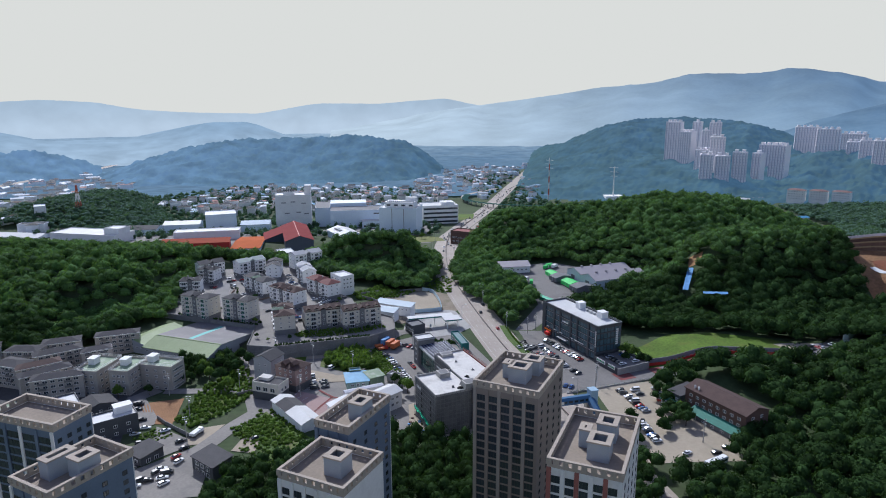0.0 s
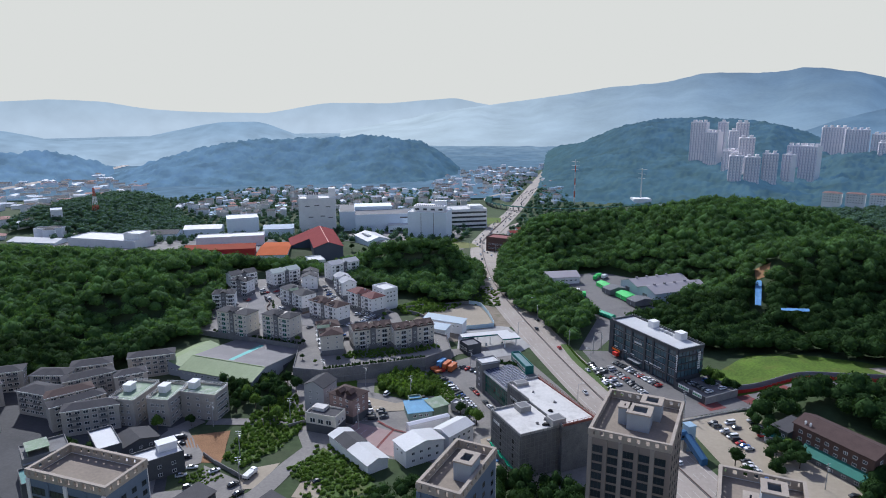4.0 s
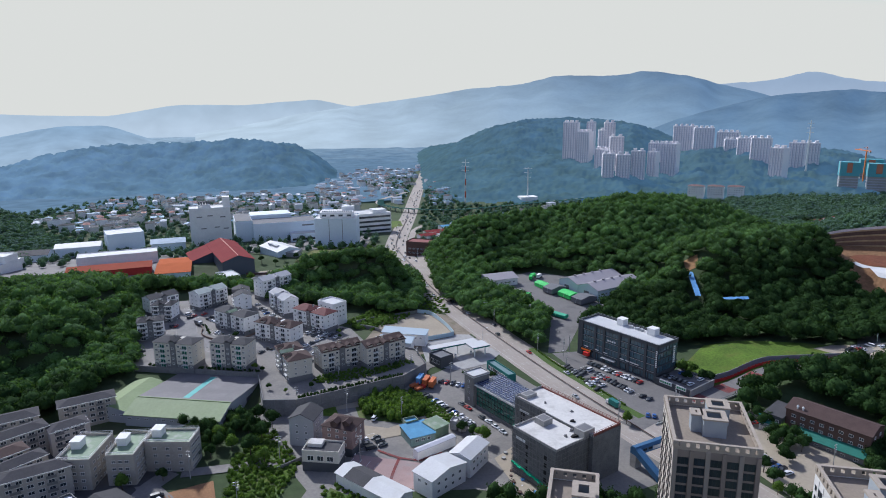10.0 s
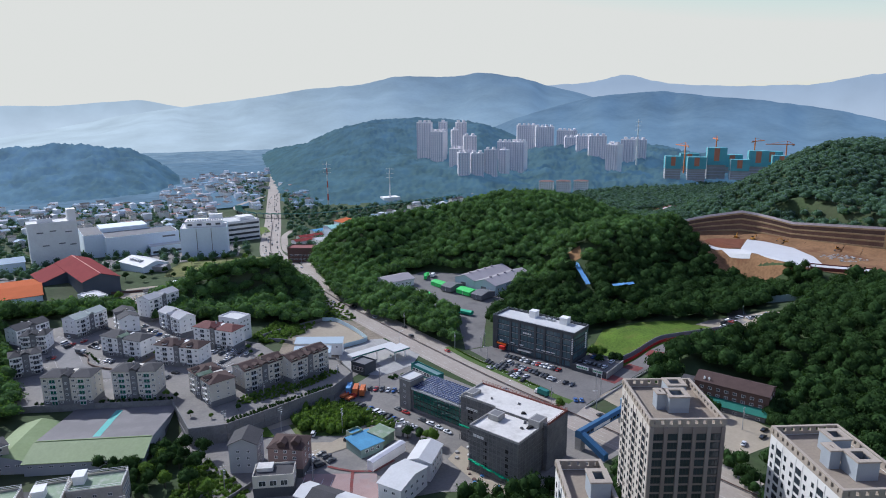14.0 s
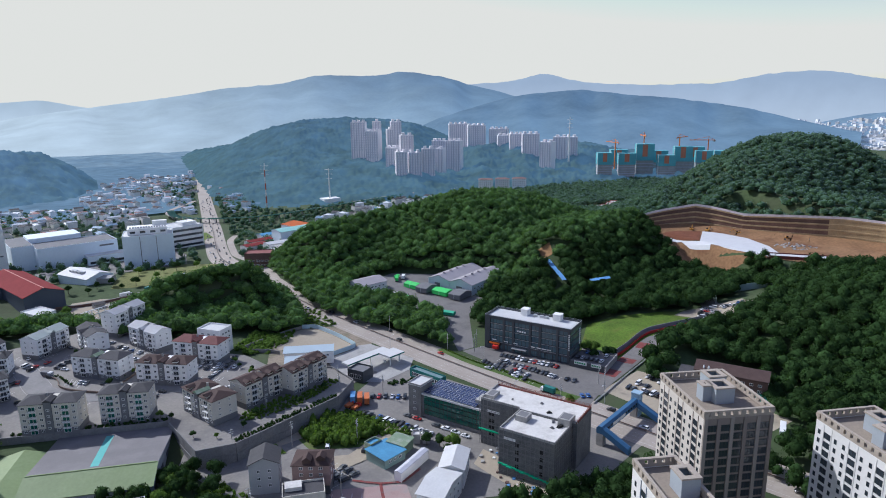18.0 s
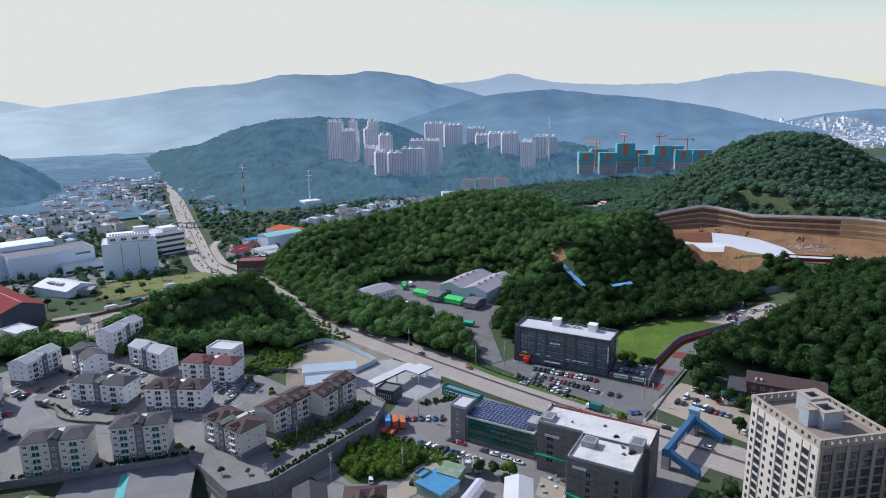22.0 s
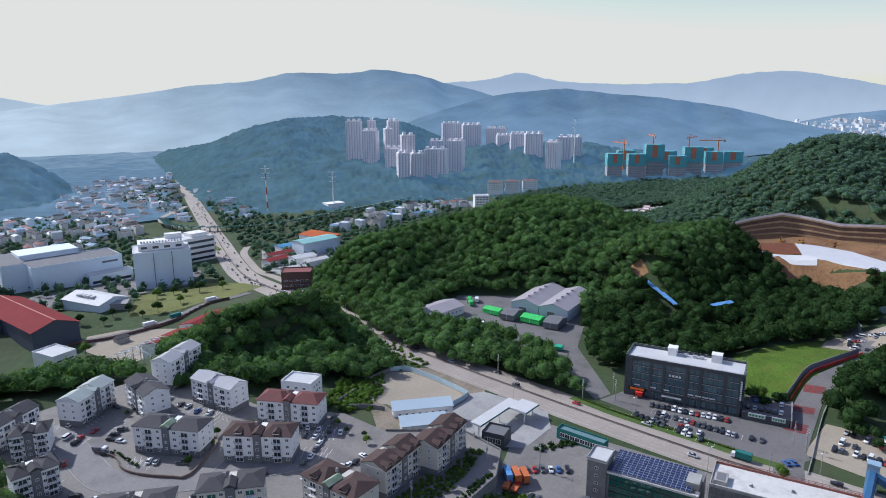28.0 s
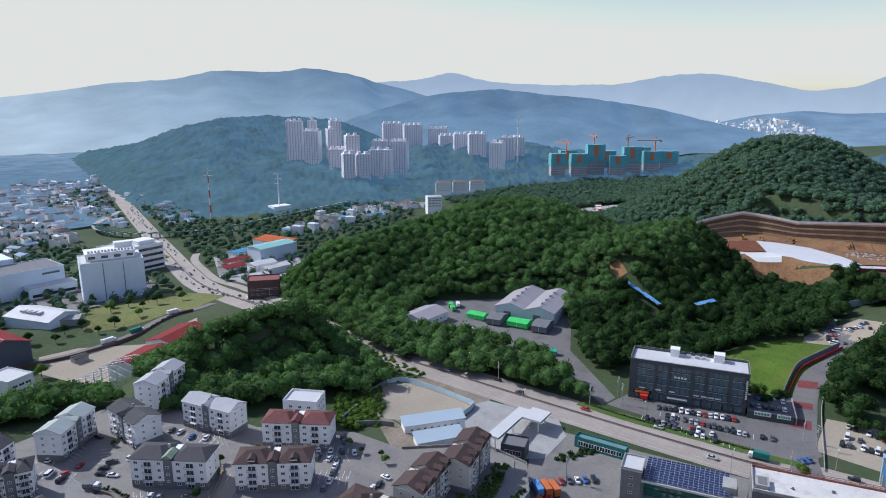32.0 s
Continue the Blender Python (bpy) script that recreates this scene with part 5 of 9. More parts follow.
for i in range(10):
    part("scaffold_pole", Build().box(-0.4 + i * 1.95, -0.55, -1, -0.3 + i * 1.95, -0.45, UH + 1.4), pole_m, unf)
    part("scaffold_pole", Build().box(41.5, -17.3 + i * 1.9, -1, 41.6, -17.2 + i * 1.9, UH + 0.4), pole_m, unf)
    part("scaffold_pole", Build().box(17.45, -17.3 + i * 1.8, -1, 17.55, -17.2 + i * 1.8, UH + 0.4), pole_m, unf)
for k in range(9):
    z = 1.2 + k * 2.0
    part("scaffold_ledger", Build().box(17.5, -18.06, z, 41.6, -17.96, z + 0.1), pole_m, unf)
    part("scaffold_ledger", Build().box(-0.5, -0.56, z, 17.4, -0.46, z + 0.1), pole_m, unf)
    part("scaffold_ledger", Build().box(17.44, -17.9, z, 17.54, -0.6, z + 0.1), pole_m, unf)
    part("scaffold_ledger", Build().box(41.5, -17.9, z, 41.6, 0, z + 0.1), pole_m, unf)
gn = Build()
for i in range(12):
    gn.box(17.8 + i * 1.9, -18.2 - 0.3 * (i % 3), 4.2 - i * 0.18, 19.8 + i * 1.9, -17.6, 4.7 - i * 0.18)
part("green_catch_net", Build().box(-0.5, -0.9, 6.0, 17.8, -0.2, 6.5), mat("green_net", (0.03, 0.42, 0.22), 0.7), unf, "green catch net")
part("green_catch_net", gn, mat("green_net", (0.03, 0.42, 0.22), 0.7), unf, "green catch net")
# no holes cut: thin black panels give the shade inside window openings
for z in (4, 7, 10, 13):
    for q in ((25, -17.62, z, 26.4, -17.52, z + 1.6), (35, -17.62, z, 36.4, -17.52, z + 1.6), (17.88, -9, z, 17.98, -7.4, z + 1.6), (4, -0.12, z, 6.5, -0.02, z + 1.5)):
        part("opening", Build().box(*q), black_rubber, unf, "black panel as the shade inside a window opening")
bn = Build().box(20, -17.66, 15.0, 25, -17.6, 16.2).box(3, -0.2, 14.6, 9, -0.1, 15.6)
part("banner", bn, line_white, unf, "white banner")

# ---- tower blocks in the foreground ----
blue_grey = mat("blue_grey_tower_paint", (0.13, 0.165, 0.22), 0.7, var=0.08, scale=0.2, fine=1.5)
pale_tower = mat("pale_tower_paint", (0.70, 0.68, 0.65), 0.8, var=0.06, scale=0.1, fine=1.0, stain=(0.2, 0.3, (0.44, 0.41, 0.37)))
parapet_m = mat("buff_concrete_coping", (0.38, 0.325, 0.265), 0.85, var=0.12, scale=0.2, fine=1.5, stain=(0.3, 0.5, (0.32, 0.27, 0.22)))
deck_m = mat("buff_roof_deck", (0.27, 0.225, 0.175), 0.9, var=0.15, scale=0.15, fine=1.2, stain=(0.2, 0.5, (0.26, 0.22, 0.18)))


def lift_house(e, x, y, w, d, z, h):
    """An open-topped machine room on the roof: grey walls, a buff rim."""
    b = Build()
    t = 0.35
    b.box(x, y, z, x + w, y + t, z + h).box(x, y + d - t, z, x + w, y + d, z + h).box(x, y + t, z, x + t, y + d - t, z + h).box(x + w - t, y + t, z, x + w, y + d - t, z + h)
    b.box(x + t, y + t, z, x + w - t, y + d - t, z + h * 0.35)
    room = part("machine_room", b, blue_grey_light, e)
    r = Build()
    o, i = 0.25, 1.25
    r.box(x - o, y - o, z + h, x + w + o, y + i, z + h + 0.45).box(x - o, y + d - i, z + h, x + w + o, y + d + o, z + h + 0.45)
    r.box(x - o, y + i, z + h, x + i, y + d - i, z + h + 0.45).box(x + w - i, y + i, z + h, x + w + o, y + d - i, z + h + 0.45)
    part("rim", r, parapet_m, room, "buff concrete rim")


blue_grey_light = mat("grey_machine_room_paint", (0.34, 0.37, 0.40), 0.8, var=0.08, scale=0.3)


def tower(label, A, ang, L, W, h, front, side, rooms, storeys=15, front_cols=5, side_cols=9, ribs=None, sink=6.0, sides=("front", "left", "right"), big=True):
    e = thing("tower_block", label, "tower block", pose(A[0], A[1], 0, 0, 0, ang), "tower blocks")
    t = 0.3
    part("wall_front", Build().box(0, 0, -sink, L, t, h), front, e)
    part("wall_back", Build().box(0, W - t, -sink, L, W, h), side, e)
    part("wall_left", Build().box(0, t, -sink, t, W - t, h), side, e)
    part("wall_right", Build().box(L - t, t, -sink, L, W - t, h), front, e)
    part("roof_deck", Build().box(t, t, h - 0.6, L - t, W - t, h - 0.3), deck_m, e)
    sh = (h - 3) / storeys
    c = Build()
    for x0, y0, x1, y1 in ((-0.15, -0.15, L + 0.15, 0.75), (-0.15, W - 0.75, L + 0.15, W + 0.15), (-0.15, 0.75, 0.75, W - 0.75), (L - 0.75, 0.75, L + 0.15, W - 0.75)):
        c.box(x0, y0, h + 2.2, x1, y1, h + 2.65)
    part("crown_beam", c, parapet_m, e)
    low = Build()
    low.box(0, 0, h, L, 0.4, h + 0.9).box(0, W - 0.4, h, L, W, h + 0.9).box(0, 0.4, h, 0.4, W - 0.4, h + 0.9).box(L - 0.4, 0.4, h, L, W - 0.4, h + 0.9)
    part("parapet", low, parapet_m, e)
    post = Build().box(-0.75, -0.2, 0, 0.75, 0.5, 1.3).mesh("crown_post", parapet_m)
    for face_ in ("front", "right", "back", "left"):
        span = L if face_ in ("front", "back") else W
        n = max(3, round(span / 2.6))
        for i in range(n + 1):
            part("crown_post", post, None, e, at=on_side(face_, L, W, min(max(span * i / n, 0.5), span - 0.5), h + 0.9))
    for r in rooms:
        lift_house(e, *r, h - 0.3, 5.2)
    rib = ribs or side
    if "left" in sides:                     # painted strips down the long side
        for i in range(side_cols):
            if i % 3 == 1:
                for o in (-1.75, 1.45):
                    part("strip", Build().box(0, -0.12, 0, 0.3, 0, h + sink - 0.4), front, e, at=on_side("left", L, W, W * (i + 0.5) / side_cols + o, -sink))
    for i in range(front_cols + 1):
        x = (L - 1.2) * i / front_cols
        if "front" in sides:
            part("rib", Build().box(x, -0.35, -sink, x + 1.2, 0, h), rib if i % 2 == 0 else front, e)
    wf = (L - 1.2) / front_cols - 1.2
    for k in range(storeys):
        z = 1.2 + k * sh
        if "front" in sides:
            for i in range(front_cols):
                part("window", window_mesh(max(wf - 0.2, 0.8), sh - 0.75, None, frame_m, 2), None, e, at=on_side("front", L, W, 1.2 + wf / 2 + i * (L - 1.2) / front_cols, z + 0.3))
        if "left" in sides:
            for i in range(side_cols):
                big_ = i % 3 == 1
                part("window", window_mesh(2.5 if big_ else 1.0, 1.9 if big_ else 1.45, None, frame_m, 1 if big_ else 0), None, e, at=on_side("left", L, W, W * (i + 0.5) / side_cols, z + (0.25 if big_ else 0.55)))
        if "right" in sides:
            for i in range(4):
                part("window", window_mesh(1.5, 1.4, None, frame_m, 1), None, e, at=on_side("right", L, W, W * (i + 0.5) / 4, z + 0.5))
    return e


tower("tall taupe and beige tower block with a crowned flat roof", (60.5, 161.5), -26, 23, 29.5, 46.8, mat("taupe_front_paint", (0.25, 0.205, 0.175), 0.8, var=0.06, scale=0.1), beige_wall, [(9, 9.5, 6.5, 6.5), (11.5, 18, 6, 6), (6, 12, 3, 4)], ribs=mat("warm_grey_rib_paint", (0.32, 0.275, 0.235), 0.8, var=0.06, scale=0.1), sides=("front", "left", "right"))
tower("tall white-sided tower block with a buff roof deck", (77.5, 113), -24, 20, 33, 46.0, pale_tower, pale_tower, [(9, 8, 6, 6.5), (9.5, 19.5, 5.5, 6), (5.5, 14, 3, 4)], ribs=mat("brick_red_stripe_paint", (0.28, 0.11, 0.09), 0.8, var=0.1, scale=0.2), side_cols=10)
tower("white and blue-grey tower block, stepped roof", (11.5, 134.8), -26, 12, 24, 46.5, blue_grey, pale_tower, [(6, 9, 5, 6)], front_cols=3, side_cols=5, ribs=blue_grey)
tower("white tower block with a buff roof deck, lower wing", (5.5, 112.5), -26, 21, 19.5, 43.5, pale_tower, pale_tower, [(10, 7, 5.5, 5.5)], front_cols=5, side_cols=4, sides=("front", "left"))
tower("pale tower block with tall dark window bays", (-92, 143), -19, 27, 14, 45.6, blue_grey, pale_tower, [], front_cols=4, side_cols=3, ribs=pale_tower, sides=("front", "right"))
tower("pale tower block with a buff roof deck and a green hatch", (-62, 107), -28, 16, 24, 45.5, blue_grey, pale_tower, [(3, 6, 4, 8), (9, 10, 5, 6)], front_cols=3, side_cols=4, ribs=pale_tower, sides=("front", "left", "right"))

# ---- low flats and houses in the south-west ----
W4 = (3.6, 6.4, 9.2)
LZ = -1.5
low_kw = dict(category="flats", base=cream_wall, base_h=2.8, group="low flats")


low_roof = mat("charcoal_shingle_roof", (0.052, 0.05, 0.056), 0.85, var=0.2, scale=0.15, fine=1.5, per=0.4, stain=(0.2, 0.5, (0.075, 0.072, 0.07)))
low_render = mat("weathered_cream_render", (0.40, 0.37, 0.325), 0.85, var=0.12, scale=0.15, fine=1.5, per=0.4, stain=(0.25, 0.45, (0.27, 0.25, 0.22)))


def low_flats(A, ang, L, W, h, label, roofm=None, rise=1.7, wall=None):
    """Four storeys with glazed balconies, pale floor bands and a shallow hipped roof."""
    e = house("low_flats", label, (A[0] - 3, A[1] + 4), ang, L, W, LZ + 1.0, h, wall or low_render, "hip", roofm or low_roof, "flats", rise, over=0.5, group="low flats",
              win=[("front", max(3, int(L / 3.4)), (1.2, 4.0, 6.8, 9.4), 2.1, 1.4), ("right", 2, (1.2, 4.0, 6.8, 9.4), 1.3, 1.3)])
    part("gutter", Build().box(-0.55, -0.62, h - 0.12, L + 0.55, -0.5, h + 0.14), line_white, e, "white gutter")
    for x in (L * 0.22, L * 0.72):
        for z in (3.6, 6.4, 9.1):
            part("balcony", Build().box(x - 1.7, -0.95, z - 0.15, x + 1.7, -0.03, z).box(x - 1.7, -0.95, z, x + 1.7, -0.88, z + 0.95).box(x - 1.7, -0.88, z, x - 1.63, -0.03, z + 0.95).box(x + 1.63, -0.88, z, x + 1.7, -0.03, z + 0.95), concrete_dark, e)
    return e


low_flats((-183.5, 284), 0, 18, 10, 11.4, "cream low flats with a grey hipped roof under the wood")
low_flats((-168.5, 293), 22, 19, 10, 11.4, "cream low block of flats with a dark hipped roof")
low_flats((-162, 275.5), 36, 23, 9, 11.4, "cream low block of flats with a long grey roof")
low_flats((-179, 267), -18, 17, 11, 11.4, "cream low block of flats with a rounded grey roof")
low_flats((-160, 258), 38, 20, 8.5, 11.4, "cream low block of flats with a charcoal roof", roof_brown)
low_flats((-152.5, 248.5), 42, 23, 7.5, 11.4, "cream low block of flats with a charcoal roof ridge")
low_flats((-145.5, 244.5), 21, 23, 9, 11.4, "cream low flats with tall stair windows and a grey roof")
low_flats((-145, 305), 20, 23, 9, 11.4, "cream low block of flats with solar panels on its grey roof")
low_flats((-205, 262), 42, 19, 10, 11.4, "cream low block of flats at the edge of the wood")
low_flats((-190, 238), 42, 18, 10, 11.4, "cream low block of flats with a white gutter")
low_flats((-205, 285), 20, 15, 10, 11.4, "cream low block of flats half hidden by the wood")
low_flats((-141, 283), 30, 15, 9, 10.5, "brick-fronted low flats with a grey roof", wall=beige_wall)
low_flats((-214, 240), 40, 20, 9, 11.4, "cream low block of flats with a dark brown roof", roof_brown)
low_flats((-196, 214), 40, 19, 9, 11.4, "cream low block of flats beside the dark house")


def terrace_roof_flats(A, ang, L, W, label):
    """Four storeys, a flat roof with green coating, white railings and a stair head."""
    e = house("roof_terrace_flats", label, A, ang, L, W, LZ, 12.6, low_render, "flat", green_coat, "flats", group="flats with roof terraces",
              win=[("front", 3, (1.0, 4.0, 7.0, 10.0), 1.5, 1.2), ("right", 5, (1.0, 4.0, 7.0, 10.0), 1.7, 1.3)])
    part("stair_head", Build().box(1, W * 0.45, 12.7, 4.6, W * 0.45 + 4.5, 15.8).box(0.7, W * 0.45 - 0.3, 15.8, 4.9, W * 0.45 + 4.8, 16.1), white_wall, e)
    for zz in (13.9, 14.5):
        for q in ((0, 0, L, 0.1), (0, W - 0.1, L, W), (0, 0.1, 0.1, W - 0.1), (L - 0.1, 0.1, L, W - 0.1)):
            part("roof_rail", Build().box(q[0], q[1], zz, q[2], q[3], zz + 0.12), white_wall, e)
    return e


terrace_roof_flats((-133, 260), -10, 12.3, 20, "cream flats with a green roof terrace and white railings")
terrace_roof_flats((-115.8, 259.5), -9, 10.5, 18, "cream flats with a white-green roof terrace")
terrace_roof_flats((-103.6, 267), -13, 18, 11, "cream flats with balconies under a green roof terrace")

bf = house("balcony_house", "grey house with planted balconies and a roof terrace", (-142, 212), 38, 16, 13, LZ, 10.5, mat("weathered_grey_render", (0.25, 0.24, 0.225), 0.85, var=0.15, scale=0.2, fine=1.5), "flat", concrete_dark, "house", win=[("front", 4, (1.2, 4.2, 7.2), 1.6, 1.3), ("right", 3, (1.2, 4.2, 7.2), 1.4, 1.3)])
for z in (3.2, 6.2, 9.2):
    part("balcony_slab", Build().box(0, -1.2, z, 16, -0.02, z + 0.2), concrete, bf)
part("pergola", Build().box(2, 2, 10.6, 2.2, 11, 13).box(9, 2, 10.6, 9.2, 11, 13).box(1.6, 2, 13, 9.6, 11, 13.15), green_coat, bf, "green-roofed pergola")
house("dark_tall_house", "tall dark house with a teal roof terrace", (-128, 190), 38, 15, 12, LZ, 14, dark_wall, "flat", mat("teal_terrace_coating", (0.10, 0.24, 0.22), 0.7, var=0.15, scale=0.2), "house", win=[("front", 3, (2, 5.5, 9), 1.8, 1.6), ("right", 3, (2, 5.5, 9), 1.8, 1.6)])
house("dark_house", "dark clad house with a white roof terrace", (-117.8, 220), 38, 9, 19, LZ, 10, dark_wall, "flat", roof_white, "house", win=[("front", 2, (3, 6.5), 1.6, 1.4)])
house("grey_gabled_house", "dark house with a pale grey gabled roof", (-111.5, 226), 44, 15, 12, LZ, 7.5, dark_wall, "gable", roof_grey, "house", rise=2.0, along="y", win=[("front", 3, (2, 5), 1.4, 1.2)])
lng = house("dark_long_house", "long dark clad building with a white roof", (-103, 206), 38, 24, 10, LZ, 9.3, dark_wall, "flat", roof_white, "building", win=[("front", 4, (2.2, 5.6), 1.6, 1.4)])
part("stair_head", Build().box(16, 5.0, 9.4, 23, 9.6, 12.4).box(15.7, 4.7, 12.4, 23.3, 9.9, 12.7), white_wall, lng)
house("black_house", "low black house with a shed roof by the lane", (-78.5, 196.5), -34, 10, 10, -1, 4.5, dark_wall, "shed", roof_grey, "house", rise=1.0, win=[("front", 2, (1.2,), 2.2, 1.8), ("right", 2, (1.2,), 1.8, 1.8)])
house("black_house", "black house with a steel-blue glazed corner by the lane", (-49, 189), -38, 14, 9, -1, 6.5, dark_wall, "shed", roof_grey, "house", rise=1.2, win=[("front", 3, (1.0, 3.8), 2.2, 1.8)])
house("grey_house", "tall grey house with a dark gabled roof", (-48, 275), -24, 11, 11, 0, 11.5, mat("pale_grey_render", (0.40, 0.40, 0.41), 0.8, var=0.08, scale=0.2), "gable", roof_grey, "house", rise=2.6, along="y", win=[("front", 2, (2, 5, 8), 1.2, 1.2), ("right", 3, (2, 5, 8), 1.2, 1.2)])
bh = house("brown_brick_house", "brown brick house with a dark jagged roof", (-34.5, 266), -33, 14, 11, 0, 11.5, mat("mauve_brick", (0.27, 0.19, 0.17), 0.85, var=0.14, scale=0.3, fine=3), "hip", roof_brown, "house", rise=2.6, win=[("front", 3, (4, 7, 9.6), 1.4, 1.2), ("right", 2, (4, 7, 9.6), 1.2, 1.2)], base=dark_wall, base_h=3)
part("dormer", Build().box(4, 0.2, 11.5, 7, 3.5, 13.2).gable(3.8, 0, 7.2, 4, 13.2, 1.2, 0.1, 0.2, along="y"), roof_brown, bh)
part("dormer", Build().box(9, 1.5, 11.5, 12, 4.5, 13.4).gable(8.8, 1.2, 12.2, 5, 13.4, 1.2, 0.1, 0.2, along="y"), roof_brown, bh)
mod = house("modern_white_house", "modern white house with flat roof and glazed terrace", (-43, 253.5), -20, 15, 9, 0, 7.4, cream_wall, "flat", roof_grey, "house", win=[("front", 3, (3.9,), 2.6, 2.2), ("right", 2, (3.9,), 1.6, 1.6)], base=dark_wall, base_h=3.2)
part("roof_step", Build().box(1, 4, 7.5, 7, 8.4, 9.0), roof_slab, mod)
sh_ = house("white_shed", "long low shed with white and grey metal roofs", (-30.5, 241), -52, 31, 9.5, 0, 4.0, white_wall, "gable", roof_white, "shed", rise=1.6)
part("grey_roof_sheet", Build().gable(5, 0, 15, 9.5, 4.1, 1.65, 0.45, 0.2), roof_grey, sh_)
house("white_house", "white two-storey house with a white gabled roof and balcony", (3.2, 221.5), 33, 18, 10, 0, 7.4, white_wall, "gable", roof_white, "house", rise=1.8, along="y", win=[("front", 4, (1.5, 4.6), 1.4, 1.2), ("left", 2, (4.6,), 1.4, 1.2)])
house("white_house", "white two-storey house with a plain white gable roof", (20.5, 233), 46, 15, 9.5, 0, 7.2, white_wall, "gable", roof_white, "house", rise=1.6, win=[("front", 4, (1.4, 4.4), 1.5, 1.2)])
house("blue_roofed_shed", "low workshop with a bright blue metal roof", (2.2, 261.5), 14, 11.2, 11.4, 0, 3.2, mat("green_grey_panel", (0.22, 0.30, 0.27), 0.7, var=0.12, scale=0.3), "shed", roof_blue, "shed", rise=0.7, win=[("front", 3, (0.9,), 1.6, 1.3)])
house("blue_roofed_shed", "small lean-to with a blue roof", (2.0, 273.4), 14, 6, 4, 0, 3.9, green_coat, "flat", roof_blue, "shed")
house("green_roofed_shed", "low lean-to with a pale green roof", (13.5, 266), 30, 8, 8, 0, 3.6, green_coat, "shed", green_coat, "shed", rise=0.6)
house("long_white_cabin", "long low white cabin", (3, 250), 26, 20, 3.2, 0, 3.1, white_wall, "gable", mat("pale_lilac_sheet", (0.5, 0.5, 0.54), 0.7), "cabin", rise=0.4, over=0.1)
for dx in (0, 3.4):
    house("site_cabin", "grey-white site cabin beside the lean-to", (21.5 + dx, 272 - dx * 0.7), -30, 3.0, 4.5, 0, 2.9, concrete, "flat", roof_slab, "cabin", sink=0.5)
# large shed with one green and one grey slope
gs = thing("warehouse", "large warehouse, green metal roof on one side, grey on the other", "warehouse", pose(-134.7, 320.6, -2, 0, 0, -21))
HALL_X, HALL_Y, GL, GW, GH, HALL_TOP = 16.0, -5.0, 62.0, 41.0, 6.6, 10.2
cladding = mat("pale_grey_cladding", (0.36, 0.38, 0.40), 0.6, var=0.06, scale=0.1)
old_metal = mat("grey_brown_metal_roof", (0.17, 0.16, 0.16), 0.7, var=0.15, scale=0.1, stain=(0.1, 0.4, (0.23, 0.215, 0.21)))
part("wall", Build().box(HALL_X, HALL_Y, -2, GL, GW, GH), cladding, gs)
part("side_wall", Build().box(-1, -3, -2, HALL_X - 0.02, 29, GH), cladding, gs)
part("green_slope", Build().face([(HALL_X - 0.5, HALL_Y - 0.6, GH), (GL + 0.6, HALL_Y - 0.6, GH), (GL + 0.6, 6, HALL_TOP), (HALL_X - 0.5, 6, HALL_TOP)]).box(HALL_X - 0.5, HALL_Y - 0.6, GH - 0.3, GL + 0.6, HALL_Y - 0.45, GH), roof_green, gs, "pale green metal roof slope")
part("grey_slope", Build().face([(HALL_X, 6, HALL_TOP), (GL + 0.6, 6, HALL_TOP), (GL + 0.6, GW + 0.6, GH + 0.1), (HALL_X, GW + 0.6, GH + 0.1)]), old_metal, gs, "weathered grey roof slope")
part("side_slope", Build().face([(-1.6, -3.6, GH), (7.5, -3.6, GH + 2.6), (7.5, 29.6, GH + 2.6), (-1.6, 29.6, GH)]), roof_green, gs, "pale green metal roof slope")
part("side_slope", Build().face([(7.5, -3.6, GH + 2.6), (HALL_X + 0.4, -3.6, GH + 0.3), (HALL_X + 0.4, 29.6, GH + 0.3), (7.5, 29.6, GH + 2.6)]), roof_green, gs, "pale green metal roof slope")
part("teal_strip", Build().face([(37.6, 8, HALL_TOP - 0.15), (40.6, 8, HALL_TOP - 0.15), (38.6, 38, GH + 0.5), (35.6, 38, GH + 0.5)]), mat("teal_sheet", (0.12, 0.42, 0.38), 0.6), gs, "teal roof lights")
for q in ([(GL, HALL_Y, GH), (GL, GW, GH), (GL, 6, HALL_TOP)], [(HALL_X, HALL_Y, GH), (HALL_X, 6, HALL_TOP), (HALL_X, GW, GH)], [(-1, -3, GH), (HALL_X - 0.02, -3, GH), (7.5, -3, GH + 2.6)], [(-1, 29, GH), (7.5, 29, GH + 2.6), (HALL_X - 0.02, 29, GH)]):
    part("gable_end", Build().face(q), cladding, gs)
for i in range(22):
    x = HALL_X + i * 2.1
    part("roof_seam", Build().face([(x, HALL_Y - 0.6, GH + 0.05), (x + 0.12, HALL_Y - 0.6, GH + 0.05), (x + 0.12, 6, HALL_TOP + 0.05), (x, 6, HALL_TOP + 0.05)]), roof_green, gs)
for i in range(11):
    part("window", window_mesh(1.8, 0.8), None, gs, at=pose(HALL_X + 2.5 + i * 4.1, HALL_Y, 4.4))
for i in range(4):
    part("window", window_mesh(1.8, 0.8), None, gs, at=pose(1.5 + i * 3.8, -3, 4.4))
for i, y in enumerate((-2, 9, 22)):
    part("roller_door", Build().box(GL, y, 0, GL + 0.1, y + 6, 4.6), dark_wall, gs, "dark roller door")
part("ridge_cap", Build().box(HALL_X, 5.7, HALL_TOP - 0.05, GL, 6.3, HALL_TOP + 0.15), roof_green, gs)
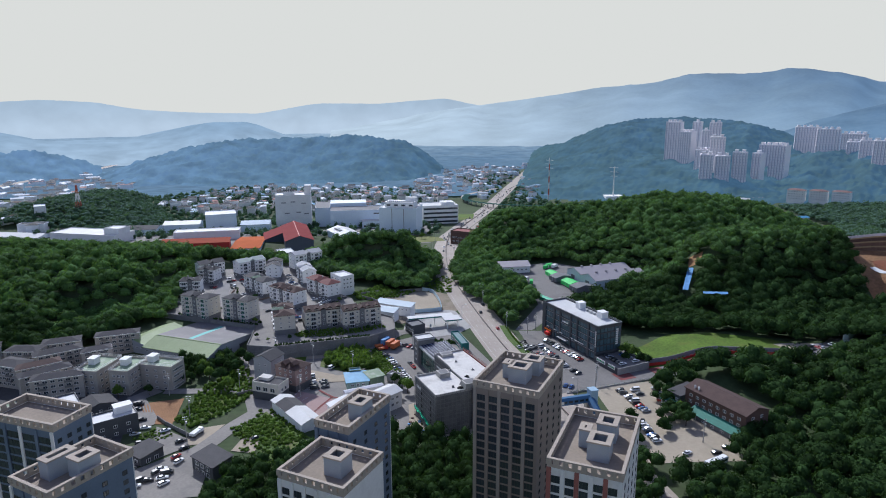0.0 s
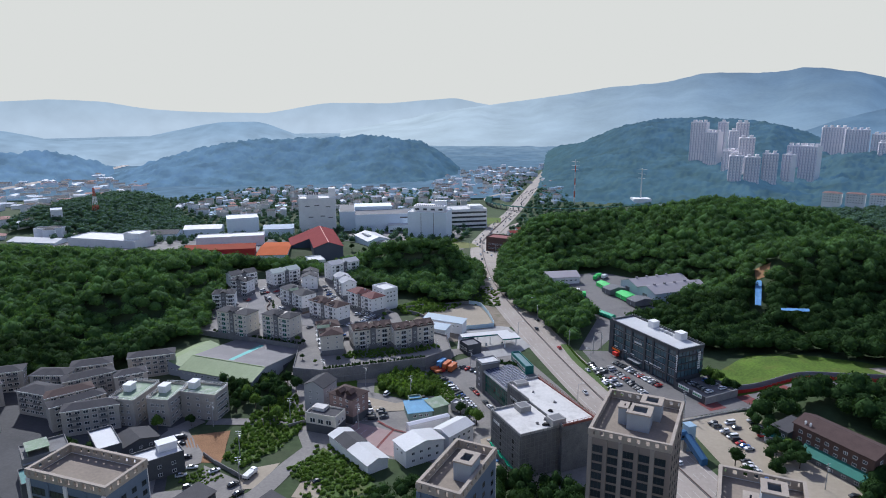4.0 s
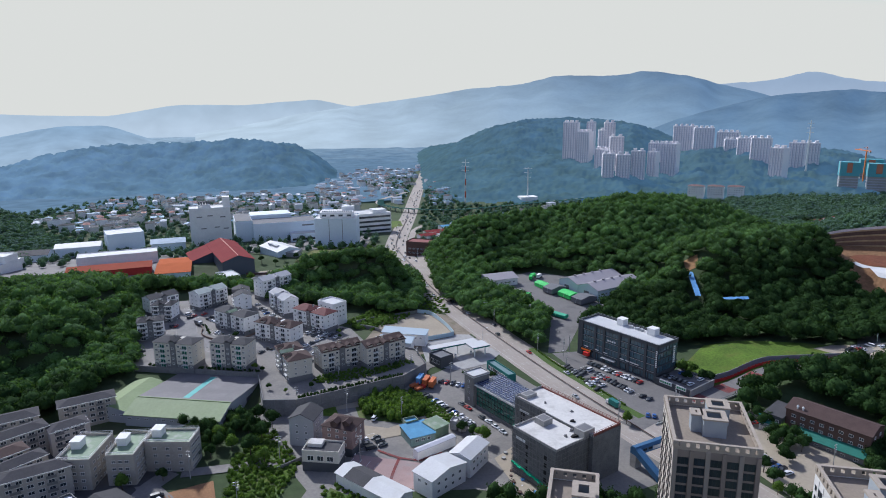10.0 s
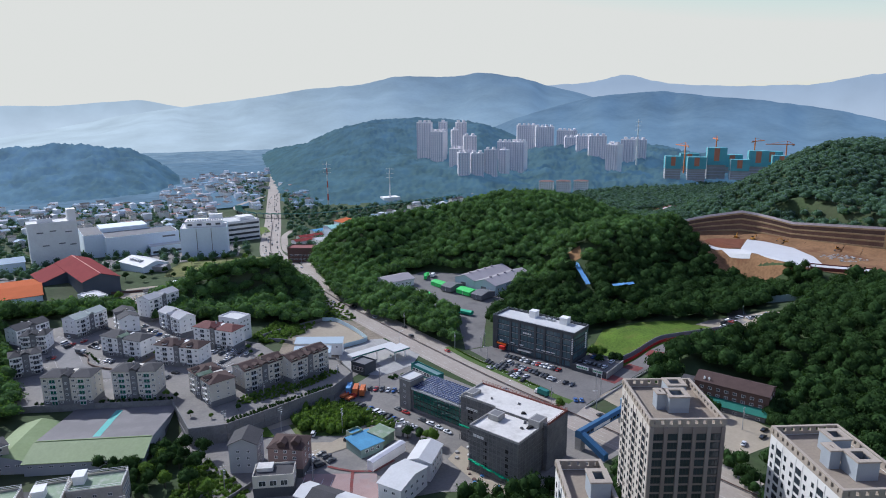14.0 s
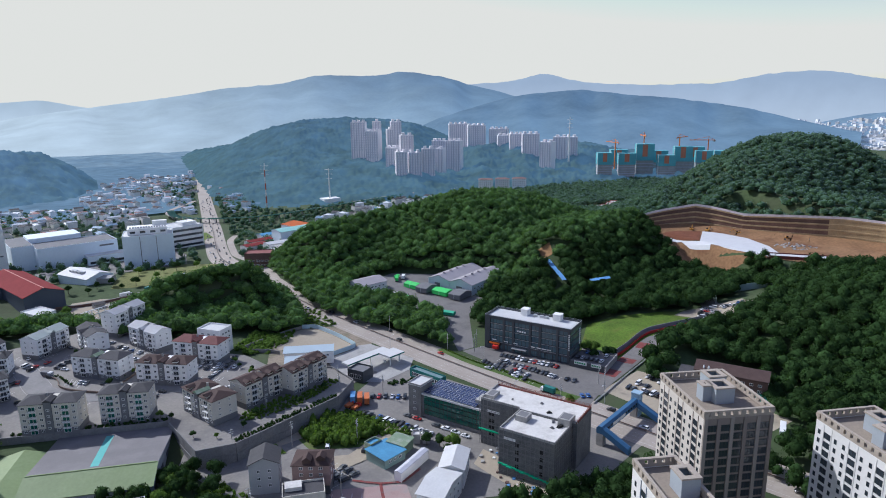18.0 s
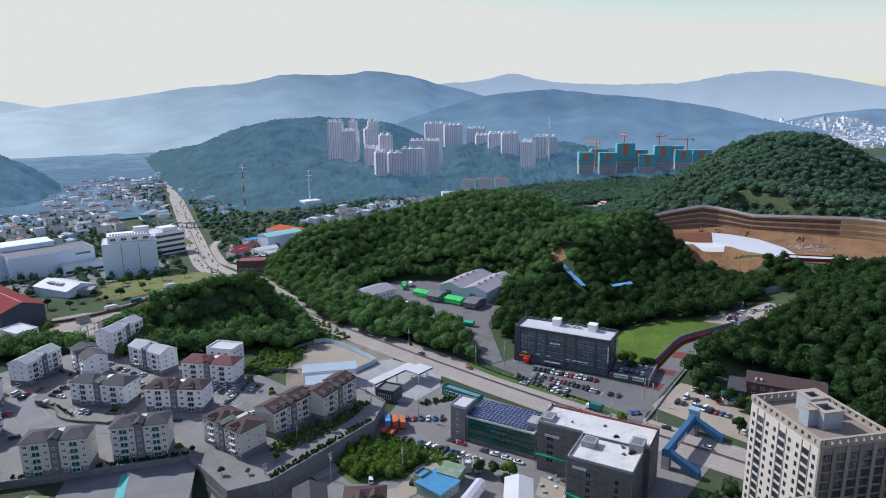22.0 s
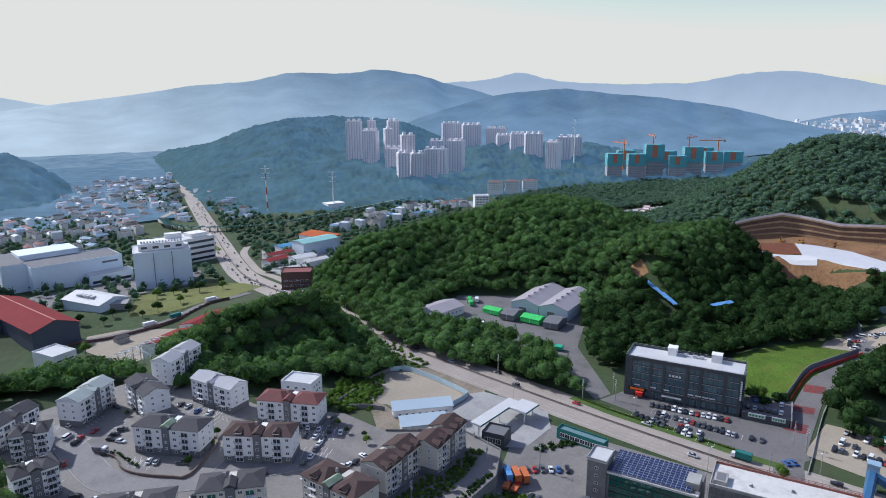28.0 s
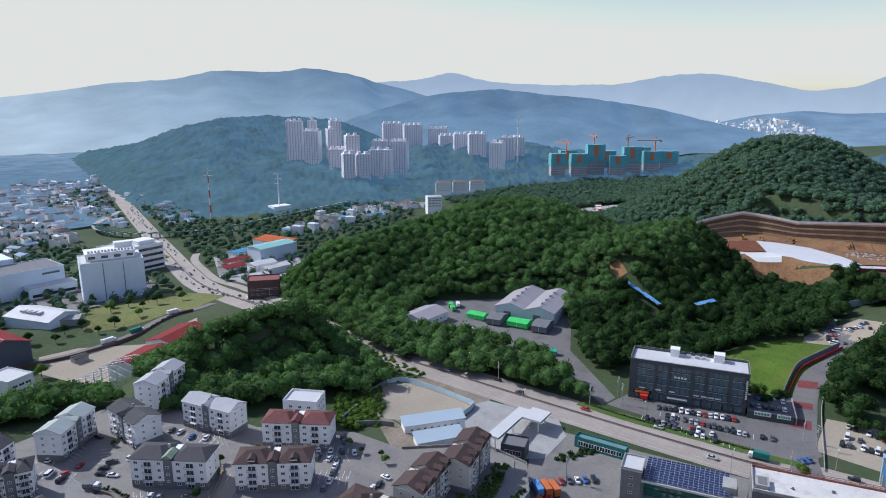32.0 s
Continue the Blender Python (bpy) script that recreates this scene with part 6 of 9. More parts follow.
# brown house with a green skirt roof by the wood
br = house("brown_guest_house", "long brown brick house with a dark brown roof", (163.5, 236), -64, 33, 14, 0, 11.5, brown_brick, "gable", roof_brown, "house", rise=2.6, win=[("front", 8, (5.4, 8.4), 1.7, 1.3), ("right", 2, (3.0, 6.0, 9.0), 1.5, 1.3)])
part("skirt_roof", Build().face([(6, -5, 3.4), (34, -5, 3.4), (34, 0, 5.2), (6, 0, 5.2)]).box(6, -5, 3.2, 34, -4.8, 3.4), mat("dark_green_sheet", (0.03, 0.16, 0.12), 0.6, var=0.15, scale=0.3), br, "green metal skirt roof")
part("skirt_wall", Build().box(7, -4.2, -1, 33, 0, 3.3), grey_wall, br)
part("annex", Build().box(-7.5, -3, -1, -0.05, 9, 7.6), dark_wall, br, "dark clad annex")
part("annex_roof", Build().face([(-8, -3.5, 7.7), (0.4, -3.5, 7.7), (0.4, 9.5, 9.2), (-8, 9.5, 9.2)]).box(-8, -3.5, 7.5, 0.4, -3.3, 7.7), roof_grey, br)
for x, z in ((-5.6, 4.6), (-2, 4.6), (-5.6, 1.4), (-2, 1.4)):
    part("window", window_mesh(1.5, 1.3), None, br, at=pose(x, -3, z))
part("annex_canopy", Build().box(-7, -7.5, 3.0, 3, -3, 3.25), grey_wall, br)
for x in (-6.6, 2.6):
    part("canopy_post", Build().box(x, -7.3, -1, x + 0.2, -7.1, 3.0), steel, br)
for i in range(5):
    part("window", window_mesh(1.6, 1.2), None, br, at=pose(10 + 5 * i, -4.2, 1.0))
for x in (4, 6.2):
    part("roof_vent", Build().rod((x, 1.5, 11.5), (x, 1.5, 13.2), 0.35, 8).rod((x, 1.5, 13.2), (x, 1.5, 13.8), 0.55, 8, 0.3), line_white, br)
house("teal_lean_to", "small lean-to with a teal roof under the trees", (154, 240), -40, 7, 6, 0, 4, white_wall, "shed", teal, "shed", rise=0.8)

# ---- works and factories down the valley ----
def works(name, label, A, ang, L, W, z, h, wall=None, roof="flat", roofm=None, rise=4, cols=0, rows=(), ww=3.0, wh=1.4):
    return house(name, label, A, ang, L, W, z, h, wall or factory_wall, roof, roofm or roof_white, "factory", rise, over=0.8, sink=12,
                 win=[("front", cols, rows, ww, wh)] if cols else ())


cube = works("factory_block", "pale blue windowless factory block with a white roof house", (-24.5, 754), -11, 47, 36, -27, 40)
part("roof_house", Build().box(5, 10, 40.2, 42, 30, 46).box(4.5, 9.5, 46, 42.5, 30.5, 46.5), white_wall, cube)
for i in range(4):
    part("window", window_mesh(5, 2.2, None, frame_m, 2), None, cube, at=pose(9.5 + i * 9.5, 10, 41.6))
for i in range(14):
    part("roof_fan", Build().box(7 + i * 2.5, 12, 46.5, 8.6 + i * 2.5, 14, 48), steel, cube)
for x in (16, 31):
    part("downpipe", Build().box(x, -0.4, 0, x + 0.5, 0, 40), grey_wall, cube)
part("lift_head", Build().box(28, 24, 46.5, 42, 31, 51), white_wall, cube)
tw = works("factory_tower", "tall white factory building with a stair tower", (-166.7, 810), 8, 46, 26, -25, 46, white_wall)
part("stair_tower", Build().box(38, 8, -10, 46.4, 20, 58), white_wall, tw)
for x, z in ((8, 36), (20, 37), (34, 35), (12, 22), (27, 23), (37, 21)):
    part("louvre", Build().box(x, -0.12, z, x + 6, -0.02, z + 1.2), grey_wall, tw, "dark louvre strip")
part("roof_house", Build().box(10, 8, 46, 24, 20, 50), white_wall, tw)
for i in range(5):
    part("cooling_tower", Build().rod((11.5 + i * 3, 11, 50), (11.5 + i * 3, 11, 53.5), 1.3, 10, 1.1), grey_wall, tw)
f1 = works("factory_hall", "long pale blue factory hall with a low grey roof", (-95.8, 815), 8, 76, 40, -25, 24, factory_wall, "flat", grey_wall)
part("low_wing", Build().box(42, -14, -6, 80, -0.05, 12), factory_wall, f1)
part("low_wing_roof", Build().box(41.6, -14.4, 12, 80.4, -0.1, 12.5), roof_white, f1)
part("window_strip", Build().box(44, -14.1, 4, 78, -14, 6.5), win_glass, f1)
part("rear_hall", Build().box(-20, 14, -8, -0.05, 70, 27).box(0, 40.05, -8, 50, 70, 29), factory_wall, f1)
part("rear_roof", Build().box(-19.6, 14.4, 27, -0.4, 69.6, 27.2), grey_wall, f1)
part("sign_bars", Build().box(58, -0.1, 19, 72, -0.02, 20.8), grey_wall, f1, "dark sign bars")
f2 = works("factory_offices", "pale striped factory offices by the road", (28, 845), 12, 50, 34, -27, 27, white_wall)
for k in range(4):
    part("window_band", Build().box(1, -0.08, 4 + k * 6, 49, -0.02, 6.6 + k * 6), win_glass, f2)
part("roof_house", Build().box(28, 8, 27, 46, 24, 31), white_wall, f2)
rb = house("red_roofed_hall", "large dark blue hall with a red metal roof", (-112, 627), 16, 29, 92, -17, 15.6, mat("dark_blue_cladding", (0.075, 0.09, 0.12), 0.6, var=0.1, scale=0.1), "gable", roof_red, "factory", 5.2, along="y", over=0.8, sink=12)
part("side_wing", Build().box(-20, 50, -8, -0.05, 92, 8.6), mat("dark_blue_cladding", (0.10, 0.12, 0.16)), rb)
part("side_wing_roof", Build().face([(-21, 49.4, 8.5), (0, 49.4, 15.7), (0, 92.6, 15.7), (-21, 92.6, 8.5)]).face([(-21, 49.4, 8.2), (0, 49.4, 15.4), (0, 49.4, 15.7), (-21, 49.4, 8.5)]), roof_red, rb)
part("wing_gable", Build().face([(-20, 50, 8.6), (-0.05, 50, 8.6), (-0.05, 50, 15.5)]), mat("dark_blue_cladding", (0.10, 0.12, 0.16)), rb)
part("ridge_cap", Build().box(14.1, -0.9, 20.75, 14.9, 92.9, 21.1), mat("pale_red_flashing", (0.5, 0.2, 0.17), 0.6), rb)
works("white_annex", "small white flat-roofed building beside the red hall", (-106, 578), 26, 14.5, 20, -14, 10.5, white_wall, cols=3, rows=(3, 6.5))
works("red_shed", "low shed with a rust-red roof and red front", (-246, 632), 9, 70, 12, -16, 11, red_paint, "shed", mat("orange_red_roof", (0.36, 0.10, 0.06), 0.9, spec=0.05, var=0.1, scale=0.1), rise=3)
works("white_works", "long white works building", (-252, 682), 12, 72, 22, -16, 13, white_wall)
works("orange_shed", "shed with a bright orange metal roof", (-172, 632), 6, 30, 62, -17, 7, factory_wall, "gable", mat("orange_metal_roof", (0.46, 0.13, 0.05), 0.9, spec=0.05, var=0.12, scale=0.1), rise=2)
works("white_works", "white works with roof plant beside the wood", (-395, 688), -14, 86, 34, -16, 13, white_wall)
works("white_works_tower", "white roof block of the works", (-330, 682), -14, 20, 18, -16, 19, white_wall)
works("grey_works", "grey-blue stepped works block", (-250, 782), 20, 38, 34, -24, 24, factory_wall)
works("works_hall", "pale works hall with a white roof", (-300, 770), 10, 44, 26, -20, 10, factory_wall, "gable", roof_white, rise=3)
works("works_hall", "grey works hall with a metal roof", (-350, 745), 5, 50, 26, -20, 9, factory_wall, "gable", roof_grey, rise=3)
works("works_hall", "low works hall with a blue roof", (-205, 780), 10, 36, 30, -22, 10, factory_wall, "gable", mat("slate_blue_roof", (0.16, 0.25, 0.35), 0.6), rise=3)
works("works_hall", "low white works hall on the western road", (-470, 700), -10, 60, 26, -18, 9, factory_wall, "gable", roof_white, rise=3)
ws = works("white_roofed_hall", "low hall with a bright white roof and roof lights", (-84, 722), -62, 42, 26, -15.5, 8, factory_wall, "gable", roof_white, rise=4)
for i in range(4):
    part("roof_light", Build().box(10 + i * 5, 5, 10.5, 13 + i * 5, 9, 12), roof_white, ws)
works("red_roofed_shed", "long low shed with a red metal roof by the grove", (-49, 538), 31, 28, 24, -8, 8.5, white_wall, "gable", roof_red, rise=3)
works("red_roofed_shed", "second low shed with a red metal roof by the grove", (-22, 566), 30, 32, 22, -8, 7, white_wall, "gable", roof_red, rise=3)
# steel skeleton of a hall
sk = thing("unfinished_hall", "bare white steel frame of an unfinished hall", "building site", pose(-72, 520, -3, 0, 0, 30))
for i in range(7):
    x = i * 5.0
    part("portal", Build().box(x - 0.2, -0.2, -3, x + 0.2, 0.2, 8).box(x - 0.2, 19.8, -3, x + 0.2, 20.2, 8).rod((x, 0, 8), (x, 10, 11), 0.2, 4).rod((x, 20, 8), (x, 10, 11), 0.2, 4), line_white, sk)
for y, z in ((0, 8), (5, 9.5), (10, 11), (15, 9.5), (20, 8), (0, 4), (20, 4)):
    part("purlin", Build().rod((0, y, z), (30, y, z), 0.14, 4), line_white, sk)
# right of the road
works("brick_house", "brown brick block with a red roof terrace", (62, 641), -30, 24, 17, -7, 13, brown_brick, "flat", mat("red_brown_deck", (0.25, 0.09, 0.08), 0.8), cols=5, rows=(2, 6))
works("orange_shed", "shed with an orange roof beside the road", (172, 850), -72, 46, 20, -18, 8, white_wall, "shed", mat("orange_metal_roof", (0.62, 0.19, 0.07)), rise=2)
works("teal_shed", "long shed with a pale teal roof", (150, 790), 10, 46, 22, -17, 9, factory_wall, "gable", mat("pale_teal_roof", (0.28, 0.52, 0.48), 0.6), rise=2)
for A, a, L, W, h, m in (((100, 760), 15, 26, 14, 6, roof_red), ((112, 790), 12, 30, 12, 6, roof_red), ((118, 740), 5, 24, 14, 8, roof_white), ((120, 720), 8, 26, 10, 6, roof_slab), ((140, 830), 10, 26, 14, 6, roof_blue), ((95, 700), 0, 16, 10, 6, roof_slab)):
    works("low_works", "low works shed beside the road", A, a, L, W, gz(*A), h, white_wall, "gable", m, rise=1.6)
# sheds in the wood
mauve = mat("mauve_grey_roof", (0.36, 0.33, 0.34), 0.6, var=0.08, scale=0.1)
s1 = works("white_shed", "white shed with a mauve-grey roof in the yard", (101, 481), 9, 25, 19, 1, 5.5, white_wall, "gable", mauve, rise=2.6, cols=6, rows=(2.2,), ww=1.6, wh=1.2)
for A in ((153.6, 468), (160.9, 449.1)):
    s = house("grey_shed", "wide shed with a mauve-grey gabled roof", A, -69, 20, 47, 1, 7.2, mat("pale_blue_white_cladding", (0.55, 0.62, 0.66), 0.7, var=0.06, scale=0.1), "gable", mauve, "shed", 3.4, along="y", over=0.6, win=[("right", 9, (3.5,), 2.0, 1.2)], group="twin sheds")
    for k in range(4):
        part("ridge_vent", Build().box(9.4, 6 + k * 9, 10.4, 10.6, 7.6 + k * 9, 11.8), mauve, s)
    part("roller_door", Build().box(6, -0.08, 0, 11, 0, 4.6), grey_wall, s, "grey roller door")


def tarp_heap(name, label, A, ang, L, W, h, m, z=1.0):
    e = thing(name, label, "store", pose(A[0], A[1], z, 0, 0, ang))
    part("cover", Build().gable(0, 0, L, W, h * 0.7, h * 0.3, 0.1, 0.1, slot=0, end_slot=0).box(0, 0, 0, L, W, h * 0.7), m, e)
    part("tie", Build().box(L * 0.5 - 0.1, -0.05, 0, L * 0.5 + 0.1, W + 0.05, h * 0.72), line_white, e)
    return e


tarp_heap("covered_stack", "stack under a bright green tarpaulin", (145.3, 450.5), -73, 14, 10, 4.2, green_tarp)
tarp_heap("covered_stack", "stack under a bright green tarpaulin beside a grey store", (137.5, 479), -75, 13, 8, 4, green_tarp)
tarp_heap("grey_store", "low grey store in front of the twin sheds", (138, 462), -69, 10, 15, 5.2, grey_wall)
tarp_heap("grey_store", "low grey store with a dark roof by the gate", (148.5, 433), -69, 10, 16, 5.2, grey_wall)
tarp_heap("covered_stack", "low stack under a green tarpaulin by the gate", (121, 412), -59, 16, 4, 2.6, mat("teal_green_tarpaulin", (0.06, 0.45, 0.25), 0.6))
for i, (x, y) in enumerate(((145, 502), (149, 499), (141, 496), (119, 458), (122, 450))):
    lorry(x, y, 40 + 10 * i, CAR_COLOURS["white"], line_white if i % 2 else green_tarp, 8, 2.4, "lorry parked in the yard of sheds", 1.15, "lorries in the yard")

# the works road with its wall and lorries
WROAD = [(-92, 634), (-70, 630), (-43, 634), (-8, 646), (20, 648), (40, 655)]
tagged(ribbon("works_road", WROAD, 8, asphalt, 0.32), "asphalt works road behind a low wall", "road", kind="structure")
wl = thing("works_wall", "long low brown wall along the works road", "wall")
wp = smooth_line([(-92, 629), (-70, 625), (-42, 629), (-8, 641), (20, 643)], 4)
for a, c in zip(wp[:-1], wp[1:]):
    z = gz(a.x, a.y)
    part("wall_panel", Build().prism([(a.x, a.y), (c.x, c.y), (c.x, c.y + 0.35), (a.x, a.y + 0.35)], z - 2, z + 2.2), brown_brick, wl)
for x, y, a, m in ((-40, 636, 12, line_white), (-20, 642, 18, teal), (8, 648, 6, line_white)):
    lorry(x, y, a, CAR_COLOURS["white"], m, 10, 2.6, "long box lorry on the works road", gz(x, y) + 0.35, "lorries on the works road")
house("gate_hut", "small grey gate hut in the works yard", (-66, 612), 15, 8, 6, gz(-66, 612), 3.4, concrete, "gable", roof_grey, "hut", rise=1.0, sink=1)
house("low_store", "low grey store beside the white-roofed hall", (-58, 690), -30, 14, 12, gz(-58, 690), 4.5, concrete, "gable", concrete, "shed", rise=1.2, sink=2)

# ---- housing towers, town and valley ----
# dark glazing coloured pale blue: distance haze painted into the base colour
pale_band = mat("haze_paled_balcony_glazing", (0.50, 0.54, 0.62), 0.4, var=0.1, scale=0.3, fine=0.6)
rib_grey = mat("grey_apartment_stripe", (0.46, 0.445, 0.52), 0.8, var=0.06, scale=0.05)


def housing_tower(x, y, z, w, d, h, turn, label, stripe=None):
    e = thing("housing_tower", label, "apartment tower", pose(x, y, z, 0, 0, turn), "far housing towers")
    part("body", Build().box(-w / 2, 0, -75, w / 2, d, h), pink_wall, e)
    n = max(3, round(w / 6))
    st_, wb_ = Build(), Build()
    for i in range(n):
        x0 = -w / 2 + w * i / n
        st_.box(x0 + w / n * 0.22, -0.5, -60, x0 + w / n * 0.5, 0, h - 2)
        for k in range(max(4, int(h / 5.6))):
            wb_.box(x0 + w / n * 0.62, -0.12, h - 5.0 - k * 5.6, x0 + w / n * 0.9, 0, h - 2.2 - k * 5.6)
    tagged(part("striping", st_, stripe or rib_grey, e), kind="stuff")
    tagged(part("glazing", wb_, pale_band, e), kind="stuff")
    for k in range(2):
        part("side_band", Build().box(-w / 2 - 0.15, d * (0.2 + 0.45 * k), -10, -w / 2, d * (0.38 + 0.45 * k), h - 3), rib_grey, e)
    for i in range(max(1, n // 2)):
        xx = -w / 2 + w * (i + 0.5) / max(1, n // 2)
        part("roof_house", Build().box(xx - 3, d * 0.3, h, xx + 3, d * 0.75, h + 4).box(xx - 3.5, d * 0.3 - 0.5, h + 4, xx + 3.5, d * 0.75 + 0.5, h + 4.6), pink_wall, e)
    return e


FARHUB = Vector((-129.1, 122.9))


def by_bearing(bearing, dist):
    a = radians(bearing)
    return FARHUB + Vector((math.sin(a), math.cos(a))) * dist


APTS = [  # bearing, distance, base, width, height
    (28.49, 1650, 15, 38, 75), (29.74, 1600, -0, 37, 69), (30.03, 1720, 36, 21, 53), (31.9, 1650, 29, 27, 61),
    (31.46, 1600, 27, 18, 46), (33.05, 1500, 18, 31, 45), (31.17, 1290, 5, 31, 44), (32.07, 1220, -4, 22, 50),
    (33.29, 1230, -8, 25, 52), (34.45, 1250, -6, 25, 56), (35.3, 1300, -3, 19, 49), (36.46, 1350, 1, 35, 58),
    (35.02, 1450, 22, 32, 31), (36.52, 1700, 41, 50, 40), (38.2, 1650, 19, 46, 60), (40.17, 1580, 17, 47, 56),
    (40.84, 1500, 19, 31, 42), (42, 1450, 18, 31, 49), (43.33, 1400, 13, 37, 57), (44.73, 1330, 12, 27, 45),
    (45.83, 1400, 12, 29, 51), (46.85, 1420, 18, 25, 44),
]
for br_, di, zb, w_, h_ in APTS:
    k_ = 0.92 if br_ < 33.2 and di > 1450 else 1.09
    br_, di, zb, w_, h_ = br_ - (0.35 if k_ < 1 else -0.2), di * k_, 142 - (142 - zb) * k_, w_ * k_, h_ * k_
    p = by_bearing(br_, di)
    housing_tower(p.x, p.y, zb, w_, 14 + rnd.uniform(0, 6), h_, -br_ + rnd.choice((-28, -12, 12)), "tall pale housing tower with grey stripes")
p = by_bearing(40.6, 1230)
for i in range(3):
    q = by_bearing(39.4 + i * 1.5, 1240 + 10 * i)
    house("low_apartments", "white low-rise apartment block below the towers", (q.x, q.y), -40, 28, 14, -30, 19, white_wall, "hip", mat("red_brown_tile", (0.22, 0.14, 0.125), 0.8), "flats", 2.5, sink=15, win=[("front", 6, (4, 8, 12, 16), 2, 1.4)])
q = by_bearing(38.0, 1000)
house("white_office", "white four-storey block behind the wooded hill", (q.x, q.y), -30, 22, 18, -18, 16, white_wall, "flat", roof_white, "building", sink=12, win=[("front", 4, (2, 6, 10, 13), 3.5, 1.5)])

# building site with towers under blue and green screens
screen = mat("teal_site_screen", (0.14, 0.40, 0.44), 0.8, var=0.2, scale=0.05)
orange_screen = mat("orange_site_screen", (0.50, 0.20, 0.12), 0.8, var=0.2, scale=0.05)
for i, (b_, d_, w_, h_, zb) in enumerate(((50.2, 1400, 30, 50, -20), (52.0, 1420, 34, 48, -20), (53.4, 1450, 36, 70, -24), (55.2, 1440, 34, 46, -22), (56.4, 1480, 36, 64, -24), (58.0, 1500, 32, 50, -20), (51.2, 1490, 36, 54, -24), (54.4, 1510, 38, 52, -24), (57.2, 1530, 38, 58, -22), (59.4, 1540, 38, 46, -18))):
    p = by_bearing(b_, d_)
    e = thing("unfinished_tower", "unfinished concrete tower under teal and orange screens", "building site", pose(p.x, p.y, zb, 0, 0, -b_ + 15), "towers being built")
    part("concrete_core", Build().box(-w_ / 2, 0, -40, w_ / 2, 18, h_ - 4), concrete, e)
    for k in range(5):
        part("slab_edge", Build().box(-w_ / 2 - 0.5, -0.5, k * (h_ * 0.5) / 5, w_ / 2 + 0.5, 18.5, k * (h_ * 0.5) / 5 + 1.2), rib_grey, e)
    part("screen", Build().box(-w_ / 2 - 1, -1, h_ * 0.5, w_ / 2 + 1, 19, h_), screen, e)
    part("orange_panel", Build().box(-w_ / 6, -1.3, h_ * 0.62, w_ / 8, -1, h_ - 1), orange_screen, e)
    part("mast", Build().box(-w_ / 2 - 1.5, -1, 0, -w_ / 2 - 0.6, 0, h_ + 2), line_white, e)
for b_, d_, h_ in ((53.2, 1470, 82), (56.0, 1490, 78), (58.2, 1510, 72), (50.9, 1450, 68)):
    p = by_bearing(b_, d_)
    e = thing("tower_crane", "orange tower crane over the building site", "crane", pose(p.x, p.y, -20, 0, 0, rnd.uniform(0, 180)), "tower cranes")
    cr = mat("orange_crane_paint", (0.65, 0.2, 0.06), 0.6)
    part("mast", Build().box(-1, -1, -5, 1, 1, h_), cr, e)
    part("jib", Build().box(-14, -0.7, h_, 40, 0.7, h_ + 1.6), cr, e)
    part("tie_rod", Build().rod((0, 0, h_ + 8), (30, 0, h_ + 1.6), 0.3, 4).rod((0, 0, h_ + 8), (-12, 0, h_ + 1.6), 0.3, 4).box(-0.5, -0.5, h_, 0.5, 0.5, h_ + 8), cr, e)
    part("counterweight", Build().box(-14, -1.2, h_ - 2.5, -10, 1.2, h_), concrete, e)

# houses of the town
ROOFS = [roof_red, roof_grey, roof_grey, roof_blue, roof_white, roof_slab, roof_brown, mat("slate_blue_roof", (0.16, 0.25, 0.35)), green_coat, roof_slab]
TOWN, TOWN_COUNT, FAR_HOUSES = {}, [0], Build()
town_white = mat("weathered_town_wall", (0.76, 0.76, 0.77), 0.8, var=0.15, scale=0.05, fine=0.5, isl=0.6, per=0.5)
town_cream = mat("weathered_cream_wall", (0.68, 0.65, 0.61), 0.8, var=0.15, scale=0.05, fine=0.5, isl=0.6, per=0.5)
town_roof = mat("weathered_town_roof", (0.58, 0.60, 0.63), 0.7, var=0.15, scale=0.05, fine=0.5, isl=0.6, per=0.5)
town_tile = mat("faded_red_tile", (0.26, 0.12, 0.10), 0.8, var=0.15, scale=0.05, fine=0.5, isl=0.6, per=0.5)
ROOFS = [town_tile, roof_grey, roof_grey, roof_blue, town_roof, roof_grey, roof_brown, MATS["slate_blue_roof"], green_coat, town_tile]
FAR_MATS = [town_white, town_cream, town_white, town_tile, roof_grey, town_roof, MATS["slate_blue_roof"], roof_grey, roof_brown]


def far_house(x, y, turn, L, W, h, k):
    """One of the uncounted houses of the far town, joined with the rest."""
    b = Build().box(0, 0, -4, L, W, h, k % 3)
    if k % 3:
        b.gable(0, 0, L, W, h, 1.6, 0.3, 0.2, slot=3 + k % 6, end_slot=k % 3)
    else:
        b.box(0.2, 0.2, h, L - 0.2, W - 0.2, h + 0.15, 3 + k % 6)
    m = pose(x, y, gz(x, y), 0, 0, turn)
    n = len(FAR_HOUSES.v)
    FAR_HOUSES.v += [tuple(m @ Vector(p)) for p in b.v]
    FAR_HOUSES.f += [tuple(n + i for i in f) for f in b.f]
    FAR_HOUSES.m += b.m


